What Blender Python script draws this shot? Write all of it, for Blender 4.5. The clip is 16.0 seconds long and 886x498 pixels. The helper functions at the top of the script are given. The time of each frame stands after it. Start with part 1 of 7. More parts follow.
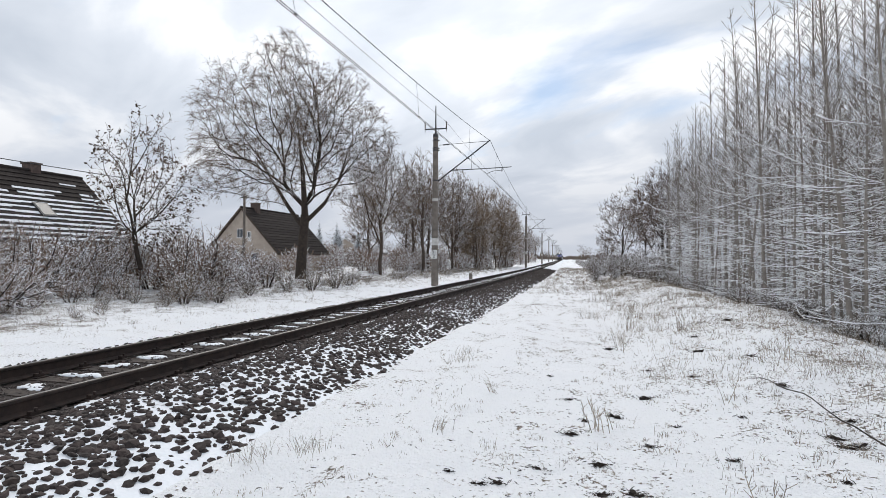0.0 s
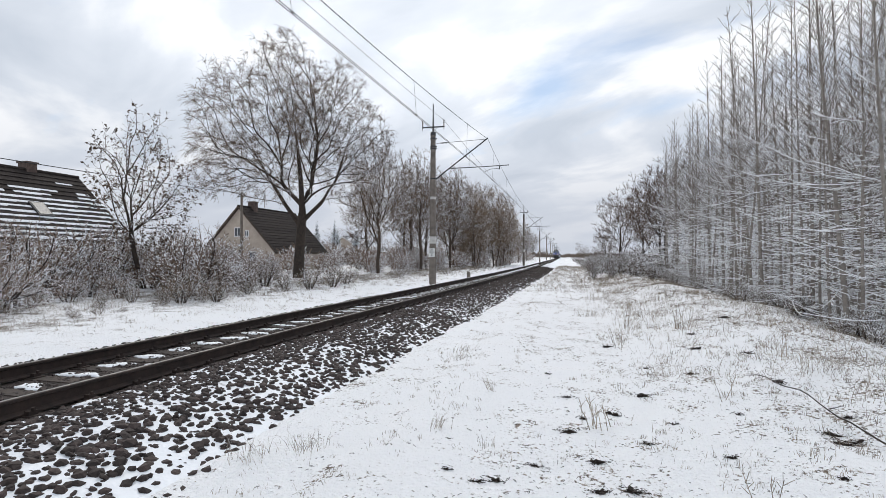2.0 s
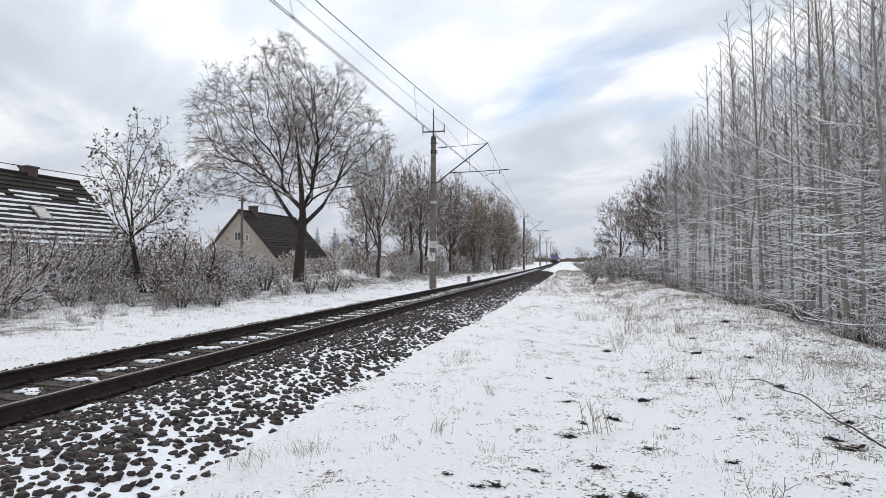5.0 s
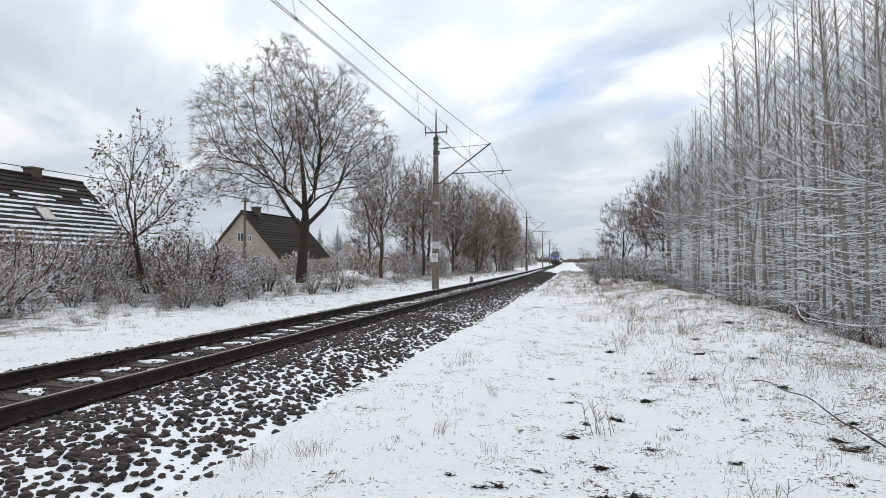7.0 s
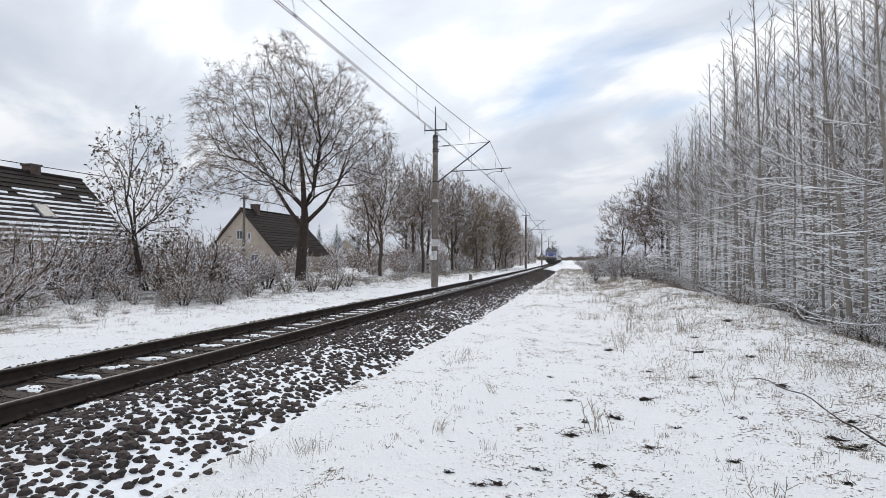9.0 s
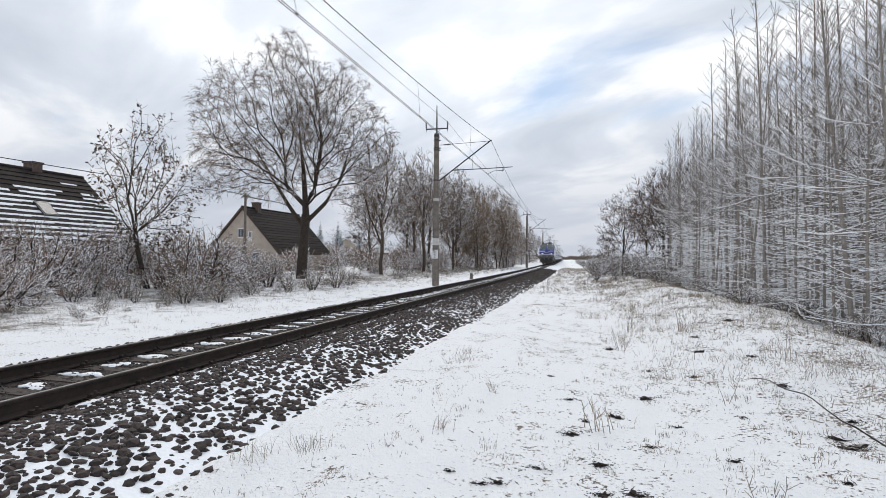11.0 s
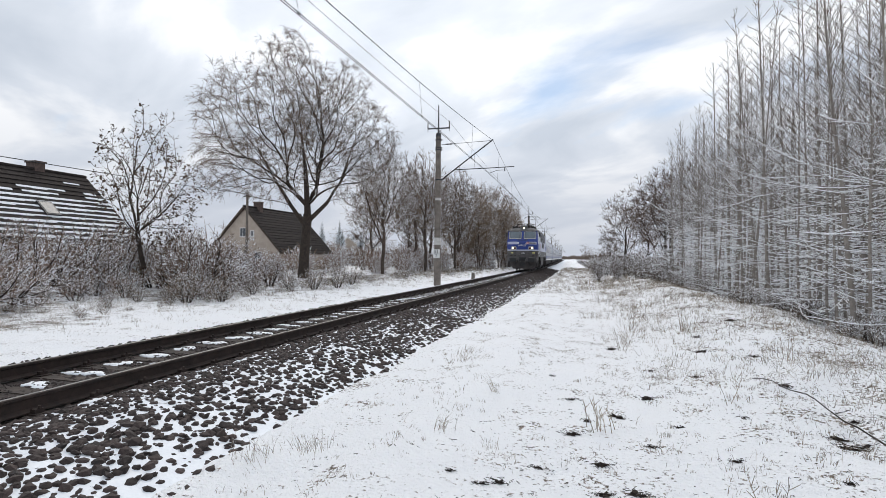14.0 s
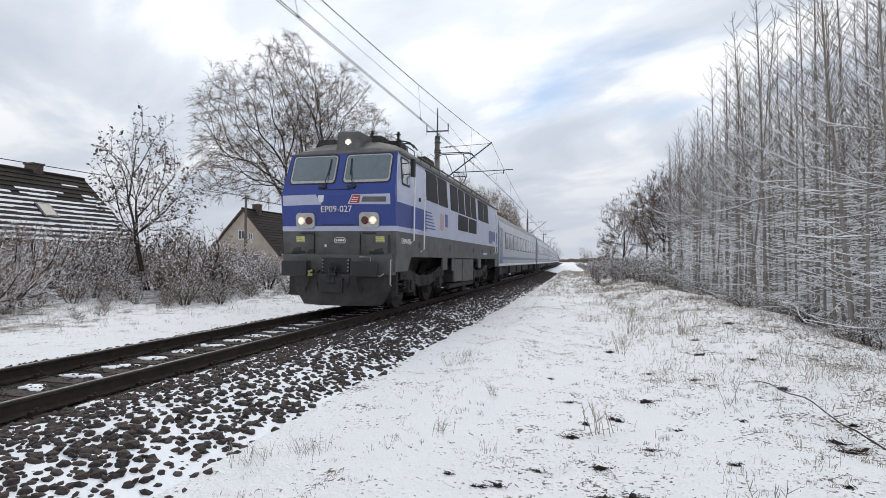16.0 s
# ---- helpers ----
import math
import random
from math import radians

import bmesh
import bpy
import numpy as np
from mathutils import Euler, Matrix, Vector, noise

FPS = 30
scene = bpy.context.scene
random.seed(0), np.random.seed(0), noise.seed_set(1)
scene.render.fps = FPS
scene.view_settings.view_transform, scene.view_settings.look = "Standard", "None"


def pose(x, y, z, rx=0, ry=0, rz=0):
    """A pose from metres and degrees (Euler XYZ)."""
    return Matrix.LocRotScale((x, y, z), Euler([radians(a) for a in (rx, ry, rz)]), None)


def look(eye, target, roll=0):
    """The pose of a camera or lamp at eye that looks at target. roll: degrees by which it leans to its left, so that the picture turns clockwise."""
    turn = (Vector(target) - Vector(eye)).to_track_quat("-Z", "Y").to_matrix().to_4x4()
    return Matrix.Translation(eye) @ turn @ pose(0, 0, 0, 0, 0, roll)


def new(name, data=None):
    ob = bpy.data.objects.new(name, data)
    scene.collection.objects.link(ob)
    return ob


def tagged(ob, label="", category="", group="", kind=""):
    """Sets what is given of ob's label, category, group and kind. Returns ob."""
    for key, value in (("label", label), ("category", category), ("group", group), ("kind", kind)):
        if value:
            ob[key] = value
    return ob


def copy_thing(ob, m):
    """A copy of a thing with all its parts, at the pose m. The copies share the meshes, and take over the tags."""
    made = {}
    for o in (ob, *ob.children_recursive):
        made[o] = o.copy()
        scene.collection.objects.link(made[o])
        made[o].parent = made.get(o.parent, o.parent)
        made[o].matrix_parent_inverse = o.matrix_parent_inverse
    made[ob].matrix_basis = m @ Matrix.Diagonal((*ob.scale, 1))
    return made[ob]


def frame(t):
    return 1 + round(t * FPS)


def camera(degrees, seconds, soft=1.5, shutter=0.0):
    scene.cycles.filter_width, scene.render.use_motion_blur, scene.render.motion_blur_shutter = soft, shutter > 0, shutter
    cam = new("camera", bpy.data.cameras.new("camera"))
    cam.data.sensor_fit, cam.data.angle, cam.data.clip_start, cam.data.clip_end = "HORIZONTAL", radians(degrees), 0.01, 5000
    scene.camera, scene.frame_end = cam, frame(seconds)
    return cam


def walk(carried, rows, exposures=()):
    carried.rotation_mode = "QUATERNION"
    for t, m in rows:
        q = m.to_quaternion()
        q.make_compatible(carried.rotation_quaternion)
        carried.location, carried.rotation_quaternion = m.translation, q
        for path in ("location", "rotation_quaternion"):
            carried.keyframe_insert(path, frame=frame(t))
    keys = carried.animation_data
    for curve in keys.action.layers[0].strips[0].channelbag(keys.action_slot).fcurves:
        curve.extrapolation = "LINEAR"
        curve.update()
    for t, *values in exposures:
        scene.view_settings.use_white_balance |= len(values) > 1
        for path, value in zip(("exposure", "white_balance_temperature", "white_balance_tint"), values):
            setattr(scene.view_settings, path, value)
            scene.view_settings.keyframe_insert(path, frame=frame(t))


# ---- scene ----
# ---- camera ----
EYE_Z = 1.721
cam = camera(78.87, 16.0, soft=0.75)
# seconds, turn to the left of the track, tilt up, lean (degrees); the camera is held by hand on one spot
VIEW = [
    (0.0, 14.895, 0.891, 0.360),
    (0.5, 14.782, 0.904, 0.284),
    (1.0, 14.682, 0.818, 0.194),
    (1.5, 14.687, 0.708, 0.234),
    (2.0, 14.660, 0.709, 0.192),
    (2.5, 14.593, 0.730, 0.128),
    (3.0, 14.517, 0.803, 0.133),
    (3.5, 14.492, 0.911, 0.147),
    (4.0, 14.508, 1.013, 0.161),
    (6.5, 14.960, 1.256, 0.204),
    (7.0, 14.960, 1.243, 0.193),
    (7.5, 14.906, 1.223, 0.176),
    (8.0, 14.870, 1.174, 0.151),
    (8.5, 14.853, 1.079, 0.219),
    (9.0, 14.880, 1.008, 0.286),
    (11.5, 15.020, 0.871, 0.500),
    (12.0, 15.078, 0.871, 0.500),
    (12.5, 15.162, 0.828, 0.390),
    (13.0, 15.169, 0.796, 0.311),
    (13.5, 15.167, 0.804, 0.361),
    (14.0, 15.160, 0.833, 0.515),
    (14.5, 15.203, 0.903, 0.581),
    (15.0, 15.212, 0.966, 0.672),
    (15.5, 15.093, 1.044, 0.591),
    (16.0, 15.023, 1.127, 0.606),
]
walk(cam, [(t, pose(0, 0, EYE_Z, 0, 0, turn) @ pose(0, 0, 0, 90 + tilt) @ pose(0, 0, 0, 0, 0, lean))
           for t, turn, tilt, lean in VIEW])

# ---- sky and light ----
SUN_AZIMUTH, SUN_HEIGHT = -20.0, 42.0
world = bpy.data.worlds.new("winter_sky")
scene.world = world
world.use_nodes = True
wn, wl = world.node_tree.nodes, world.node_tree.links
wn.clear()
w_out = wn.new("ShaderNodeOutputWorld")
w_mix = wn.new("ShaderNodeMixShader")
w_sky = wn.new("ShaderNodeBackground")
w_cloud = wn.new("ShaderNodeBackground")
sky = wn.new("ShaderNodeTexSky")
sky.sky_type = "NISHITA"
sky.sun_disc = False
sky.sun_elevation = radians(SUN_HEIGHT)
sky.sun_rotation = radians(SUN_AZIMUTH)
sky.air_density, sky.dust_density = 1.0, 0.0
w_sky.inputs["Strength"].default_value = 0.12
w_cloud.inputs["Strength"].default_value = 1.05
wl.new(sky.outputs["Color"], w_sky.inputs["Color"])
w_co = wn.new("ShaderNodeTexCoord")
w_sep = wn.new("ShaderNodeSeparateXYZ")
wl.new(w_co.outputs["Generated"], w_sep.inputs[0])
w_up = wn.new("ShaderNodeMath")
w_up.operation = "ADD"
w_up.inputs[1].default_value = 0.22
w_abs = wn.new("ShaderNodeMath")
w_abs.operation = "ABSOLUTE"
wl.new(w_sep.outputs["Z"], w_abs.inputs[0])
wl.new(w_abs.outputs[0], w_up.inputs[0])
w_div = wn.new("ShaderNodeVectorMath")
w_div.operation = "DIVIDE"
w_com = wn.new("ShaderNodeCombineXYZ")
for axis in range(3):
    wl.new(w_up.outputs[0], w_com.inputs[axis])
w_turn = wn.new("ShaderNodeVectorRotate")
w_turn.rotation_type = "Z_AXIS"
w_turn.inputs["Angle"].default_value = radians(29)
wl.new(w_co.outputs["Generated"], w_turn.inputs["Vector"])
wl.new(w_turn.outputs[0], w_div.inputs[0])
wl.new(w_com.outputs[0], w_div.inputs[1])
w_map = wn.new("ShaderNodeMapping")
w_map.inputs["Location"].default_value = (1.55, 0.4, 0.0)
w_map.inputs["Rotation"].default_value = (0.0, 0.0, radians(25))
w_map.inputs["Scale"].default_value = (0.75, 1.15, 0.6)
wl.new(w_div.outputs[0], w_map.inputs[0])
w_n1 = wn.new("ShaderNodeTexNoise")
w_n1.inputs["Scale"].default_value = 1.25
w_n1.inputs["Detail"].default_value = 7.0
w_n1.inputs["Roughness"].default_value = 0.5
w_n1.inputs["Distortion"].default_value = 0.25
wl.new(w_map.outputs[0], w_n1.inputs["Vector"])
w_shape = wn.new("ShaderNodeValToRGB")
w_shape.color_ramp.elements[0].position = 0.34
w_shape.color_ramp.elements[1].position = 0.45
w_shape.color_ramp.elements[0].color = (0.42, 0.42, 0.42, 1)
wl.new(w_n1.outputs["Fac"], w_shape.inputs[0])
w_n2 = wn.new("ShaderNodeTexNoise")
w_n2.inputs["Scale"].default_value = 1.7
w_n2.inputs["Detail"].default_value = 6.0
w_n2.inputs["Distortion"].default_value = 0.3
w_off = wn.new("ShaderNodeVectorMath")
w_off.operation = "ADD"
w_off.inputs[1].default_value = (3.7, 8.1, 2.0)
wl.new(w_map.outputs[0], w_off.inputs[0])
wl.new(w_off.outputs[0], w_n2.inputs["Vector"])
w_tone = wn.new("ShaderNodeValToRGB")
ramp = w_tone.color_ramp
ramp.elements[0].position, ramp.elements[0].color = 0.36, (0.50, 0.56, 0.65, 1)
ramp.elements[1].position, ramp.elements[1].color = 0.61, (0.95, 0.965, 0.99, 1)
mid = ramp.elements.new(0.51)
mid.color = (0.665, 0.715, 0.795, 1)
wl.new(w_n2.outputs["Fac"], w_tone.inputs[0])
# clouds shine brighter towards the hidden sun
w_dot = wn.new("ShaderNodeVectorMath")
w_dot.operation = "DOT_PRODUCT"
w_dot.inputs[1].default_value = (math.sin(radians(SUN_AZIMUTH)) * math.cos(radians(SUN_HEIGHT)), math.cos(radians(SUN_AZIMUTH)) * math.cos(radians(SUN_HEIGHT)), math.sin(radians(SUN_HEIGHT)))
wl.new(w_co.outputs["Generated"], w_dot.inputs[0])
w_glow = wn.new("ShaderNodeMapRange")
w_glow.interpolation_type = "SMOOTHSTEP"
for slot, value in enumerate((0.74, 1.0, 0.0, 0.26)):
    w_glow.inputs[slot + 1].default_value = value
wl.new(w_dot.outputs["Value"], w_glow.inputs[0])
w_add = wn.new("ShaderNodeMix")
w_add.data_type, w_add.blend_type = "RGBA", "ADD"
w_add.inputs[0].default_value = 1.0
wl.new(w_tone.outputs[0], w_add.inputs[6])
wl.new(w_glow.outputs[0], w_add.inputs[7])
# the cloud deck greys towards the horizon
w_low = wn.new("ShaderNodeMapRange")
w_low.interpolation_type = "SMOOTHSTEP"
for slot, value in enumerate((0.0, 0.28, 0.85, 0.0)):
    w_low.inputs[slot + 1].default_value = value
wl.new(w_sep.outputs["Z"], w_low.inputs[0])
w_grey = wn.new("ShaderNodeMix")
w_grey.data_type = "RGBA"
w_grey.inputs[7].default_value = (0.56, 0.595, 0.67, 1)
wl.new(w_low.outputs[0], w_grey.inputs[0])
wl.new(w_add.outputs[2], w_grey.inputs[6])
wl.new(w_grey.outputs[2], w_cloud.inputs["Color"])
w_full = wn.new("ShaderNodeMath")
w_full.operation = "MULTIPLY_ADD"
w_full.use_clamp = True
w_full.inputs[1].default_value = 1.6
wl.new(w_low.outputs[0], w_full.inputs[0])
wl.new(w_shape.outputs[0], w_full.inputs[2])
wl.new(w_full.outputs[0], w_mix.inputs[0])
wl.new(w_sky.outputs[0], w_mix.inputs[1])
wl.new(w_cloud.outputs[0], w_mix.inputs[2])
wl.new(w_mix.outputs[0], w_out.inputs["Surface"])

sun_data = bpy.data.lights.new("sun", "SUN")
sun_data.energy, sun_data.angle, sun_data.color = 1.2, radians(30), (1.0, 0.935, 0.85)
sun = new("sun", sun_data)
SUN_RUN = 30 / math.tan(radians(SUN_HEIGHT))
sun.matrix_basis = look((0, 0, 30), (-SUN_RUN * math.sin(radians(SUN_AZIMUTH)), -SUN_RUN * math.cos(radians(SUN_AZIMUTH)), 0))
scene.view_settings.exposure = 0.0


# ---- materials ----
def rgba(c):
    return (c[0], c[1], c[2], 1.0)


def material(name, color, dark=None, scale=6.0, rough=0.7, metal=0.0, bump=0.0, bump_scale=None, snow=0.0, snow_scale=9.0,
             snow_edge=0.35, random=0.0, coat=0.0, spec=0.5, objspace=True):
    """A procedural surface: two tones by noise at two scales, relief, and lying snow on what faces up."""
    m = bpy.data.materials.new(name)
    m.use_nodes = True
    n, l = m.node_tree.nodes, m.node_tree.links
    b = n["Principled BSDF"]
    b.inputs["Roughness"].default_value, b.inputs["Metallic"].default_value = rough, metal
    b.inputs["Specular IOR Level"].default_value = spec
    if coat:
        b.inputs["Coat Weight"].default_value = coat
        b.inputs["Coat Roughness"].default_value = 0.12
    co = n.new("ShaderNodeTexCoord")
    vec = co.outputs["Object"]
    geo = n.new("ShaderNodeNewGeometry")
    if not objspace:
        vec = geo.outputs["Position"]
    n1 = n.new("ShaderNodeTexNoise")
    n1.inputs["Scale"].default_value, n1.inputs["Detail"].default_value = scale, 6
    n2 = n.new("ShaderNodeTexNoise")
    n2.inputs["Scale"].default_value, n2.inputs["Detail"].default_value = scale * 7.3, 4
    l.new(vec, n1.inputs["Vector"])
    l.new(vec, n2.inputs["Vector"])
    add = n.new("ShaderNodeMath")
    add.operation = "MULTIPLY_ADD"
    add.inputs[1].default_value = 0.45
    l.new(n2.outputs["Fac"], add.inputs[0])
    l.new(n1.outputs["Fac"], add.inputs[2])
    ramp_ = n.new("ShaderNodeMapRange")
    ramp_.inputs[1].default_value, ramp_.inputs[2].default_value = 0.5, 0.95
    l.new(add.outputs[0], ramp_.inputs[0])
    mix = n.new("ShaderNodeMix")
    mix.data_type = "RGBA"
    dark = dark or tuple(c * 0.7 for c in color)
    mix.inputs[6].default_value, mix.inputs[7].default_value = rgba(dark), rgba(color)
    l.new(ramp_.outputs[0], mix.inputs[0])
    out = mix.outputs[2]
    if random:
        info = n.new("ShaderNodeObjectInfo")
        hsv = n.new("ShaderNodeHueSaturation")
        mr = n.new("ShaderNodeMapRange")
        mr.inputs[3].default_value, mr.inputs[4].default_value = 1 - random, 1 + random
        addr = n.new("ShaderNodeMath")
        addr.operation = "ADD"
        l.new(info.outputs["Random"], addr.inputs[0])
        l.new(geo.outputs["Random Per Island"], addr.inputs[1])
        frac = n.new("ShaderNodeMath")
        frac.operation = "FRACT"
        l.new(addr.outputs[0], frac.inputs[0])
        l.new(frac.outputs[0], mr.inputs[0])
        l.new(mr.outputs[0], hsv.inputs["Value"])
        l.new(out, hsv.inputs["Color"])
        out = hsv.outputs[0]
    if snow:
        sep = n.new("ShaderNodeSeparateXYZ")
        l.new(geo.outputs["Normal"], sep.inputs[0])
        ns = n.new("ShaderNodeTexNoise")
        ns.inputs["Scale"].default_value, ns.inputs["Detail"].default_value = snow_scale, 3
        l.new(geo.outputs["Position"], ns.inputs["Vector"])
        ma = n.new("ShaderNodeMath")
        ma.operation = "MULTIPLY_ADD"
        ma.inputs[1].default_value = 1.6
        l.new(ns.outputs["Fac"], ma.inputs[0])
        l.new(sep.outputs["Z"], ma.inputs[2])
        mr2 = n.new("ShaderNodeMapRange")
        lo = 1.8 - 1.3 * snow
        mr2.inputs[1].default_value, mr2.inputs[2].default_value = lo, lo + snow_edge
        l.new(ma.outputs[0], mr2.inputs[0])
        mx = n.new("ShaderNodeMix")
        mx.data_type = "RGBA"
        mx.inputs[7].default_value = (0.82, 0.84, 0.88, 1)
        l.new(mr2.outputs[0], mx.inputs[0])
        l.new(out, mx.inputs[6])
        out = mx.outputs[2]
    l.new(out, b.inputs["Base Color"])
    if bump:
        bp = n.new("ShaderNodeBump")
        bp.inputs["Strength"].default_value, bp.inputs["Distance"].default_value = 0.6, bump
        if bump_scale:
            n3 = n.new("ShaderNodeTexNoise")
            n3.inputs["Scale"].default_value, n3.inputs["Detail"].default_value = bump_scale, 5
            l.new(vec, n3.inputs["Vector"])
            l.new(n3.outputs["Fac"], bp.inputs["Height"])
        else:
            l.new(add.outputs[0], bp.inputs["Height"])
        l.new(bp.outputs[0], b.inputs["Normal"])
    return m


def glowing(name, color, strength):
    m = material(name, color, rough=0.2)
    b = m.node_tree.nodes["Principled BSDF"]
    b.inputs["Emission Color"].default_value = rgba(color)
    b.inputs["Emission Strength"].default_value = strength
    return m


def ground_material():
    """Thin snow over a meadow: dead grass and leaves show through in patches, most on the rough bank."""
    m = bpy.data.materials.new("snowy_meadow")
    m.use_nodes = True
    n, l = m.node_tree.nodes, m.node_tree.links
    b = n["Principled BSDF"]
    b.inputs["Roughness"].default_value = 0.75
    b.inputs["Specular IOR Level"].default_value = 0.25
    geo = n.new("ShaderNodeNewGeometry")
    pos = geo.outputs["Position"]

    def noise_(scale, detail, stretch=None):
        t = n.new("ShaderNodeTexNoise")
        t.inputs["Scale"].default_value, t.inputs["Detail"].default_value = scale, detail
        t.inputs["Roughness"].default_value = 0.62
        if stretch:
            mp = n.new("ShaderNodeMapping")
            mp.inputs["Scale"].default_value = stretch
            l.new(pos, mp.inputs[0])
            l.new(mp.outputs[0], t.inputs["Vector"])
        else:
            l.new(pos, t.inputs["Vector"])
        return t.outputs["Fac"]

    def rng(x, a, z, lo=0.0, hi=1.0):
        r = n.new("ShaderNodeMapRange")
        for i, v in enumerate((a, z, lo, hi)):
            r.inputs[i + 1].default_value = v
        l.new(x, r.inputs[0])
        return r.outputs[0]

    def op(kind, x, y):
        o = n.new("ShaderNodeMath")
        o.operation = kind
        for i, v in enumerate((x, y)):
            if isinstance(v, (int, float)):
                o.inputs[i].default_value = v
            else:
                l.new(v, o.inputs[i])
        return o.outputs[0]

    big, midn, fine, straw = noise_(0.35, 4), noise_(2.2, 5), noise_(24, 5), noise_(26, 3, (1.0, 0.35, 1.0))
    at = n.new("ShaderNodeAttribute")
    at.attribute_name = "roughness_of_meadow"
    cover = op("ADD", op("MULTIPLY", rng(big, 0.35, 0.65), 0.10), op("MULTIPLY", at.outputs["Fac"], 0.038))
    speck = op("ADD", op("MULTIPLY", fine, 0.62), op("MULTIPLY", midn, 0.38))
    speck = op("ADD", speck, cover)
    show = rng(speck, 0.62, 0.67)
    show2 = op("MULTIPLY", rng(op("ADD", op("MULTIPLY", straw, 0.7), op("ADD", op("MULTIPLY", midn, 0.3), cover)), 0.63, 0.75), 0.14)
    show = op("MAXIMUM", show, show2)
    mixg = n.new("ShaderNodeMix")
    mixg.data_type = "RGBA"
    mixg.inputs[6].default_value, mixg.inputs[7].default_value = (0.07, 0.052, 0.039, 1), (0.25, 0.195, 0.145, 1)
    l.new(rng(straw, 0.4, 0.62), mixg.inputs[0])
    mixs = n.new("ShaderNodeMix")
    mixs.data_type = "RGBA"
    mixs.inputs[6].default_value, mixs.inputs[7].default_value = (0.86, 0.875, 0.90, 1), (0.94, 0.945, 0.955, 1)
    l.new(midn, mixs.inputs[0])
    mixc = n.new("ShaderNodeMix")
    mixc.data_type = "RGBA"
    l.new(show, mixc.inputs[0])
    l.new(mixs.outputs[2], mixc.inputs[6])
    l.new(mixg.outputs[2], mixc.inputs[7])
    l.new(mixc.outputs[2], b.inputs["Base Color"])
    bp = n.new("ShaderNodeBump")
    bp.inputs["Strength"].default_value, bp.inputs["Distance"].default_value = 0.95, 0.07
    l.new(op("ADD", op("ADD", op("MULTIPLY", fine, 0.5), op("MULTIPLY", noise_(52, 3), 0.16)), op("ADD", op("MULTIPLY", midn, 0.8), op("MULTIPLY", straw, 0.25))), bp.inputs["Height"])
    l.new(bp.outputs[0], b.inputs["Normal"])
    return m


SNOW = material("fresh_snow", (0.88, 0.90, 0.93), (0.82, 0.85, 0.89), 5, 0.7, bump=0.02, bump_scale=24, spec=0.25, objspace=False)
SNOW_FRESH = material("loose_snow_on_twigs", (0.95, 0.955, 0.965), (0.92, 0.93, 0.95), 5, 0.8, spec=0.2, objspace=False)
MEADOW = ground_material()
STONE = material("ballast_stone", (0.062, 0.043, 0.038), (0.022, 0.016, 0.0148), 14, 0.8, bump=0.01, random=0.4, objspace=False)
GRAVEL = material("ballast_bed", (0.055, 0.042, 0.036), (0.016, 0.013, 0.012), 11, 0.9, bump=0.05, bump_scale=16, snow=0.26, snow_scale=4.5, snow_edge=0.12, objspace=False)
CRIB = material("dark_crib_gravel", (0.05, 0.036, 0.03), (0.015, 0.011, 0.01), 11, 0.9, bump=0.05, bump_scale=16, objspace=False)
RUST = material("rusty_rail_steel", (0.05, 0.032, 0.026), (0.019, 0.0135, 0.012), 9, 0.75, 0.2, bump=0.004, objspace=False)
RAILTOP = material("polished_rail_head", (0.24, 0.23, 0.225), (0.13, 0.125, 0.12), 12, 0.42, 1.0, objspace=False)
SLEEPER = material("weathered_sleeper_wood", (0.062, 0.046, 0.037), (0.022, 0.017, 0.014), 8, 0.85, bump=0.01, random=0.3)
CONCRETE = material("old_concrete", (0.24, 0.208, 0.18), (0.12, 0.102, 0.088), 4, 0.9, bump=0.006, bump_scale=40)
PALE = material("whitewashed_band", (0.62, 0.61, 0.58), (0.45, 0.43, 0.41), 9, 0.85)
SIGNWHITE = material("white_enamel", (0.80, 0.80, 0.78), (0.66, 0.66, 0.64), 8, 0.4)
BLACK = material("black_paint", (0.022, 0.022, 0.024), (0.014, 0.014, 0.015), 6, 0.5)
STEEL = material("dark_galvanised_steel", (0.085, 0.085, 0.09), (0.05, 0.05, 0.054), 10, 0.55, 0.6)
PORCELAIN = material("brown_porcelain", (0.07, 0.04, 0.03), (0.05, 0.03, 0.02), 6, 0.2)
WIRE = material("weathered_copper_wire", (0.05, 0.05, 0.052), (0.035, 0.034, 0.035), 6, 0.5, 0.7, objspace=False)


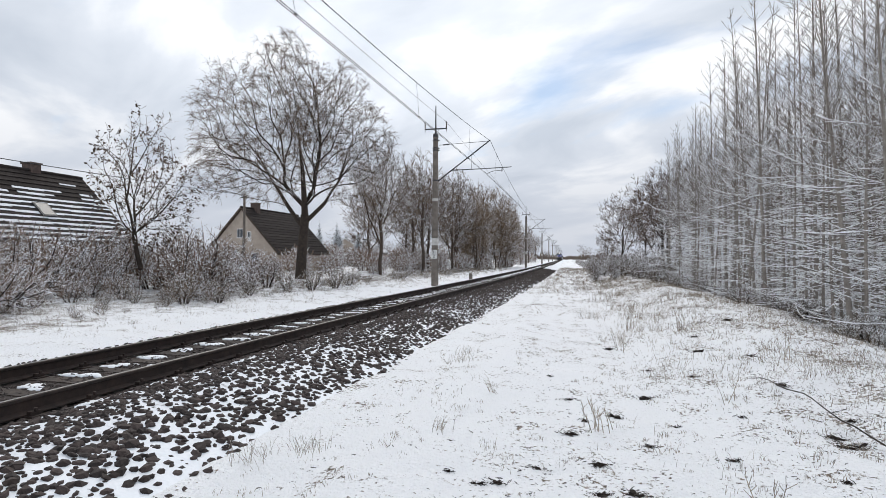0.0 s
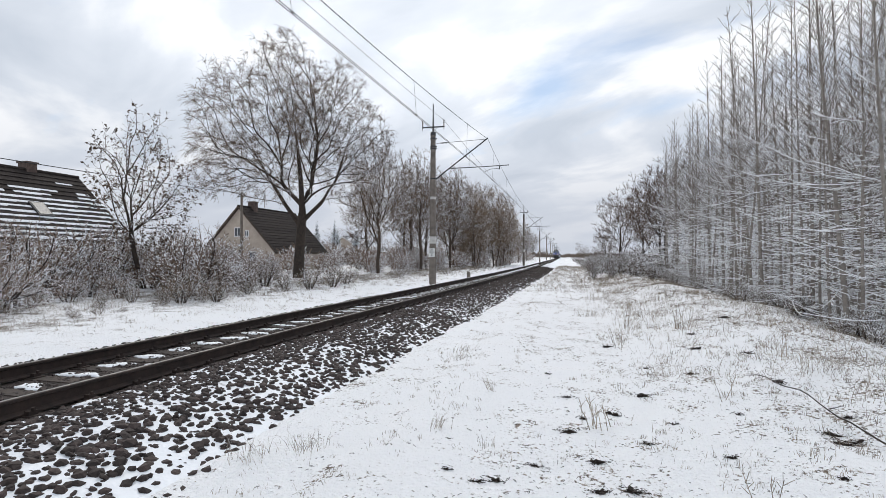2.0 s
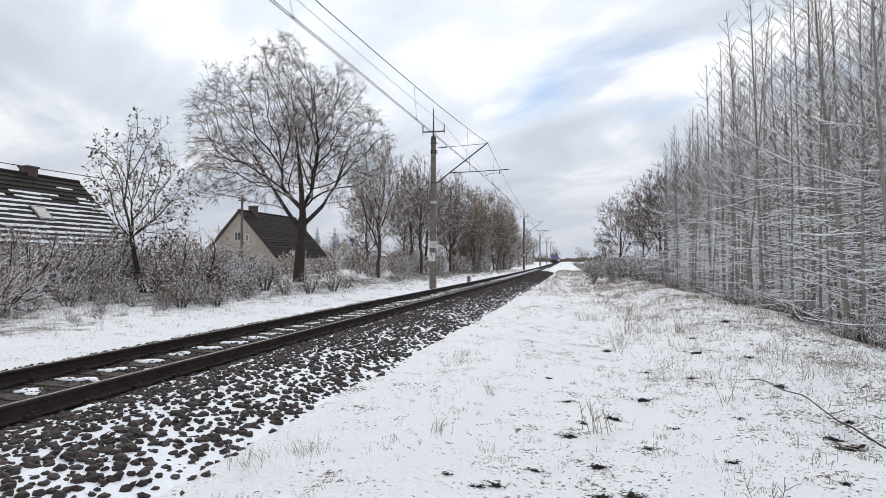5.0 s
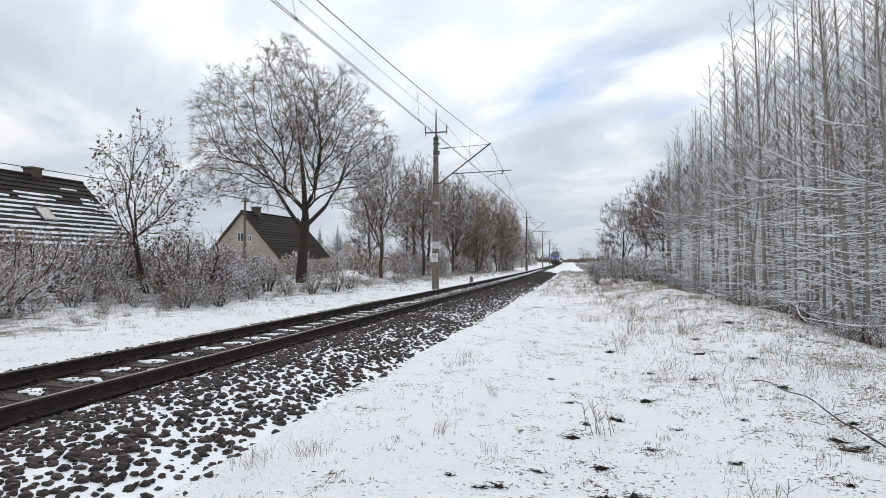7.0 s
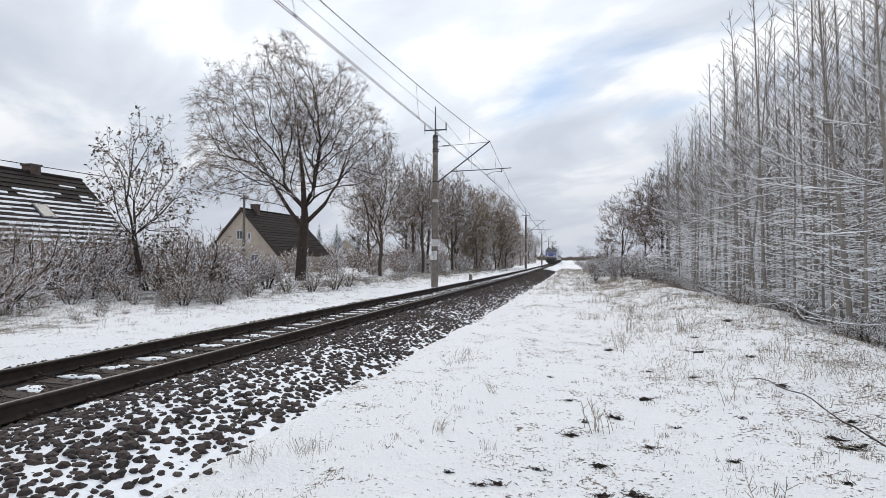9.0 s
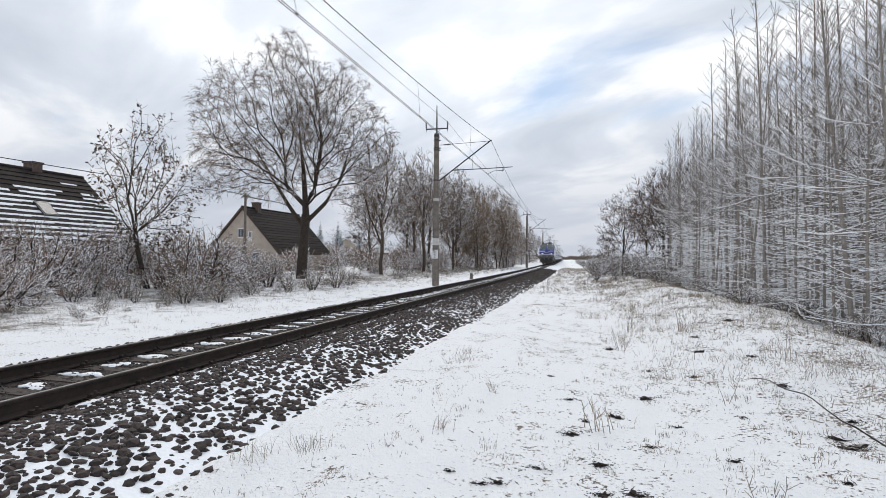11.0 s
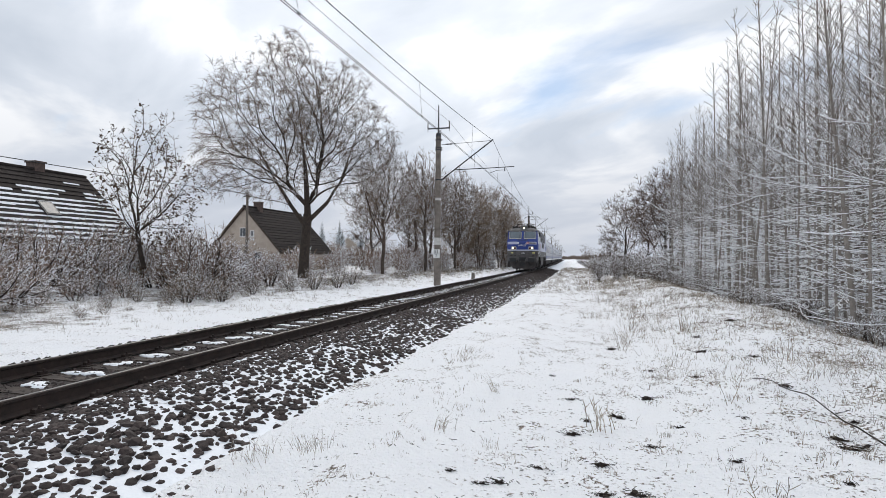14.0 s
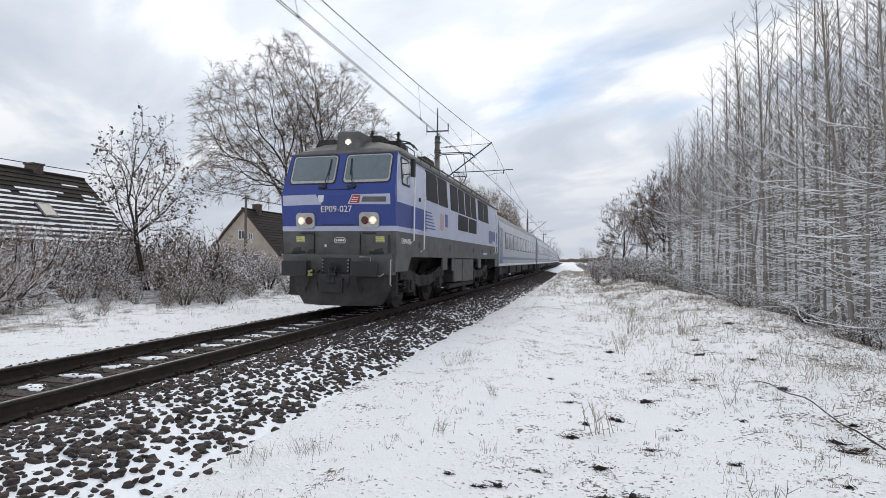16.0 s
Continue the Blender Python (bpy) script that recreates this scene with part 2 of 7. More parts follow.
# ---- builders ----
class Shape:
    """Collects corners and faces of one part."""

    def __init__(self):
        self.v, self.f, self.i, self.k = [], [], [], 0

    def face(self, pts):
        a = len(self.v)
        self.v += [tuple(q) for q in pts]
        self.f.append(tuple(range(a, a + len(pts))))
        self.i.append(self.k)

    def box(self, x0, x1, y0, y1, z0, z1, m=None):
        self.hull([(x0, y0), (x1, y0), (x1, y1), (x0, y1)], z0, z1, m)

    def hull(self, outline, z0, z1, m=None, top=None):
        """A prism over an outline (x, y), counter-clockwise; top: another outline for its upper end."""
        a, c = len(self.v), len(outline)
        pts = [(x, y, z0) for x, y in outline] + [(x, y, z1) for x, y in (top or outline)]
        self.v += [tuple(m @ Vector(q)) for q in pts] if m else pts
        self.f += [tuple(a + j for j in reversed(range(c))), tuple(a + c + j for j in range(c))]
        self.f += [(a + j, a + (j + 1) % c, a + c + (j + 1) % c, a + c + j) for j in range(c)]
        self.i += [self.k] * (c + 2)

    def loft(self, rings, caps=True):
        """Skins closed rings of equal count."""
        a, c = len(self.v), len(rings[0])
        for ring in rings:
            self.v += [tuple(q) for q in ring]
        for r in range(len(rings) - 1):
            o = a + r * c
            self.f += [(o + j, o + (j + 1) % c, o + c + (j + 1) % c, o + c + j) for j in range(c)]
            self.i += [self.k] * c
        if caps:
            self.f += [tuple(a + j for j in reversed(range(c))), tuple(a + (len(rings) - 1) * c + j for j in range(c))]
            self.i += [self.k] * 2

    def tube(self, pts, radii, n=6, caps=True):
        """A round bar through the points."""
        pts = [Vector(q) for q in pts]
        if not hasattr(radii, "__len__"):
            radii = [radii] * len(pts)
        rings = []
        for j, q in enumerate(pts):
            d = (pts[min(j + 1, len(pts) - 1)] - pts[max(j - 1, 0)]).normalized()
            ref = Vector((0, 0, 1)) if abs(d.z) < 0.9 else Vector((1, 0, 0))
            s = d.cross(ref).normalized()
            u = s.cross(d)
            r = radii[j]
            rings.append([q + (s * math.cos(6.2832 * k / n) + u * math.sin(6.2832 * k / n)) * r for k in range(n)])
        self.loft(rings, caps)

    def disc(self, c, axis, r, depth, n=20, r2=None):
        c, axis = Vector(c), Vector(axis).normalized()
        self.tube([c, c + axis * depth], [r, r if r2 is None else r2], n)

    def mesh(self, name, mats, smooth=False, bevel=0.0):
        me = bpy.data.meshes.new(name)
        me.from_pydata(self.v, [], self.f)
        for mt in mats if isinstance(mats, (list, tuple)) else [mats]:
            me.materials.append(mt)
        me.polygons.foreach_set("material_index", self.i)
        if bevel:
            bm = bmesh.new()
            bm.from_mesh(me)
            bmesh.ops.remove_doubles(bm, verts=bm.verts, dist=0.0005)
            bmesh.ops.bevel(bm, geom=[e for e in bm.edges if e.is_manifold and e.calc_face_angle(0) > 0.5], offset=bevel, segments=2, affect="EDGES", profile=0.6)
            bm.to_mesh(me)
            bm.free()
        if smooth:
            me.polygons.foreach_set("use_smooth", [True] * len(me.polygons))
        me.update()
        return me


def part(name, shape, mats, parent=None, label="", smooth=False, bevel=0.0):
    """One mesh object under a thing or a part."""
    me = shape if isinstance(shape, bpy.types.Mesh) else shape.mesh(name, mats, smooth, bevel)
    ob = new(name, me)
    ob.parent = parent
    return tagged(ob, label)


def thing(name, label, category, group="", kind="", at=None):
    """An empty at a thing's base, to carry its parts."""
    ob = tagged(new(name), label, category, group, kind)
    if at is not None:
        ob.matrix_basis = at
    return ob


# ---- plan of the track ----
TRACK_X, BEND_START, BEND_END, RADIUS, RAIL_TOP = -5.809, 6.82, 89.6, 2335.0, 0.40


def track(s, u=0.0, z=0.0):
    """The place s metres along the track, u to the right of its middle, z above the rails; and the heading (radians to the left)."""
    a = (min(max(s, BEND_START), BEND_END) - BEND_START) / RADIUS
    e = max(s - BEND_END, 0.0)
    x = TRACK_X - RADIUS * (1 - math.cos(a)) - e * math.sin(a) + u * math.cos(a)
    y = min(s, BEND_START) + RADIUS * math.sin(a) + e * math.cos(a) + u * math.sin(a)
    return Vector((x, y, RAIL_TOP + z)), a


def track_x(y):
    return track(y)[0].x


def smooth(a, b, x):
    t = min(max((x - a) / (b - a), 0.0), 1.0)
    return t * t * (3 - 2 * t)


def ground_z(x, y):
    u = x - track_x(y)
    z = 0.0
    if u < 0:
        z += 0.06 * smooth(-2.6, -4.5, u) * 1.5
    else:
        crest = 9.2 + 0.4 * noise.noise((0.2 * y, 3.1, 0))
        z += (0.42 + 0.16 * noise.noise((0.45 * x, 0.35 * y, 4))) * smooth(6.2, crest, u) * smooth(4, 13, y)
        z -= 0.5 * smooth(crest + 0.5, crest + 3.0, u) * smooth(4, 10, y)
        z += 0.10 * noise.noise((1.3 * x, 1.1 * y, 8)) * smooth(6.5, 8.5, u)
        z += 0.075 * smooth(3.75, 4.05, u) * (1 - smooth(4.2, 5.6, u))
    z -= 0.25 * (1 - smooth(2.2, 2.9, abs(u)))
    d = math.hypot(x, y)
    z += 0.055 * noise.noise((0.5 * x, 0.5 * y, 0)) + 0.02 * noise.noise((2.1 * x, 2.1 * y, 7))
    if d < 25:
        z += 0.016 * noise.noise((6.5 * x, 6.5 * y, 2)) + 0.02 * abs(noise.noise((3.3 * x, 3.3 * y, 5)))
    return z


# ---- ground ----
def spaced(lo, hi, near, grow, centre=0.0):
    out, step, q = [centre], near, centre
    while q < hi:
        q += step
        step *= grow
        out.append(q)
    step, q = near, centre
    while q > lo:
        q -= step
        step *= grow
        out.insert(0, q)
    return out


def build_ground():
    xs = spaced(-2600, 2600, 0.085, 1.042)
    ys = spaced(-300, 4200, 0.075, 1.034, 4.0)
    verts = [(x, y, ground_z(x, y)) for y in ys for x in xs]
    w = len(xs)
    faces = [(j * w + i, j * w + i + 1, (j + 1) * w + i + 1, (j + 1) * w + i) for j in range(len(ys) - 1) for i in range(w - 1)]
    me = bpy.data.meshes.new("ground")
    me.from_pydata(verts, [], faces)
    me.materials.append(MEADOW)
    me.polygons.foreach_set("use_smooth", [True] * len(me.polygons))
    at = me.attributes.new("roughness_of_meadow", "FLOAT", "POINT")
    rough = []
    for x, y, z in verts:
        u = x - track_x(y)
        right = smooth(5.8, 8.6, u)
        left = smooth(-4.5, -8.0, u) * 1.8
        rough.append(max(right, left, 0.25 * smooth(4.5, 5.5, u)) * (0.75 + 0.5 * noise.noise((0.4 * x, 0.4 * y, 9))))
    at.data.foreach_set("value", rough)
    tagged(new("ground", me), "snow-covered meadow with dead grass showing through", "ground", kind="structure")


build_ground()


# ---- track ----
def along(shape, profile, s0, s1, step, closed=True):
    """Runs a section (u, z) along the track."""
    count = max(2, int((s1 - s0) / step) + 1)
    rings = [[track(s0 + (s1 - s0) * k / (count - 1), u, z)[0] for u, z in profile] for k in range(count)]
    if closed:
        shape.loft(rings)
    else:
        a, c = len(shape.v), len(profile)
        for ring in rings:
            shape.v += [tuple(q) for q in ring]
        for r in range(count - 1):
            for j in range(c - 1):
                o = a + r * c + j
                shape.f.append((o, o + 1, o + c + 1, o + c))
                shape.i.append(shape.k)


def build_rail(side):
    foot, web, head, h = 0.070, 0.010, 0.036, 0.165
    prof = [(-foot, -h), (foot, -h), (foot, -h + 0.012), (web, -h + 0.035), (web, -0.045), (head, -0.032), (head, -0.008), (head - 0.008, 0.0),
            (-head + 0.008, 0.0), (-head, -0.008), (-head, -0.032), (-web, -0.045), (-web, -h + 0.035), (-foot, -h + 0.012)]
    prof = [(u + side * 0.7535, z) for u, z in prof]
    body = Shape()
    along(body, prof, -14, 110, 2.0)
    along(body, prof, 110, 900, 12.0)
    top = Shape()
    c = side * 0.7535
    along(top, [(c - 0.018, 0.0008), (c + 0.018, 0.0008), (c + 0.015, 0.0022), (c - 0.015, 0.0022)], -14, 110, 2.0)
    along(top, [(c - 0.018, 0.0008), (c + 0.018, 0.0008), (c + 0.015, 0.0022), (c - 0.015, 0.0022)], 110, 900, 12.0)
    rail = thing("rail", "dark rusty steel rail with a worn bright top", "rail", "rails of the track", "structure")
    part("rail_body", body, RUST, rail)
    part("running_surface", top, RAILTOP, rail, "bright worn steel strip")


SLEEPER_STEP, SLEEPER_FIRST = 0.6156, 4.50


def sleeper_shape():
    s = Shape()
    s.hull([(-1.3, -0.12), (1.3, -0.12), (1.3, 0.12), (-1.3, 0.12)], -0.32, -0.178,
           top=[(-1.29, -0.105), (1.29, -0.105), (1.29, 0.105), (-1.29, 0.105)])
    s.k = 1
    for side in (-1, 1):
        c = side * 0.7535
        s.box(c - 0.17, c + 0.17, -0.07, 0.07, -0.178, -0.164)
        for e in (-1, 1):
            s.box(c + e * 0.10 - 0.03, c + e * 0.10 + 0.03, -0.045, 0.045, -0.164, -0.125)
            s.disc((c + e * 0.125, 0, -0.13), (0, 0, 1), 0.018, 0.035, 6)
    return s


OCTA = ([(1, 0, 0), (-1, 0, 0), (0, 1, 0), (0, -1, 0), (0, 0, 1), (0, 0, -1)],
        [(0, 2, 4), (2, 1, 4), (1, 3, 4), (3, 0, 4), (2, 0, 5), (1, 2, 5), (3, 1, 5), (0, 3, 5)])


def stone_mesh(rng, size=1.0, plain=False):
    """A broken stone: a squashed lump with flat faces."""
    g = 1.618
    base = [(-1, g, 0), (1, g, 0), (-1, -g, 0), (1, -g, 0), (0, -1, g), (0, 1, g), (0, -1, -g), (0, 1, -g), (g, 0, -1), (g, 0, 1), (-g, 0, -1), (-g, 0, 1)]
    tri = [(0, 11, 5), (0, 5, 1), (0, 1, 7), (0, 7, 10), (0, 10, 11), (1, 5, 9), (5, 11, 4), (11, 10, 2), (10, 7, 6), (7, 1, 8),
           (3, 9, 4), (3, 4, 2), (3, 2, 6), (3, 6, 8), (3, 8, 9), (4, 9, 5), (2, 4, 11), (6, 2, 10), (8, 6, 7), (9, 8, 1)]
    sx, sy, sz = rng.uniform(0.75, 1.25), rng.uniform(0.6, 1.0), rng.uniform(0.45, 0.75)
    turn = Euler((rng.uniform(-0.4, 0.4), rng.uniform(-0.4, 0.4), rng.uniform(0, 6.3))).to_matrix()
    out = []
    if plain:
        base, tri = [[c * 1.9 for c in q] for q in OCTA[0]], OCTA[1]
    for q in base:
        v = Vector(q) / 1.9 * rng.uniform(0.78, 1.15)
        out.append(turn @ Vector((v.x * sx, v.y * sy, v.z * sz)) * size)
    return out, tri


BED = [(-3.05, -0.45), (-1.85, -0.215), (-1.4, -0.165), (-0.98, -0.165), (-0.9, -0.195), (0, -0.19), (0.9, -0.195), (0.98, -0.165), (1.45, -0.165), (1.8, -0.21), (2.95, -0.43)]


def bed_z(u):
    for (a, za), (b, zb) in zip(BED, BED[1:]):
        if a <= u <= b:
            return za + (zb - za) * (u - a) / (b - a)
    return -0.44


def build_track():
    bed = thing("ballast", "dark broken-stone ballast bed, partly under snow", "ballast", kind="structure")
    core = Shape()
    along(core, BED[6:-1], -14, 110, 1.2, False)
    along(core, BED[1:5], -14, 110, 1.2, False)
    crib = Shape()
    along(crib, BED[4:7], -14, 110, 1.2, False)
    part("crib_gravel", crib, CRIB, bed, "dark gravel between the sleepers", smooth=True)
    along(core, [(-1.85, -0.215), (0, -0.225), (1.8, -0.21)], 110, 900, 12, False)
    part("ballast_top", core, GRAVEL, bed, "dark brown gravel between and beside the rails", smooth=True)
    slope = Shape()
    along(slope, [(1.8, -0.21), (2.1, -0.267), (2.95, -0.43), (3.15, -0.50)], -14, 110, 1.0, False)
    along(slope, [(-3.25, -0.5), (-3.05, -0.45), (-1.85, -0.215)], -14, 110, 1.2, False)
    along(slope, [(1.8, -0.21), (3.15, -0.50)], 110, 900, 12, False)
    along(slope, [(-3.25, -0.5), (-1.85, -0.215)], 110, 900, 12, False)
    part("snow_slope", slope, SNOW, bed, "snow lying between the stones of the slope", smooth=True)
    rng = random.Random(11)
    kinds = []
    for k in range(10):
        pts, tri = stone_mesh(rng)
        me = bpy.data.meshes.new("stone")
        me.from_pydata([tuple(q) for q in pts], [], tri)
        me.materials.append(STONE)
        kinds.append(me)
    rest = Shape()
    picked = 0

    def lay(s, u, size, lift):
        nonlocal picked
        z = bed_z(u) + lift
        place, a = track(s, u, z)
        if 1.85 < u < 2.9 and 3.2 < s < 6.4 and picked < 300 and size > 0.03:
            picked += 1
            ob = new("stone", rng.choice(kinds))
            ob.parent = bed
            ob.matrix_basis = Matrix.Translation(place) @ Euler((rng.uniform(-.5, .5), rng.uniform(-.5, .5), rng.uniform(0, 6.3))).to_matrix().to_4x4() @ Matrix.Scale(size * 1.25, 4)
            return
        pts, tri = stone_mesh(rng, size * 1.25, s > 14 or s < 0.5 or u < 0.8)
        o = len(rest.v)
        rest.v += [tuple(q + place) for q in pts]
        rest.f += [(i + o, j + o, k + o) for i, j, k in tri]
        rest.i += [0] * len(tri)

    def cover(s0, s1, u0, u1, per_m2, size, keep):
        step = per_m2 ** -0.5
        for i in range(int((s1 - s0) / step)):
            for j in range(int((u1 - u0) / step)):
                s, u = s0 + (i + rng.uniform(-0.15, 1.15)) * step, u0 + (j + rng.uniform(-0.15, 1.15)) * step
                if rng.random() < keep(u, s):
                    lay(s, u, size * rng.uniform(0.45, 1.4), rng.uniform(-0.5, 0.2) * size)

    def shoulder(u, s):
        clump = noise.noise((u * 2.2, s * 1.3, 1.0)) * 0.35 + noise.noise((u * 0.9, s * 0.4, 5.0)) * 0.25
        return max(0.0, 0.95 - smooth(1.4, 2.35, u) * 0.26 - smooth(2.45, 3.05, u) * 0.62 + clump * 0.8 * smooth(0.8, 1.3, u))

    cover(1.0, 9.0, 0.86, 1.7, 400, 0.034, shoulder)
    cover(1.0, 9.0, 1.7, 3.08, 270, 0.040, shoulder)
    cover(9.0, 18.0, 0.86, 3.05, 330, 0.037, shoulder)
    cover(18.0, 40.0, 0.9, 3.0, 230, 0.046, shoulder)
    cover(40.0, 75.0, 1.0, 3.0, 90, 0.08, shoulder)
    cover(-12.0, 1.0, 0.86, 3.05, 230, 0.040, shoulder)
    cover(-12.0, 2.0, -0.66, 0.66, 120, 0.04, lambda u, s: 1.0)
    cover(2.0, 16.0, -0.66, 0.66, 260, 0.034, lambda u, s: 1.0)
    cover(16.0, 40.0, -0.66, 0.66, 70, 0.045, lambda u, s: 1.0)
    cover(2.0, 20.0, -2.2, -0.86, 55, 0.036, lambda u, s: 0.8)
    tagged(part("loose_stones", rest, STONE, bed), kind="stuff")
    # sleepers
    shape = sleeper_shape()
    me = shape.mesh("sleeper", [SLEEPER, RUST])
    for k in range(-26, 270):
        place, a = track(SLEEPER_FIRST + SLEEPER_STEP * k)
        ob = new("sleeper", me)
        ob.parent = bed
        ob.matrix_basis = Matrix.Translation(place) @ Matrix.Rotation(a, 4, "Z")
    far = Shape()
    for k in range(270, 700):
        place, a = track(SLEEPER_FIRST + SLEEPER_STEP * k)
        far.box(-1.3, 1.3, -0.12, 0.12, -0.30, -0.178, Matrix.Translation(place) @ Matrix.Rotation(a, 4, "Z"))
    tagged(part("distant_sleepers", far, SLEEPER, bed), kind="stuff")
    # snow left in the cribs and along the rail's foot
    snow = Shape()

    def heap(s, u, rs, ru, h):
        n, ring, ring2 = 17, [], []
        ph = rng.uniform(0, 6.3)
        for k in range(n):
            a = 6.2832 * k / n
            w = 1 + 0.3 * math.sin(2 * a + ph) + 0.42 * rng.uniform(-1, 1)
            ring.append(track(s + rs * w * math.sin(a), u + ru * w * math.cos(a), bed_z(u) - 0.01)[0])
            ring2.append(track(s + rs * w * 0.85 * math.sin(a), u + ru * w * 0.85 * math.cos(a), bed_z(u) + h)[0])
        snow.loft([ring, ring2])

    for k in range(-10, 150):
        s = SLEEPER_FIRST + SLEEPER_STEP * (k + 0.5)
        heap(s + rng.uniform(-0.04, 0.04), rng.uniform(-0.42, -0.28), rng.uniform(0.10, 0.16), rng.uniform(0.18, 0.34), 0.018)
        if rng.random() < 0.35:
            heap(s + rng.uniform(-0.05, 0.05), rng.uniform(0.1, 0.5), 0.06, rng.uniform(0.04, 0.10), 0.03)
        if rng.random() < 0.8:
            heap(s + rng.uniform(-0.15, 0.15), 1.0 + rng.uniform(-0.03, 0.10), rng.uniform(0.10, 0.28), 0.045, 0.012)
    tagged(part("snow_patches", snow, SNOW, bed, "patches of snow between the sleepers", smooth=True), kind="stuff")
    build_rail(-1)
    build_rail(1)


# ---- overhead line ----
MAST_FIRST, MAST_STEP = 31.0, 65.0


def text_mesh(body, size, mat, depth=0.004):
    cu = bpy.data.curves.new("lettering", "FONT")
    cu.body, cu.size, cu.extrude, cu.align_x, cu.align_y = body, size, depth, "CENTER", "CENTER"
    tmp = bpy.data.objects.new("lettering", cu)
    scene.collection.objects.link(tmp)
    me = bpy.data.meshes.new_from_object(tmp.evaluated_get(bpy.context.evaluated_depsgraph_get()))
    bpy.data.objects.remove(tmp)
    me.materials.clear()
    me.materials.append(mat)
    return me


def insulator(shape, a, b, r=0.06, sheds=4):
    a, b = Vector(a), Vector(b)
    shape.tube([a, b], r * 0.45, 8)
    for k in range(sheds):
        c = a.lerp(b, (k + 0.5) / sheds)
        d = (b - a).normalized()
        shape.tube([c - d * 0.018, c + d * 0.004, c + d * 0.018], [r * 0.55, r, r * 0.55], 10)


def build_mast():
    """A spun-concrete mast with its bracket; the mast's foot is the origin, rails' middle at x = 2.8."""
    mast = thing("catenary_mast", "grey concrete catenary mast with steel bracket beside the track", "mast", "catenary masts")
    s = Shape()
    hgt = [(-0.6, 0.215), (0.0, 0.212), (2.2, 0.197), (4.6, 0.178), (7.1, 0.158), (8.86, 0.145)]
    s.tube([(0, 0, z) for z, r in hgt], [r for z, r in hgt], 16)
    part("pole", s, CONCRETE, mast, smooth=False)
    s = Shape()
    s.tube([(0, 0, 8.84), (0, 0, 9.05)], [0.17, 0.15], 14)
    s.tube([(0, 0, 9.0), (0, 0, 10.75)], [0.055, 0.028], 8)
    part("top_spike", s, STEEL, mast)
    s = Shape()
    s.box(-0.68, 0.70, -0.035, 0.035, 9.32, 9.39)
    s.tube([(0, 0, 9.1), (0.25, 0, 9.34)], 0.015, 6)
    part("crossarm", s, STEEL, mast, bevel=0.006)
    for x in (-0.66, 0.66):
        s = Shape()
        s.tube([(x, 0, 9.18), (x, 0, 9.42)], 0.018, 6)
        insulator(s, (x, 0, 9.40), (x, 0, 9.78), 0.062, 3)
        part("insulator", s, PORCELAIN, mast, "brown porcelain pin insulator")
    for z in (8.62, 8.15, 8.02, 6.22):
        s = Shape()
        s.tube([(0, 0, z), (0, 0, z + 0.07)], 0.185, 14)
        s.box(-0.03, 0.24, -0.05, 0.05, z + 0.005, z + 0.065)
        part("clamp_band", s, STEEL, mast)
    for z, h in ((5.02, 0.16), (2.38, 0.42)):
        s = Shape()
        s.tube([(0, 0, z), (0, 0, z + h)], [0.186 + (5 - z) * 0.008, 0.184 + (5 - z - h) * 0.008], 16)
        part("painted_band", s, PALE, mast, "whitewashed band")
    # bracket
    s = Shape()
    s.tube([(0.20, 0, 6.24), (0.75, 0, 6.66), (3.31, 0, 8.54)], 0.038, 8)
    part("strut", s, STEEL, mast)
    s = Shape()
    insulator(s, (0.30, 0, 6.31), (0.68, 0, 6.60), 0.07, 5)
    part("insulator", s, PORCELAIN, mast, "brown porcelain strut insulator")
    s = Shape()
    s.tube([(0.22, 0, 8.37), (3.25, 0, 8.48)], 0.014, 6)
    insulator(s, (0.45, 0, 8.375), (0.85, 0, 8.39), 0.06, 5)
    part("stay", s, STEEL, mast)
    s = Shape()
    s.tube([(1.0, 0, 6.84), (2.9, 0, 6.87), (4.55, 0, 6.92)], 0.026, 8)
    insulator(s, (1.05, 0, 6.84), (1.40, 0, 6.845), 0.06, 4)
    s.tube([(2.2, 0, 7.72), (2.2, 0, 6.86)], 0.008, 5)
    part("registration_arm", s, STEEL, mast)
    s = Shape()
    s.tube([(4.0, 0, 6.90), (4.0, 0, 6.70), (3.95, 0, 6.68)], 0.03, 7)
    s.tube([(4.0, 0, 6.74), (3.5, 0, 6.72), (3.13, 0, 6.58)], 0.014, 6)
    part("steady_arm", s, STEEL, mast)
    return mast


def mast_pose(s):
    p, a = track(s, -2.8)
    p.z = 0.06
    return Matrix.Translation(p) @ Matrix.Rotation(a, 4, "Z")


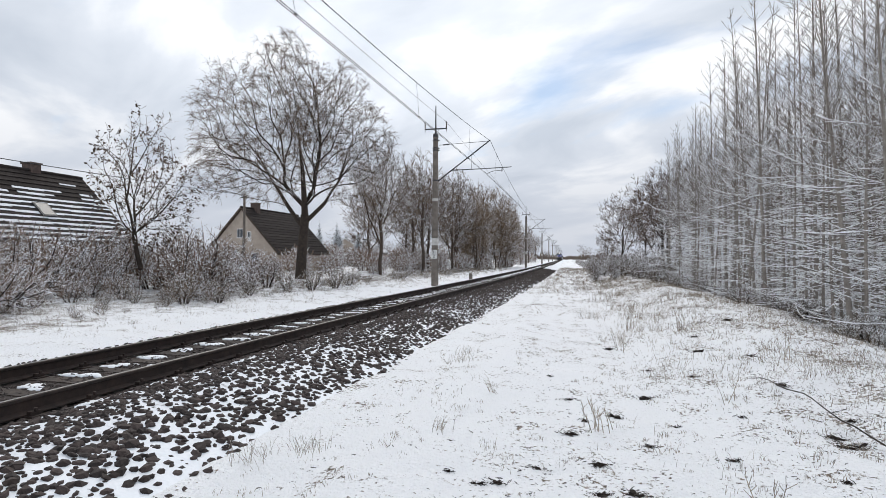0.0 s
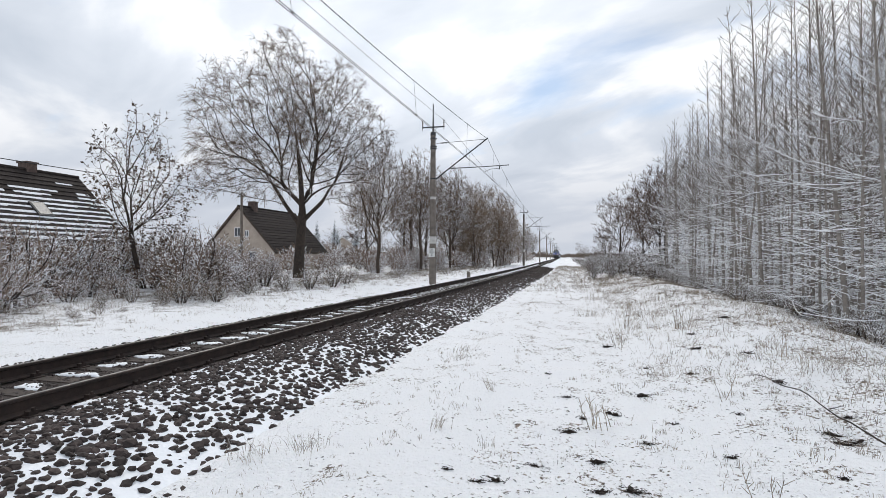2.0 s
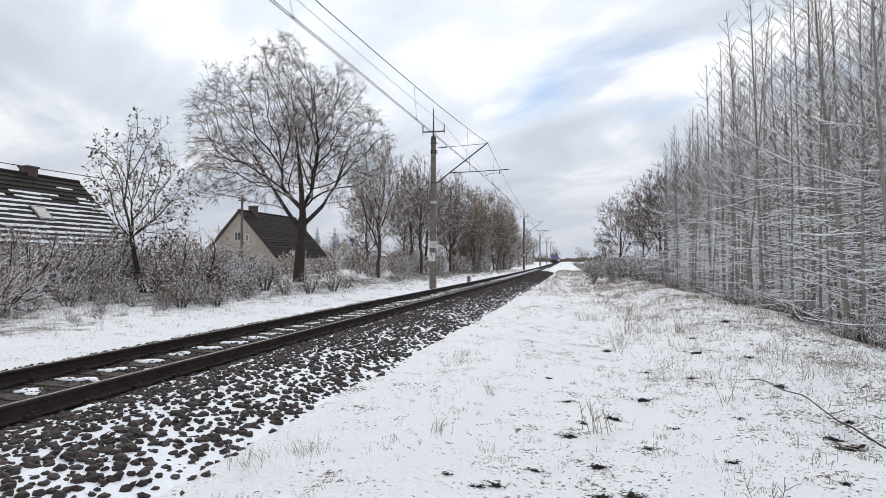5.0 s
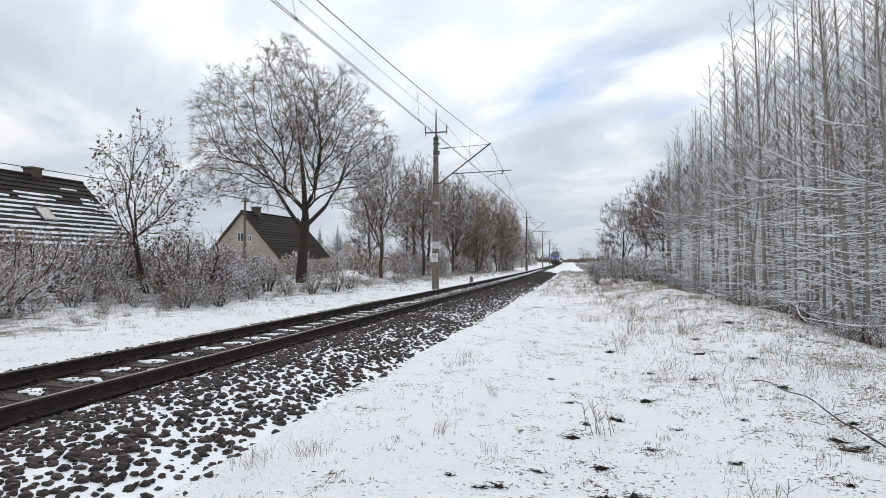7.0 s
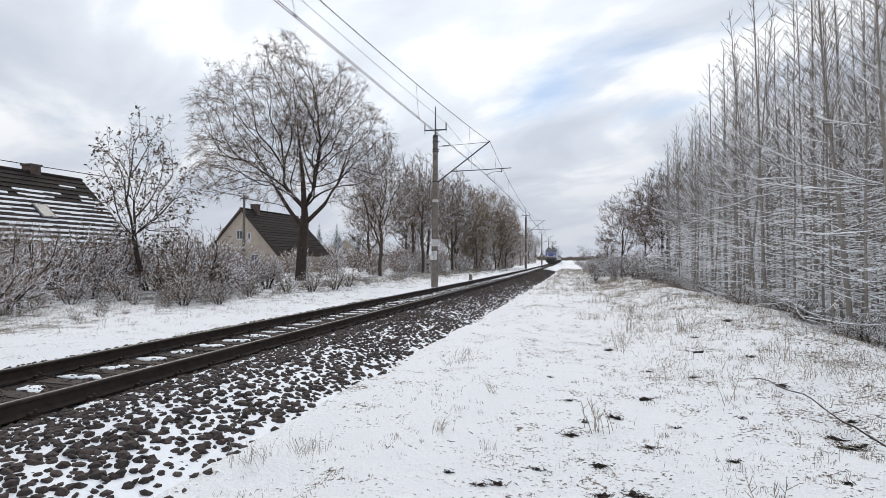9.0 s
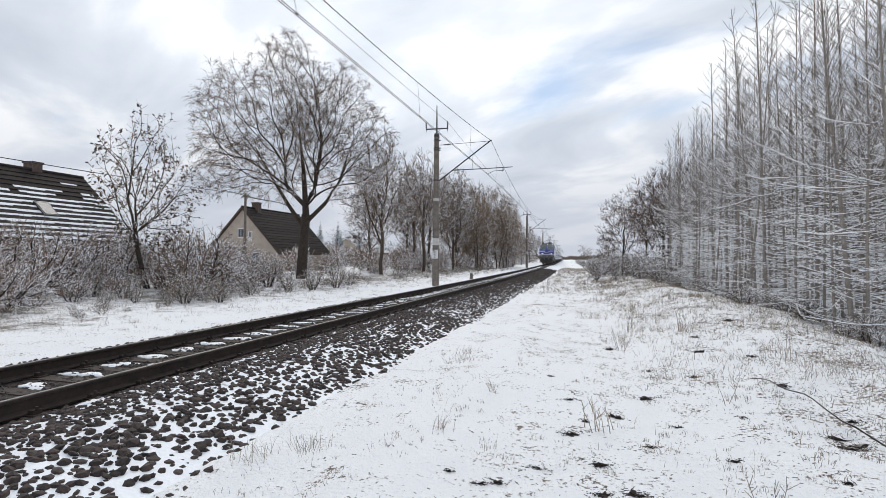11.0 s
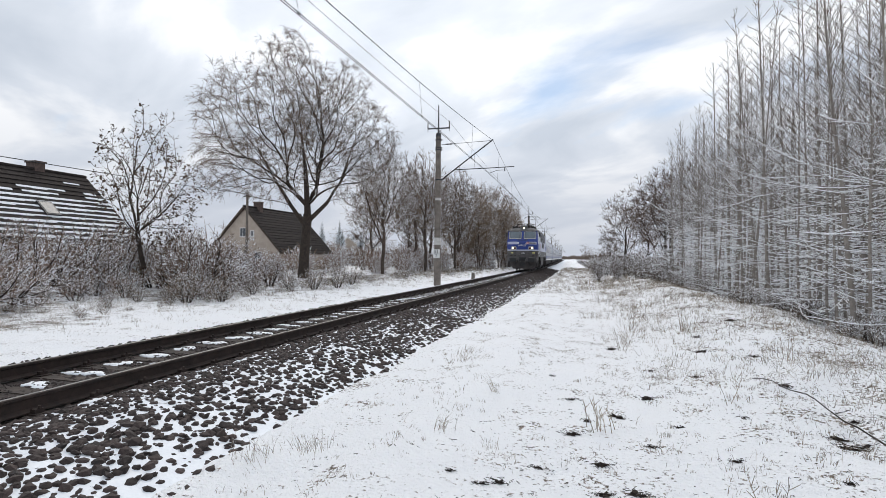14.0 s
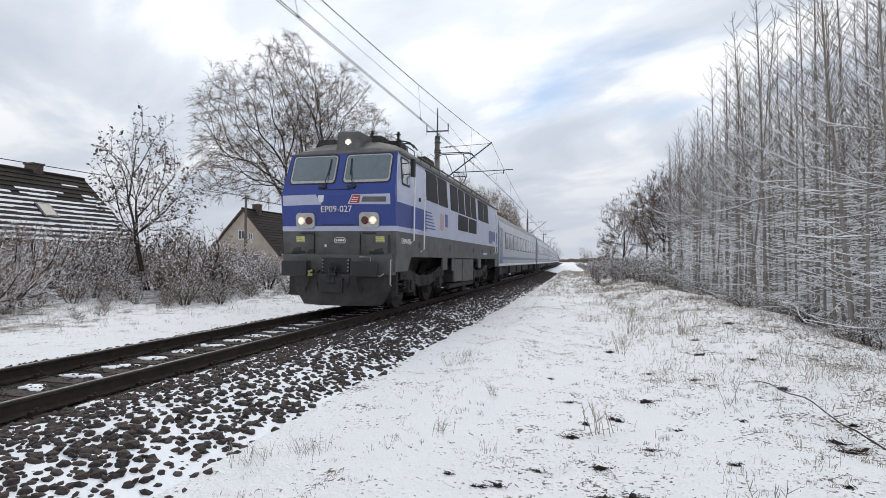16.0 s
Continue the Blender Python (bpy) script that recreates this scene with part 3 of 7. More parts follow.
def build_line():
    mast = build_mast()
    mast.matrix_basis = mast_pose(MAST_FIRST)
    for k in range(-2, 9):
        if k:
            copy_thing(mast, mast_pose(MAST_FIRST + MAST_STEP * k))
    # distance board on the first mast
    board = thing("kilometre_board", "white enamel distance board with black figures on the mast", "sign", at=mast_pose(MAST_FIRST))
    s = Shape()
    s.box(-0.20, 0.20, -0.236, -0.214, 1.58, 2.10)
    part("plate", s, SIGNWHITE, board, bevel=0.004)
    for body, z in (("81", 1.97), ("2", 1.72)):
        f = part("figure", text_mesh(body, 0.27, BLACK), BLACK, board, "black painted figure")
        f.matrix_basis = pose(0, -0.241, z, 90)
    s = Shape()
    s.box(-0.17, 0.17, -0.240, -0.2365, 1.838, 1.85)
    part("dividing_line", s, BLACK, board)

    def zig(s):
        k = (s - MAST_FIRST) / MAST_STEP
        i = math.floor(k)
        a, b = ((0.33, -0.2) if i % 2 == 0 else (-0.2, 0.33))
        return a + (b - a) * (k - i)

    def sag(s):
        k = (s - MAST_FIRST) / MAST_STEP
        k -= math.floor(k)
        return 4 * k * (1 - k)

    def mess(s):
        return zig(s) - 0.02 + 0.2 * (1 - sag(s)) - 0.23 * sag(s)

    lo, hi = MAST_FIRST - 2 * MAST_STEP, MAST_FIRST + 8 * MAST_STEP

    def run(name, label, u, z, r, n=5, step=3.25):
        sh = Shape()
        cnt = int((hi - lo) / step)
        sh.tube([track(lo + (hi - lo) * k / cnt, u(lo + (hi - lo) * k / cnt), z(lo + (hi - lo) * k / cnt))[0] for k in range(cnt + 1)], r, n)
        tagged(part(name, sh, WIRE), label, "wire", "overhead wires")

    run("contact_wire", "taut dark contact wire above the track", lambda s: zig(s) - 0.03, lambda s: 6.18, 0.0095)
    run("contact_wire", "taut dark contact wire above the track", lambda s: zig(s) + 0.03, lambda s: 6.18, 0.0095)
    run("messenger_wire", "dark messenger wire hanging above the contact wires", mess, lambda s: 8.14 - 1.15 * sag(s), 0.0125)
    run("feeder_wire", "thin feeder wire along the mast tops", lambda s: -2.14, lambda s: 9.4 - 0.8 * sag(s), 0.008)
    sh = Shape()
    s = lo + 3
    while s < hi - 200:
        a, b = track(s, mess(s), 8.14 - 1.15 * sag(s))[0], track(s, zig(s), 6.19)[0]
        sh.tube([a, b], 0.005, 4)
        sh.box(b.x - 0.035, b.x + 0.035, b.y - 0.02, b.y + 0.02, b.z - 0.02, b.z + 0.02)
        s += 8.125
    tagged(part("dropper_wires", sh, WIRE), "thin droppers between messenger and contact wires", "wire", kind="stuff")


# ---- trees and bushes ----
def bark(name, color, dark, snow, scale=7, edge=0.3, fleck=5.0):
    return material(name, color, dark, scale, 0.9, bump=0.01, snow=snow, snow_scale=fleck, snow_edge=edge, objspace=False)


BARK = bark("grey_brown_bark", (0.115, 0.085, 0.066), (0.042, 0.031, 0.025), 0.34)
BARK_DARK = bark("dark_wet_bark", (0.06, 0.044, 0.034), (0.024, 0.018, 0.014), 0.22)
BARK_PALE = bark("pale_aspen_bark", (0.34, 0.305, 0.27), (0.17, 0.148, 0.13), 0.26)
TWIG_PALE = bark("pale_snowy_twigs", (0.20, 0.158, 0.125), (0.10, 0.078, 0.062), 0.46, edge=0.14)
TWIG = bark("brown_snowy_twigs", (0.165, 0.115, 0.085), (0.068, 0.047, 0.036), 0.50, edge=0.14)
TWIG_CROWN = bark("brown_drooping_twigs", (0.20, 0.145, 0.108), (0.10, 0.072, 0.054), 0.40, edge=0.2)
TWIG_BROWN = bark("russet_twigs", (0.30, 0.222, 0.155), (0.18, 0.133, 0.095), 0.34)
TWIG_ROW = bark("grey_brown_row_twigs", (0.24, 0.18, 0.135), (0.13, 0.096, 0.074), 0.45, edge=0.2)
TWIG_FROST = bark("frosted_brush_twigs", (0.2, 0.155, 0.12), (0.1, 0.078, 0.06), 0.66, edge=0.14, fleck=9.0)
TWIG_DARK = bark("dark_shrub_twigs", (0.34, 0.235, 0.17), (0.15, 0.103, 0.075), 0.60, edge=0.12, fleck=11.0)
TWIG_BUSH = bark("brown_frosted_bush_twigs", (0.25, 0.175, 0.13), (0.125, 0.088, 0.066), 0.55, edge=0.14, fleck=9.0)
TWIG_DRY = bark("dry_tan_stalks", (0.27, 0.205, 0.145), (0.14, 0.105, 0.075), 0.46, edge=0.16, fleck=9.0)
LEAF = bark("withered_leaves", (0.13, 0.083, 0.055), (0.05, 0.035, 0.026), 0.26, 11)
LEAF_GREY = bark("grey_green_leaves", (0.19, 0.135, 0.10), (0.085, 0.06, 0.046), 0.5, 11, fleck=9.0)
NEEDLE = bark("spruce_needles", (0.05, 0.075, 0.05), (0.02, 0.03, 0.022), 0.55)


def skeleton(seed, stems, lobes, count, bias, free):
    """Grows a branching frame from the stems into the crown's lobes (x, y, z, rx, ry, rz): each new point joins where
    the way to it and on down to the root is shortest. Gives the points, each one's parent and what each one bears."""
    g = np.random.default_rng(seed)
    pts, par, way = [], [], []
    for line in stems:
        for j, q in enumerate(line):
            par.append(len(pts) - 1 if j else -1)
            way.append(0.0 if not j else way[-1] + (Vector(q) - Vector(line[j - 1])).length)
            pts.append(tuple(q))
    first = len(pts)
    lob = np.array(lobes, float)
    vol = lob[:, 3] * lob[:, 4] * lob[:, 5]
    which = g.choice(len(lob), count, p=vol / vol.sum())
    ray = g.normal(size=(count, 3))
    ray /= np.linalg.norm(ray, axis=1)[:, None]
    aim = lob[which, :3] + ray * lob[which, 3:] * (g.random(count) ** 0.40)[:, None]
    aim[:, 2] = np.maximum(aim[:, 2], 0.06)
    cost = np.full(count, 1e9)
    link = np.zeros(count, int)
    pos = np.zeros((first + count, 3))
    pos[:first] = pts
    far = np.zeros(first + count)
    far[:first] = way
    parent = np.full(first + count, -1)
    parent[:first] = par

    def offer(k):
        c = np.linalg.norm(aim - pos[k], axis=1) + bias * far[k]
        better = c < cost
        cost[better] = c[better]
        link[better] = k

    for k in range(first):
        if pos[k, 2] >= free:
            offer(k)
    left = np.ones(count, bool)
    for n in range(first, first + count):
        i = int(np.argmin(np.where(left, cost, 2e9)))
        left[i] = False
        pos[n] = aim[i]
        parent[n] = link[i]
        far[n] = far[link[i]] + np.linalg.norm(aim[i] - pos[link[i]])
        offer(n)
    bears = np.ones(first + count)
    for k in range(first + count - 1, 0, -1):
        if parent[k] >= 0:
            bears[parent[k]] += bears[k]
    return pos, parent, bears, first


class Plant:
    """A woody plant: a grown frame, twigs at its ends, and withered leaves on them."""

    def __init__(self, seed):
        self.rng = random.Random(seed)
        self.seed = seed
        self.wood, self.crown, self.leaves = Shape(), Shape(), Shape()

    def blade(self, p, d, size):
        r, z = self.rng, size * self.rng.uniform(0.6, 1.3)
        side = Vector((r.uniform(-1, 1), r.uniform(-1, 1), r.uniform(-0.5, 0.5))).normalized() * z * 0.36
        ahead = (d + Vector((r.uniform(-1, 1), r.uniform(-1, 1), r.uniform(-1.2, 0.2)))).normalized() * z
        self.leaves.face([p, p + ahead * 0.5 + side, p + ahead, p + ahead * 0.5 - side])

    def grow(self, stems, lobes, count, bias=0.5, free=0.0, tip=0.009, power=0.5, twigs=5, twig=0.7, droop=-0.2, segments=2, upto=6, thick=9,
             leaf=0.0, leaf_size=0.1, twig_r=0.008, snow=0.0):
        r = self.rng
        pos, parent, bears, first = skeleton(self.seed, stems, lobes, count, bias, free)
        n = len(pos)
        kids = [[] for _ in range(n)]
        for k in range(n):
            if parent[k] >= 0:
                kids[parent[k]].append(k)
        lead = [max(c, key=lambda j: bears[j]) if c else -1 for c in kids]
        for _ in range(2):
            old = pos.copy()
            for k in range(first, n):
                if lead[k] >= 0:
                    pos[k] = old[k] * 0.5 + old[parent[k]] * 0.25 + old[lead[k]] * 0.25
        rad = tip * bears ** power
        todo = [(-1, k) for k in range(n) if parent[k] < 0]
        while todo:
            root, k = todo.pop()
            line, rr = [], []
            if root >= 0:
                line.append(Vector(pos[root]))
                rr.append(min(rad[root], rad[k] * 1.15))
            heavy = bears[k] > thick
            while k >= 0:
                here = Vector(pos[k])
                if line and (here - line[-1]).length > 0.9:
                    w = (here - line[-1]).length * 0.05
                    line.append(line[-1].lerp(here, 0.5) + Vector((r.uniform(-w, w), r.uniform(-w, w), r.uniform(-w, w) + w)))
                    rr.append((rr[-1] + rad[k]) / 2)
                line.append(here)
                rr.append(rad[k])
                todo += [(k, j) for j in kids[k] if j != lead[k]]
                k = lead[k]
            if len(line) > 1:
                top = rr[0]
                (self.wood if heavy else self.crown).tube(line, rr, 10 if top > 0.15 else 6 if top > 0.05 else 4 if heavy else 3, False)
        for k in range(first, n):
            if bears[k] > upto:
                continue
            p = Vector(pos[k])
            d = (p - Vector(pos[parent[k]])).normalized()
            for _ in range(int(twigs * r.uniform(0.7, 1.3) + 0.5)):
                way = (d * 0.8 + Vector((r.gauss(0, 0.6), r.gauss(0, 0.6), r.gauss(0.1, 0.5)))).normalized()
                ln = twig * r.uniform(0.5, 1.3)
                if segments == 1:
                    pts = [p, p + (way + Vector((0, 0, droop * 0.5))) * ln]
                else:
                    mid = p + way * ln * 0.5
                    pts = [p, mid, mid + (way + Vector((0, 0, droop * 3))).normalized() * ln * 0.5]
                self.crown.tube(pts, [twig_r] * (len(pts) - 1) + [twig_r * 0.6], 3, False)
                if r.random() < snow:
                    self.crown.k = 2
                    up = Vector((0, 0, twig_r * 1.1))
                    a = r.uniform(0.0, 0.5)
                    self.crown.tube([pts[0].lerp(pts[1], a) + up, pts[0].lerp(pts[1], a + r.uniform(0.2, 0.45)) + up], twig_r * 1.45, 3, False)
                    self.crown.k = 0
                for _ in range(int(leaf + r.random())):
                    self.blade(pts[0].lerp(pts[-1], r.uniform(0.2, 1)), way, leaf_size)

    def finish(self, name, label, category, wood, crown, leaves=None, group=""):
        ob = thing(name, label, category, group)
        part("trunk", self.wood, wood, ob, smooth=True)
        a = len(self.crown.v)
        self.crown.v += self.leaves.v
        self.crown.f += [tuple(i + a for i in f) for f in self.leaves.f]
        self.crown.i += [1] * len(self.leaves.f)
        part("crown", self.crown, [crown, leaves or crown, SNOW_FRESH], ob)
        return ob


def broad_tree():
    """The tall tree by the small house: a short dark trunk, steep limbs and a wide crown of hanging twigs in lobes."""
    pl = Plant(15)
    trunk = [(0, 0, -0.3), (0.08, 0, 1.5), (0.2, 0.05, 3.4), (0.28, 0.1, 4.6), (0.2, 0.1, 6.0), (0.1, 0.0, 7.6), (-0.1, 0.1, 9.4), (-0.3, 0.1, 11.2)]
    left = [(0.2, 0.05, 3.6), (-0.9, 0.3, 5.2), (-2.1, 0.2, 7.2), (-3.2, 0.3, 9.2)]
    right = [(0.25, 0.05, 4.0), (1.6, -0.2, 5.4), (2.6, -0.2, 7.0), (3.2, 0.0, 9.0)]
    mid = [(0.24, 0.1, 5.2), (0.9, 0.6, 6.8), (1.2, 0.9, 8.6), (1.3, 0.9, 10.6)]
    lobes = ((-1.3, 0.3, 13.4, 2.9, 3.2, 4.5), (-5.0, 0.2, 11.3, 2.6, 3.0, 4.2), (-4.6, -0.8, 8.0, 2.8, 3.0, 2.8), (2.6, 0.2, 12.2, 2.5, 3.0, 3.9), (4.6, -0.5, 9.4, 2.3, 2.8, 3.6), (0.2, 1.0, 9.6, 3.6, 3.6, 3.2),
             (0.6, -1.5, 11.5, 2.5, 2.5, 3.6), (-2.2, -1.2, 6.8, 2.4, 2.4, 1.6), (3.0, -1.0, 6.8, 2.6, 2.2, 1.5))
    pl.grow([trunk, left, right, mid], lobes, 2700, bias=0.32, free=4.4, tip=0.0076, power=0.42, twigs=9, twig=0.66, droop=-0.24, upto=6, thick=12, leaf=0.25, leaf_size=0.09, twig_r=0.0078)
    pl.wood.tube(trunk[:4], [0.40, 0.36, 0.34, 0.31], 14, False)
    for line, w in ((left, 0.17), (right, 0.17), (mid, 0.14)):
        pl.wood.tube(line, [w, w * 0.8, w * 0.55, w * 0.25], 9, False)
    pl.wood.tube(trunk[3:], [0.26, 0.2, 0.15, 0.09, 0.04], 10, False)
    return pl.finish("tree", "tall broad tree with dark limbs and hanging brown frosted twigs", "tree", BARK_DARK, TWIG_CROWN, LEAF)


def slender_tree():
    """The thin garden tree with leaves left on its steep branches."""
    pl = Plant(8)
    trunk = [(0, 0, -0.2), (0.06, 0, 1.0), (0.2, 0, 2.3), (0.42, 0, 3.8), (0.46, 0, 5.2), (0.3, 0, 6.6), (0.2, 0, 8.0)]
    fork = [(0.06, 0, 1.0), (-0.25, 0.3, 2.6), (-0.6, 0.4, 4.2), (-0.9, 0.3, 5.8)]
    lobes = ((0.3, 0, 5.6, 1.3, 1.4, 3.0), (-1.1, 0.2, 5.2, 1.0, 1.2, 2.3), (1.5, 0.0, 4.5, 1.1, 1.2, 1.9), (0.2, 0, 3.2, 1.7, 1.5, 1.3))
    pl.grow([trunk, fork], lobes, 480, bias=0.5, free=1.3, tip=0.0062, power=0.47, twigs=4, twig=0.38, droop=0.05, upto=4, thick=8, leaf=1.4, leaf_size=0.15, twig_r=0.0062)
    return pl.finish("tree", "slender tree with a few dark withered leaves", "tree", BARK_DARK, TWIG, LEAF)


def row_tree(seed, label, h, w, twig, group, count=420, low=0.22, leaf=0.0, twig_r=0.014, wood=None, droop=-0.12, name="tree", stems=1, power=0.44, twigs=6, length=0.65):
    """A tree with an uneven rounded crown, for the rows along the line."""
    pl = Plant(seed)
    r = pl.rng
    lines = []
    for k in range(stems):
        q = 6.28 * k / stems + seed
        o = 0.0 if stems == 1 else 0.05 * w
        lines.append([(o * math.cos(q), o * math.sin(q), -0.3)] + [(o * math.cos(q) * (1 + 9 * t) + r.uniform(-0.1, 0.1), o * math.sin(q) * (1 + 9 * t) + r.uniform(-0.1, 0.1), h * t) for t in (0.1, 0.22, 0.36, 0.5)])
    mid = h * (1 + low) / 2
    half = h * (1 - low) / 2
    lobes = [(0, 0, mid, w * 0.40, w * 0.40, half)]
    for k in range(5):
        q = 6.28 * k / 5 + r.uniform(-0.4, 0.4)
        z = mid + half * r.uniform(-0.55, 0.4)
        lobes.append((math.cos(q) * w * 0.27, math.sin(q) * w * 0.27, z, w * 0.25, w * 0.25, half * r.uniform(0.35, 0.5)))
    pl.grow(lines, lobes, count, bias=0.5, free=h * low * 0.6, tip=0.009, power=power, twigs=twigs, twig=length, droop=droop, segments=1, upto=5, thick=9, leaf=leaf, leaf_size=0.13, twig_r=twig_r)
    return pl.finish(name, label, "tree", wood or BARK, twig, LEAF, group)


def shrub(seed, label, h, w, count, twig, leaf=0.0, leaves=LEAF_GREY, stems=7, twigs=3.4, length=0.15, group="", twig_r=0.0054, upright=0.0, name="shrub", snow=0.46):
    """A many-stemmed bush, h high and w wide, with an uneven top."""
    pl = Plant(seed)
    r = pl.rng
    lines, lobes = [], []
    for k in range(stems):
        q, o = 6.28 * (k + r.random()) / stems, r.uniform(0.05, 0.25) * w
        c, s = math.cos(q), math.sin(q)
        lines.append([(c * o * 0.4, s * o * 0.4, -0.1), (c * o * 0.8, s * o * 0.8, h * 0.12), (c * o * 1.3, s * o * 1.3, h * 0.3)])
    for k in range(6):
        q, o = 6.28 * (k + r.random()) / 6, r.uniform(0.12, 0.34) * w
        top = h * r.uniform(0.62, 1.0)
        lobes.append((math.cos(q) * o, math.sin(q) * o, top * 0.5, w * 0.22, w * 0.22, top * 0.5))
    pl.grow(lines, lobes, count, bias=0.55, tip=0.0058, power=0.42, twigs=twigs, twig=length, droop=upright - 0.08, segments=1, upto=6, thick=14, leaf=leaf, leaf_size=0.07, twig_r=twig_r, snow=snow)
    return pl.finish(name, label, "shrub", BARK_DARK, twig, leaves, group)


def aspen(seed, h, stout):
    """A young aspen: a straight pale stem, long level lower branches with snow lying along them, steep twigs above."""
    r = random.Random(seed)
    stem, crown = Shape(), Shape()
    line, p = [], Vector((0, 0, -0.3))
    lean = Vector((r.uniform(-0.03, 0.03), r.uniform(-0.03, 0.03), 1))
    for k in range(12):
        line.append(p.copy())
        p = p + (lean + Vector((r.uniform(-0.03, 0.03), r.uniform(-0.03, 0.03), 0))) * (h / 11)
    rad = [stout * (1 - 0.93 * k / 11) + 0.004 for k in range(12)]
    stem.tube(line, rad, 7, False)

    def at(t):
        i = min(int(t * 11), 10)
        return line[i].lerp(line[i + 1], t * 11 - i)

    def spray(p, d, ln, rr, bend, side_count, snow):
        pts, q, w = [p.copy()], p.copy(), d.copy()
        for k in range(4):
            w = (w + Vector((r.uniform(-0.16, 0.16), r.uniform(-0.16, 0.16), r.uniform(-0.07, 0.07) + bend * (k - 0.8)))).normalized()
            q = q + w * ln / 4
            pts.append(q.copy())
        crown.k = 0
        crown.tube(pts, [rr * (1 - 0.16 * k) for k in range(5)], 3, False)
        if snow:
            crown.k = 1
            lift = Vector((0, 0, rr * 0.8 + 0.003))
            crown.tube([c + lift for c in pts[r.randint(0, 1):]], snow, 3, False)
        for k in range(side_count):
            i = r.randint(1, 3)
            o = pts[i].lerp(pts[i + 1], r.random())
            f = (pts[i + 1] - pts[i]).normalized()
            s = f.cross(Vector((0, 0, 1)))
            s = (s if s.length > 0.1 else Vector((1, 0, 0))).normalized() * r.choice((-1, 1)) * r.uniform(0.35, 0.8)
            e = o + (f + s + Vector((0, 0, r.uniform(-0.05, 0.3)))).normalized() * ln * r.uniform(0.18, 0.36)
            crown.k = 0
            crown.tube([o, e], [rr * 0.6, rr * 0.4], 3, False)
            if snow and r.random() < 0.75:
                crown.k = 1
                crown.tube([o + Vector((0, 0, rr * 0.6)), e + Vector((0, 0, rr * 0.5))], snow * 0.75, 3, False)

    az = r.uniform(0, 6.3)
    for k in range(25):
        t = 0.05 + 0.52 * (k + r.random()) / 25
        az += 2.4 + r.uniform(-0.5, 0.5)
        el = radians(r.uniform(-14, 20) + 22 * smooth(0.38, 0.6, t))
        spray(at(t), Vector((math.cos(az) * math.cos(el), math.sin(az) * math.cos(el), math.sin(el))), r.uniform(0.5, 2.1) * (1.05 - 0.55 * t), 0.0078, 0.045, 4, r.uniform(0.0066, 0.0115))
    for k in range(46):
        t = 0.40 + 0.58 * (k + r.random()) / 46
        az += 2.4 + r.uniform(-0.5, 0.5)
        el = radians(r.uniform(42, 64))
        spray(at(t), Vector((math.cos(az) * math.cos(el), math.sin(az) * math.cos(el), math.sin(el))), (0.45 + 2.2 * (1 - t)) * r.uniform(0.6, 1.15), 0.0076, 0.04, 4, 0.006 if r.random() < 0.35 else 0)
    ob = thing("young_aspen", "bare young aspen with snow along its thin branches", "tree", "thicket of young aspens")
    part("trunk", stem, BARK_PALE, ob, smooth=True)
    part("crown", crown, [TWIG_PALE, SNOW_FRESH], ob)
    return ob


def spruce(seed, h):
    pl = Plant(seed)
    pl.wood.tube([(0, 0, -0.2), (0, 0, h)], [h * 0.016, 0.01], 7)
    r = pl.rng
    for k in range(34):
        z = h * (0.1 + 0.88 * k / 34)
        n = 9
        for j in range(n):
            a = 6.2832 * (j + r.random()) / n
            ln = (h - z) * 0.30 * r.uniform(0.8, 1.15) + 0.1
            tip = Vector((math.cos(a) * ln, math.sin(a) * ln, z - ln * 0.35))
            base = Vector((0, 0, z))
            side = Vector((-math.sin(a), math.cos(a), 0)) * ln * 0.18
            m1 = base.lerp(tip, 0.55)
            pl.crown.face([base, m1 + side + Vector((0, 0, -0.05)), tip, m1 - side + Vector((0, 0, -0.05))])
    return pl.finish("spruce", "dark green spruce dusted with snow", "tree", BARK, NEEDLE)


def on_ground(x, y, turn=0.0, size=1.0, sink=0.0):
    return Matrix.Translation((x, y, ground_z(x, y) - sink)) @ Matrix.Rotation(turn, 4, "Z") @ Matrix.Scale(size, 4)


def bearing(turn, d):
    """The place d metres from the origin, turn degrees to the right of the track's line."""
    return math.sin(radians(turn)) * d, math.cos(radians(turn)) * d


class Stand:
    """Sets out one plant and copies of it."""

    def __init__(self, ob):
        self.ob, self.used = ob, False

    def put(self, m):
        if self.used:
            copy_thing(self.ob, m)
        else:
            self.ob.matrix_basis = m
            self.used = True


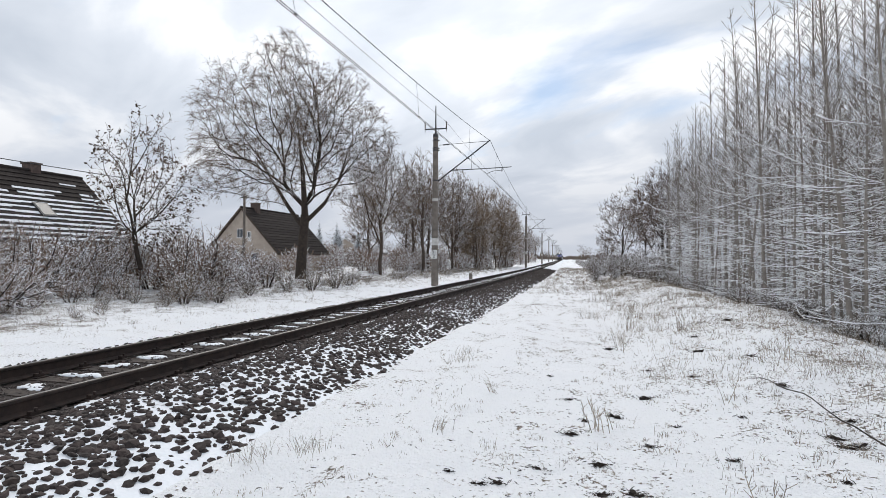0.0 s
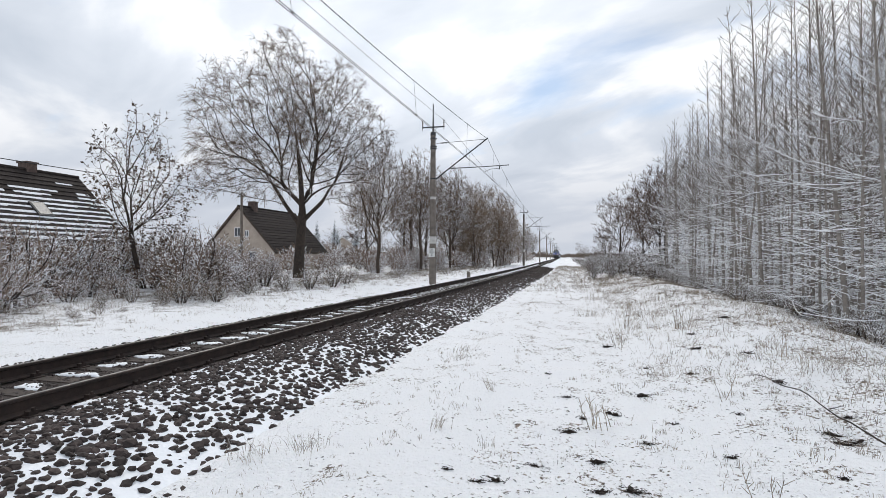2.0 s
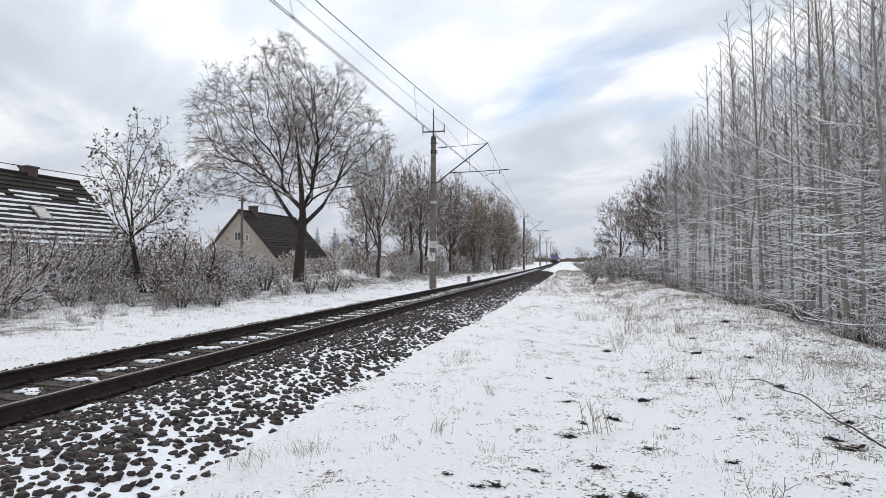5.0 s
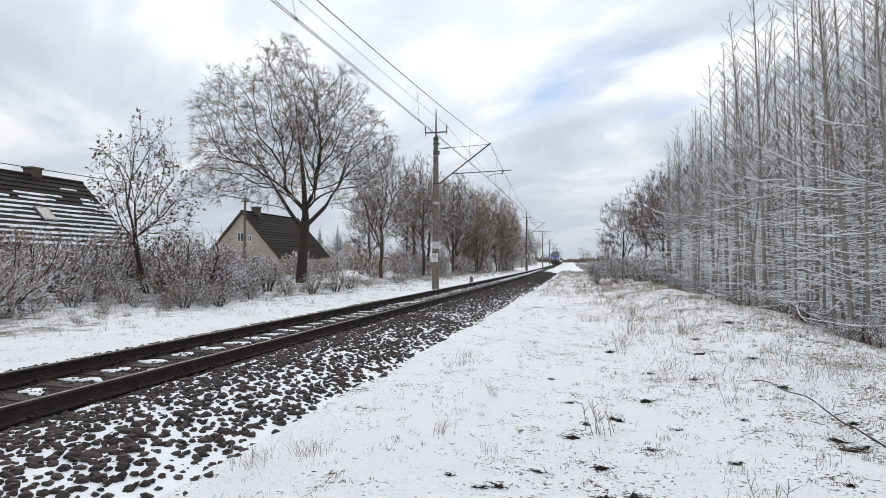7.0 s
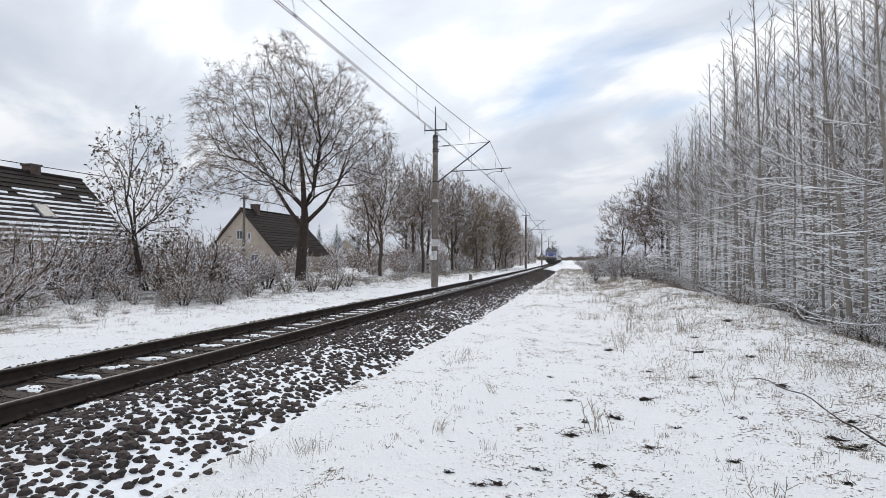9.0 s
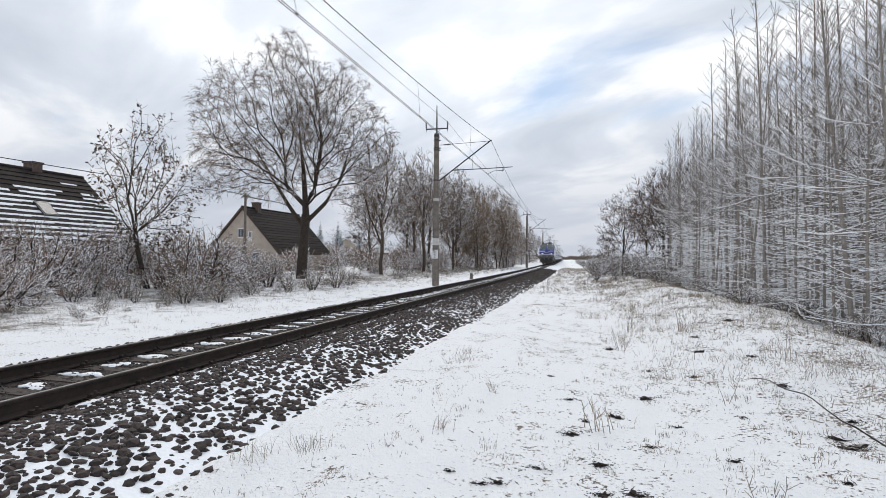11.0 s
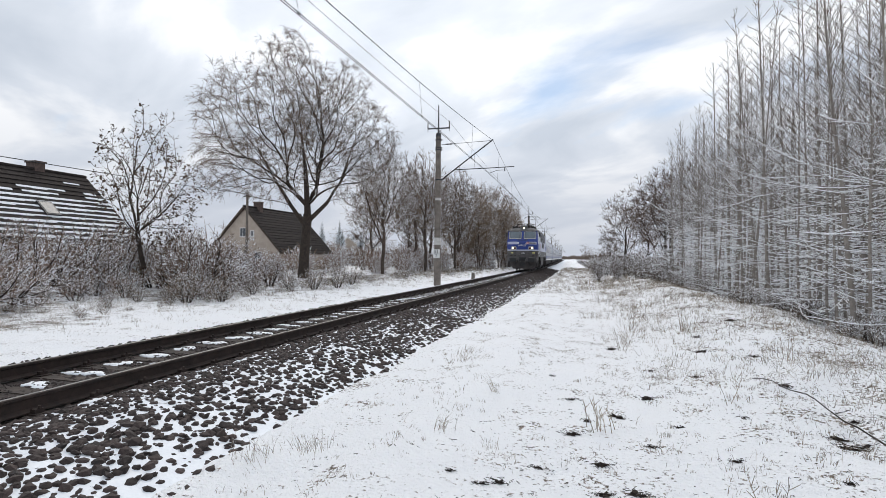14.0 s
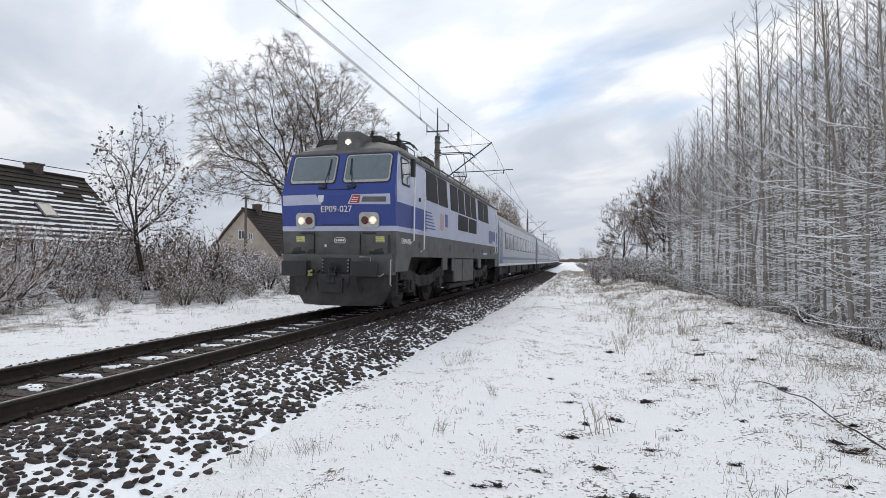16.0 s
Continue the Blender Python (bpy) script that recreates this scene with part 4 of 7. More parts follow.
def plant_trees(r):
    broad_tree().matrix_basis = on_ground(-19.8, 34.7, radians(28))
    slender_tree().matrix_basis = on_ground(-19.7, 20.2, radians(40))
    row = "row of trees along the line"
    a = Stand(row_tree(21, "roadside tree with brown drooping twigs and light frost", 12.6, 7.2, TWIG_ROW, row, 760, 0.22, 0.2))
    b = Stand(row_tree(22, "bare tree with a rounded crown of fine brown twigs", 13.6, 6.6, TWIG_ROW, row, 760, 0.2, 0.0, droop=0.06))
    a.put(on_ground(-18.3, 46.5, 1.0))
    b.put(on_ground(-17.6, 57.4, 0.0))
    for x, y, turn, size, src in ((-16.2, 65.5, 2.0, 0.92, a), (-20.6, 63.0, 4.0, 0.95, b), (-17.8, 74.0, 1.2, 1.05, b), (-23.5, 56.0, 5.0, 0.8, b), (-24.5, 72.0, 3.3, 1.0, a), (-20.4, 69.0, 2.9, 1.0, b)):
        src.put(on_ground(x, y, turn, size))
    c = Stand(row_tree(23, "dense tree with russet fine twigs", 12.8, 5.4, TWIG_BROWN, "russet trees", 520, 0.06, 0.0, 0.013, BARK, 0.12, stems=3, power=0.40, twigs=8, length=0.9))
    for x, y, turn, size in ((-13.6, 84.0, 0.0, 1.0), (-15.4, 80.0, 1.0, 1.0), (-13.2, 91.0, 2.2, 0.97), (-15.8, 90.0, 3.0, 1.06), (-13.4, 99.0, 4.4, 0.9), (-17.5, 86.0, 5.0, 1.02), (-14.8, 74.5, 0.5, 0.84), (-16.8, 77.0, 2.5, 0.98),
                             (-12.9, 87.5, 5.5, 0.86), (-19.6, 80.0, 3.7, 1.0), (-18.2, 92.0, 2.9, 1.0), (-12.8, 94.5, 3.3, 0.8)):
        c.put(on_ground(x, y, turn, size))
    for x, y, turn, size, src in ((-15, 128, 0.4, 0.6, b), (-16, 150, 2.4, 0.8, b), (-18, 175, 1.4, 0.75, a), (-19, 210, 3.4, 0.8, b)):
        src.put(on_ground(x, y, turn, size))
    f = Stand(row_tree(61, "bare dark spreading tree at the end of the thicket", 10.4, 7.2, TWIG, "trees at the end of the thicket", 430, 0.16, 0.35, 0.015, BARK_DARK, droop=0.1))
    for x, y, s in ((4.6, 74.0, 1.0), (7.0, 70.0, 0.95), (7.9, 58.0, 1.1), (6.4, 50.0, 0.9), (3.6, 98.0, 0.6), (9.4, 52.0, 1.1)):
        f.put(on_ground(x, y, r.uniform(0, 6), s))
    sp = Stand(spruce(71, 7.5))
    for x, y, s in ((-42.0, 79.5, 1.0), (-40.5, 84.0, 0.85), (-38.0, 86.0, 0.95), (-44.0, 90.0, 1.1)):
        sp.put(on_ground(x, y, 1.0, s))
    far = Stand(row_tree(81, "small bare tree in the haze at the end of the line", 11.0, 7.5, TWIG, "distant trees", 84, 0.15, 0.0, 0.035, twigs=3, length=1.2))
    far.put(on_ground(-2.0, 340.0))
    for k in range(46):
        far.put(on_ground(r.uniform(-75, -24) + (k % 2) * 4, r.uniform(92, 165), r.uniform(0, 6), r.uniform(0.42, 0.8)))
    for k in range(40):
        y = r.uniform(250, 520)
        far.put(on_ground(r.uniform(0, 60) - (y - 250) * 0.04 + (0 if k % 3 else -75), y, r.uniform(0, 6), r.uniform(0.6, 1.1)))


def plant_gardens(r):
    """The overgrown gardens on the far side of the track: kinds of bush 2 m high."""
    g = "garden thicket"
    kinds = [Stand(shrub(31, "snow-laden bare shrub with dense grey twigs", 2.0, 2.9, 560, TWIG_DARK, 0.5, group=g)),
             Stand(shrub(32, "dark leafy shrub lightly dusted with snow", 2.0, 2.2, 560, TWIG_DARK, 0.9, LEAF_GREY, group=g)),
             Stand(shrub(33, "brown bush with many fine upright twigs", 2.0, 1.7, 560, TWIG_BUSH, 0.3, LEAF_GREY, group=g, upright=0.5)),
             Stand(shrub(34, "tan bush of thin dry stalks", 2.0, 2.6, 420, TWIG_DRY, 0.25, LEAF, group=g, upright=0.4, stems=10))]
    back = Stand(shrub(35, "snowy hedge shrub with pale grey twigs", 2.0, 2.8, 150, TWIG_DARK, 0.4, group="hedge behind the gardens", twigs=4, length=0.5, twig_r=0.018))
    low = Stand(shrub(36, "low tangle of dry stalks dusted with snow", 0.75, 1.6, 110, TWIG_DRY, 0.2, LEAF, group="low growth along the hedge", twigs=2.4, length=0.16, upright=0.3))
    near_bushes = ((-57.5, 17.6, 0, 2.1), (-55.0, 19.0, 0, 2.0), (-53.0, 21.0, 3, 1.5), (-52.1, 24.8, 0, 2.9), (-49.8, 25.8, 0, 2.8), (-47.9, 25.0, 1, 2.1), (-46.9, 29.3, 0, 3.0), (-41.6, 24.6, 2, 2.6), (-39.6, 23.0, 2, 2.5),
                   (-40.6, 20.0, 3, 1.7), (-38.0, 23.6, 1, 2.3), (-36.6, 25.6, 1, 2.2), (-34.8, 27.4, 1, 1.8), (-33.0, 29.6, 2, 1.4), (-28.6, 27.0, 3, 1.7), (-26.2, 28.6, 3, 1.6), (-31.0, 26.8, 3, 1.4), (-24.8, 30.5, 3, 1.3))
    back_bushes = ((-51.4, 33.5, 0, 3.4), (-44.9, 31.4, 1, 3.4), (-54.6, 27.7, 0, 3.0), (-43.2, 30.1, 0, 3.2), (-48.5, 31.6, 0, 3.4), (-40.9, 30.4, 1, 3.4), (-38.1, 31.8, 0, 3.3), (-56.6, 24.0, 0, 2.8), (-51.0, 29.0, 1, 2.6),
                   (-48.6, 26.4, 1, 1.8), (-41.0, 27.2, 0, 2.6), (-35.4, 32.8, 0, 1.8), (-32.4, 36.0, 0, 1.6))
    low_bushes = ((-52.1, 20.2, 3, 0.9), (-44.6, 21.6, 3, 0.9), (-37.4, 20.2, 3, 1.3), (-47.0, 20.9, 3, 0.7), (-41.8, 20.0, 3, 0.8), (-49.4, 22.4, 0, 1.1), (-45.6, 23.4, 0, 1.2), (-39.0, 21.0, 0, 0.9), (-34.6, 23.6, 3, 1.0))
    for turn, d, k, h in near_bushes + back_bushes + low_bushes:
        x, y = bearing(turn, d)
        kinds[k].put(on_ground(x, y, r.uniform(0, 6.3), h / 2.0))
    for k in range(66):
        y = r.uniform(10.0, 38)
        low.put(on_ground(-11.6 - 0.05 * y - 3.0 * r.random() ** 0.9, y, r.uniform(0, 6.3), r.uniform(0.3, 0.95)))
    # snowy growth under the row of trees and beyond
    under = ((-22.5, 34.0, 1.0), (-27.5, 37.0, 1.2), (-24.0, 41.0, 1.3), (-21.0, 42.0, 1.0), (-19.5, 48.0, 1.0), (-18.2, 52.0, 0.8), (-21.5, 53.0, 1.3), (-19.6, 56.0, 1.1), (-19.0, 60.0, 1.2), (-16.5, 62.0, 0.8), (-17.5, 64.5, 1.0),
             (-22.5, 66.0, 1.5), (-18.6, 68.0, 1.3), (-16.0, 71.0, 1.2), (-16.6, 75.0, 1.1), (-14.6, 78.0, 1.2), (-15.2, 83.0, 1.2), (-13.6, 88.0, 1.2), (-13.2, 92.0, 1.2), (-14.0, 95.0, 1.1), (-14.5, 105.0, 1.2), (-15.5, 118.0, 1.3),
             (-16.5, 135.0, 1.4), (-18.0, 155.0, 1.4), (-19.0, 180.0, 1.6), (-20.0, 205.0, 1.7))
    for x, y, s in under:
        back.put(on_ground(x, y, r.uniform(0, 6.3), s))
    for k in range(30):
        back.put(on_ground(r.uniform(-40, -20), r.uniform(56, 100), r.uniform(0, 6.3), r.uniform(1.1, 1.8)))
    for k in range(40):
        y = r.uniform(36, 90)
        low.put(on_ground(-11.0 - 0.02 * y - 6.5 * r.random() ** 1.2, y, r.uniform(0, 6), r.uniform(0.8, 2.0)))


def plant_thicket(r):
    """Young aspens in a close stand on the near side, with brush at their feet."""
    stock = [Stand(aspen(40 + k, h, w)) for k, (h, w) in enumerate(((10.6, 0.054), (10.2, 0.040), (10.8, 0.046), (9.8, 0.034), (10.4, 0.05), (10.0, 0.040)))]
    spots = [(5.75, 15.9), (5.7, 13.9), (6.9, 13.4)]
    tries = 0
    while len(spots) < 180 and tries < 20000:
        tries += 1
        y = 11.5 + 28 * r.random()
        x = 5.3 - 0.055 * (y - 13) + 8.5 * r.random() ** 1.3
        if x > 0.52 * y + 1.0 or y < 12.2 or x < 0.134 * y:
            continue
        if all((x - a) ** 2 + (y - b) ** 2 > 0.36 ** 2 for a, b in spots):
            spots.append((x, y))
    for k, (x, y) in enumerate(spots):
        size = (1.04 - 0.17 * r.random() ** 1.6) * (1 - 0.08 * smooth(14, 38, y))
        m = on_ground(x, y, r.uniform(0, 6.3), size if k > 2 else 1.0) @ Matrix.Rotation(radians(r.uniform(-3, 3)), 4, "X")
        stock[0 if k < 3 or r.random() < 0.03 else 1 + k % 5].put(m)
    e = "brush at the thicket's edge"
    brush = Stand(shrub(51, "low bare brush with snow on its twigs", 1.5, 2.0, 260, TWIG_FROST, group=e, length=0.2))
    dry = Stand(shrub(52, "dry brown bush with thin upright stems", 2.0, 1.7, 330, TWIG, 0.2, LEAF, group=e, upright=0.5, length=0.35))
    low = Stand(shrub(53, "low tangle of bare twigs with snow on them", 1.0, 1.5, 120, TWIG_FROST, group=e, twig_r=0.0065, twigs=2.5, length=0.22))
    for x, y, s in ((0.7, 40.0, 0.75), (2.2, 44.0, 0.9), (1.9, 38.0, 0.7), (1.4, 50.0, 0.9), (3.0, 47.0, 1.1)):
        dry.put(on_ground(x, y, r.uniform(0, 6.3), s))
    near_brush = ((6.4, 12.2, 0.7), (5.2, 15.2, 0.65), (5.2, 17.4, 0.6), (4.9, 20.0, 0.65), (4.6, 24.0, 0.75), (4.2, 28.0, 0.85), (3.8, 32.0, 1.1), (3.2, 36.5, 1.3), (2.6, 40.0, 1.4), (1.6, 48.0, 1.5), (2.8, 46.0, 1.7), (1.2, 53.0, 1.5),
                  (2.6, 55.0, 1.9), (0.9, 59.0, 1.5), (2.2, 63.0, 1.9), (0.6, 68.0, 1.6), (4.4, 44.0, 1.8), (5.6, 48.0, 2.0), (4.6, 56.0, 2.1), (3.6, 66.0, 2.1), (5.4, 62.0, 2.2))
    far_brush = ((2.0, 74.0, 2.0), (0.3, 80.0, 1.6), (1.6, 88.0, 1.8), (-0.4, 98.0, 1.6), (0.8, 108.0, 1.7), (-1.2, 122.0, 1.5), (-1.8, 140.0, 1.5), (-2.6, 160.0, 1.5), (7.2, 13.4, 0.8), (7.8, 15.0, 0.9), (6.2, 14.0, 0.8), (5.4, 12.9, 0.5))
    for x, y, s in near_brush + far_brush:
        brush.put(on_ground(x, y, r.uniform(0, 6.3), s))
    for k in range(46):
        y = 9.5 + 26 * r.random() ** 1.2
        low.put(on_ground(5.7 - 0.055 * (y - 13) + r.uniform(-0.9, 1.2), y, r.uniform(0, 6), r.uniform(0.4, 0.9)))
    for k in range(24):
        y = r.uniform(33, 56)
        low.put(on_ground(r.uniform(0.07, 0.22) * y, y, r.uniform(0, 6), r.uniform(1.6, 2.5)))


def plant_all():
    r = random.Random(5)
    plant_trees(r)
    plant_gardens(r)
    plant_thicket(r)


def distant_wood():
    r = random.Random(19)
    s = Shape()
    for k in range(5200):
        a = radians(r.uniform(-62, 40))
        d = r.uniform(620, 760)
        x, y = math.sin(a) * d, math.cos(a) * d
        h = (6 + 5 * noise.noise((a * 14, 0.3, 0)) + 3 * noise.noise((a * 60, 2, 0))) * r.uniform(0.5, 1.1)
        w = r.uniform(0.5, 1.6)
        s.face([(x - w, y, -0.5), (x + w, y, -0.5), (x + w * 0.7, y, h * 0.6), (x + r.uniform(-0.4, 0.4), y, h), (x - w * 0.7, y, h * 0.55)])
    tagged(part("distant_wood", s, TWIG_PALE), "far grey-brown line of bare trees on the horizon", "wood", kind="stuff")


# ---- houses ----
TILE = material("dark_roof_tiles", (0.042, 0.034, 0.032), (0.021, 0.017, 0.016), 5, 0.85, bump=0.01, random=0.2, spec=0.15)
PLASTER = material("weathered_cream_plaster", (0.50, 0.43, 0.36), (0.38, 0.32, 0.27), 1.6, 0.9, bump=0.004)
BRICK = material("chimney_brick", (0.14, 0.10, 0.085), (0.07, 0.05, 0.045), 6, 0.9, bump=0.006, snow=0.1)
WOODDARK = material("dark_board", (0.09, 0.065, 0.05), (0.05, 0.036, 0.028), 4, 0.8)
PVC = material("white_frame", (0.78, 0.78, 0.77), (0.7, 0.7, 0.7), 4, 0.4)
PANE = material("window_pane", (0.10, 0.11, 0.125), (0.08, 0.088, 0.098), 3, 0.22, spec=0.35)


def gable_house(label, width, depth, eave, ridge, courses, snow_from, wall, windows, chimneys, skylights=(), group=""):
    """A house with its ridge along y; the origin is the middle of the front gable's foot. The roof's courses are stepped rows of tiles."""
    h = thing("house", label, "house", group)
    s = Shape()
    w = width / 2
    s.loft([[(-w, y, -0.5), (w, y, -0.5), (w, y, eave), (0, y, ridge - 0.12), (-w, y, eave)] for y in (0, depth)])
    part("wall", s, wall, h)
    over, endover = 0.35, 0.3
    run, rise = w + over, (ridge - eave) * (w + over) / w
    slope = math.hypot(run, rise)
    ang = math.atan2(rise, run)
    for side in (-1, 1):
        roof = part("roof", Shape_plate(side, run, rise, ridge, depth, endover), WOODDARK, h, "dark roof slope with rows of tiles")
        me, sn = Shape(), Shape()
        st = slope / courses
        for k in range(courses):
            a0, a1 = st * k, st * (k + 1) + 0.04

            def at(d, lift, y):
                return Vector((side * (d * math.cos(ang) + lift * math.sin(ang)), y, ridge - d * math.sin(ang) + lift * math.cos(ang)))
            y0, y1 = -endover, depth + endover
            row = Shape()
            row.loft([[at(a0, 0.02, y), at(a1, 0.05, y), at(a1, 0.085, y), at(a0, 0.035, y)] for y in (y0, y1)])
            part("roof_course", row, TILE, roof)
            rr = random.Random(k * 7 + int(side))
            share = smooth(snow_from - 0.22, snow_from + 0.22, (k + 0.5) / courses)
            y = y0
            while y < y1:
                ln = rr.uniform(0.25, 1.1)
                if rr.random() < share * 1.15:
                    hh = st * rr.uniform(0.30, 0.54)
                    e = min(y + ln, y1)
                    sn.loft([[at(a0 + 0.05, 0.035, q), at(a0 + 0.05 + hh, 0.06, q), at(a0 + 0.05 + hh, 0.085, q), at(a0 + 0.06, 0.075, q)] for q in (y, e)])
                y += ln
        if sn.f:
            tagged(part("roof_snow", sn, SNOW, roof, "bands of snow on the tile rows"), kind="stuff")
    s = Shape()
    s.tube([(0, -endover, ridge + 0.05), (0, depth + endover, ridge + 0.05)], 0.11, 8)
    part("ridge_tiles", s, TILE, h)
    for e, y in ((-1, -endover), (1, depth + endover)):
        for side in (-1, 1):
            s = Shape()
            s.loft([[(0, y - 0.02, ridge - 0.16), (0, y + 0.02, ridge - 0.16), (0, y + 0.02, ridge + 0.06), (0, y - 0.02, ridge + 0.06)],
                    [(side * run, y - 0.02, ridge - rise - 0.16), (side * run, y + 0.02, ridge - rise - 0.16), (side * run, y + 0.02, ridge - rise + 0.06), (side * run, y - 0.02, ridge - rise + 0.06)]])
            part("barge_board", s, WOODDARK if snow_from > 0.6 else PVC, h)
    for x, y, z, ww, hh, face in windows:
        fr, pn = Shape(), Shape()
        if face == "front":
            fr.box(x - ww / 2, x + ww / 2, -0.05, 0.02, z, z + hh)
            pn.box(x - ww / 2 + 0.07, x - 0.03, -0.062, -0.045, z + 0.07, z + hh - 0.07)
            pn.box(x + 0.03, x + ww / 2 - 0.07, -0.062, -0.045, z + 0.07, z + hh - 0.07)
        else:
            fr.box(w - 0.02, w + 0.05, y - ww / 2, y + ww / 2, z, z + hh)
            pn.box(w + 0.045, w + 0.062, y - ww / 2 + 0.07, y - 0.03, z + 0.07, z + hh - 0.07)
            pn.box(w + 0.045, w + 0.062, y + 0.03, y + ww / 2 - 0.07, z + 0.07, z + hh - 0.07)
        win = part("window", fr, PVC, h, "white-framed window")
        part("pane", pn, PANE, win)
    for x, y, ww, dd, top in chimneys:
        s = Shape()
        s.box(x - ww / 2, x + ww / 2, y - dd / 2, y + dd / 2, ridge - 1.0, top)
        s.box(x - ww / 2 - 0.06, x + ww / 2 + 0.06, y - dd / 2 - 0.06, y + dd / 2 + 0.06, top, top + 0.1)
        part("chimney", s, BRICK, h, "dark brick chimney")
    for d0, y, ww, hh in skylights:
        s, pn = Shape(), Shape()

        def at(d, lift, yy):
            return (d * math.cos(ang) + lift * math.sin(ang), yy, ridge - d * math.sin(ang) + lift * math.cos(ang))
        s.loft([[at(d0, 0.05, q), at(d0 + hh, 0.05, q), at(d0 + hh, 0.16, q), at(d0, 0.16, q)] for q in (y - ww / 2, y + ww / 2)])
        sk = part("skylight", s, STEEL, h, "roof window with a pale pane")
        pn.loft([[at(d0 + 0.08, 0.15, q), at(d0 + hh - 0.08, 0.15, q), at(d0 + hh - 0.08, 0.175, q), at(d0 + 0.08, 0.175, q)] for q in (y - ww / 2 + 0.08, y + ww / 2 - 0.08)])
        part("pane", pn, PANE, sk)
    return h


def Shape_plate(side, run, rise, ridge, depth, endover):
    s = Shape()
    s.loft([[(0, y, ridge - 0.16), (side * run, y, ridge - rise - 0.16), (side * run, y, ridge - rise + 0.01), (0, y, ridge + 0.01)] for y in (-endover, depth + endover)])
    return s


def build_houses():
    h = gable_house("house with a dark tiled roof half covered in bands of snow", 8.4, 13.0, 2.7, 6.6, 15, 0.33, PLASTER,
                    ((0, 0, 3.9, 1.0, 1.1, "front"),), ((-0.2, 10.2, 0.7, 0.6, 7.05),), ((3.1, 8.7, 0.85, 1.1),))
    h.matrix_basis = pose(-31.45, 14.2, 0)
    h = gable_house("old cream-plastered house with a steep dark roof", 8.2, 11.0, 2.4, 6.8, 16, 1.3, PLASTER,
                    ((-0.2, 0, 3.6, 0.75, 1.0, "front"), (0.9, 0, 3.6, 0.45, 0.7, "front"), (-1.6, 0, 0.9, 1.0, 1.2, "front"), (1.6, 0, 0.9, 1.0, 1.2, "front")), ((0.1, 2.2, 0.8, 0.6, 7.4),))
    h.matrix_basis = pose(-34.8, 49.0, 0)
    h = gable_house("low distant house with snow on its roof", 9.0, 12.0, 2.6, 5.4, 12, 0.0, PLASTER, (), ((0, 4, 0.7, 0.6, 6.0),))
    h.matrix_basis = pose(-46.0, 98.0, 0)
    h = gable_house("dark shed behind the young trees", 9.0, 14.0, 6.6, 8.3, 8, 0.9, WOODDARK, (), ())
    h.matrix_basis = pose(17.6, 32.0, -0.4)
    p = thing("utility_pole", "grey wooden utility pole beside the house", "pole")
    s = Shape()
    s.tube([(0, 0, -0.3), (0, 0, 6.65)], [0.13, 0.09], 10)
    part("pole", s, CONCRETE, p)
    s = Shape()
    s.box(-0.35, 0.35, -0.03, 0.03, 6.3, 6.38)
    insulator(s, (0.25, 0, 6.38), (0.25, 0, 6.55), 0.04, 2)
    part("bracket", s, STEEL, p)
    p.matrix_basis = pose(-25.95, 36.8, 0)
    s = Shape()
    pts = []
    for k in range(25):
        t = k / 24
        pts.append((-25.7 - 2.6 * t, 36.8 - 36 * t, 6.5 + 0.25 * t - 0.9 * 4 * t * (1 - t) * 0.35))
    s.tube(pts, 0.022, 6)
    tagged(part("power_cable", s, BLACK), "black power cable strung from the utility pole", "cable")
    # low concrete marker beside the rail
    s = Shape()
    s.hull([(-0.14, -0.1), (0.14, -0.1), (0.14, 0.1), (-0.14, 0.1)], -0.2, 0.45, top=[(-0.11, -0.08), (0.11, -0.08), (0.11, 0.08), (-0.11, 0.08)])
    mk = tagged(part("marker_stone", s, CONCRETE, bevel=0.02), "low grey concrete marker beside the rail", "marker stone")
    p_, a_ = track(41.0, -2.6)
    mk.matrix_basis = Matrix.Translation((p_.x, p_.y, 0.05))



# ---- grass, clods and fallen twigs ----
STRAW = material("dry_straw", (0.36, 0.30, 0.23), (0.18, 0.145, 0.11), 3, 0.85, random=0.4, snow=0.1, objspace=False)
EARTH = material("wet_dark_earth", (0.045, 0.031, 0.023), (0.016, 0.011, 0.009), 18, 0.9, bump=0.02)


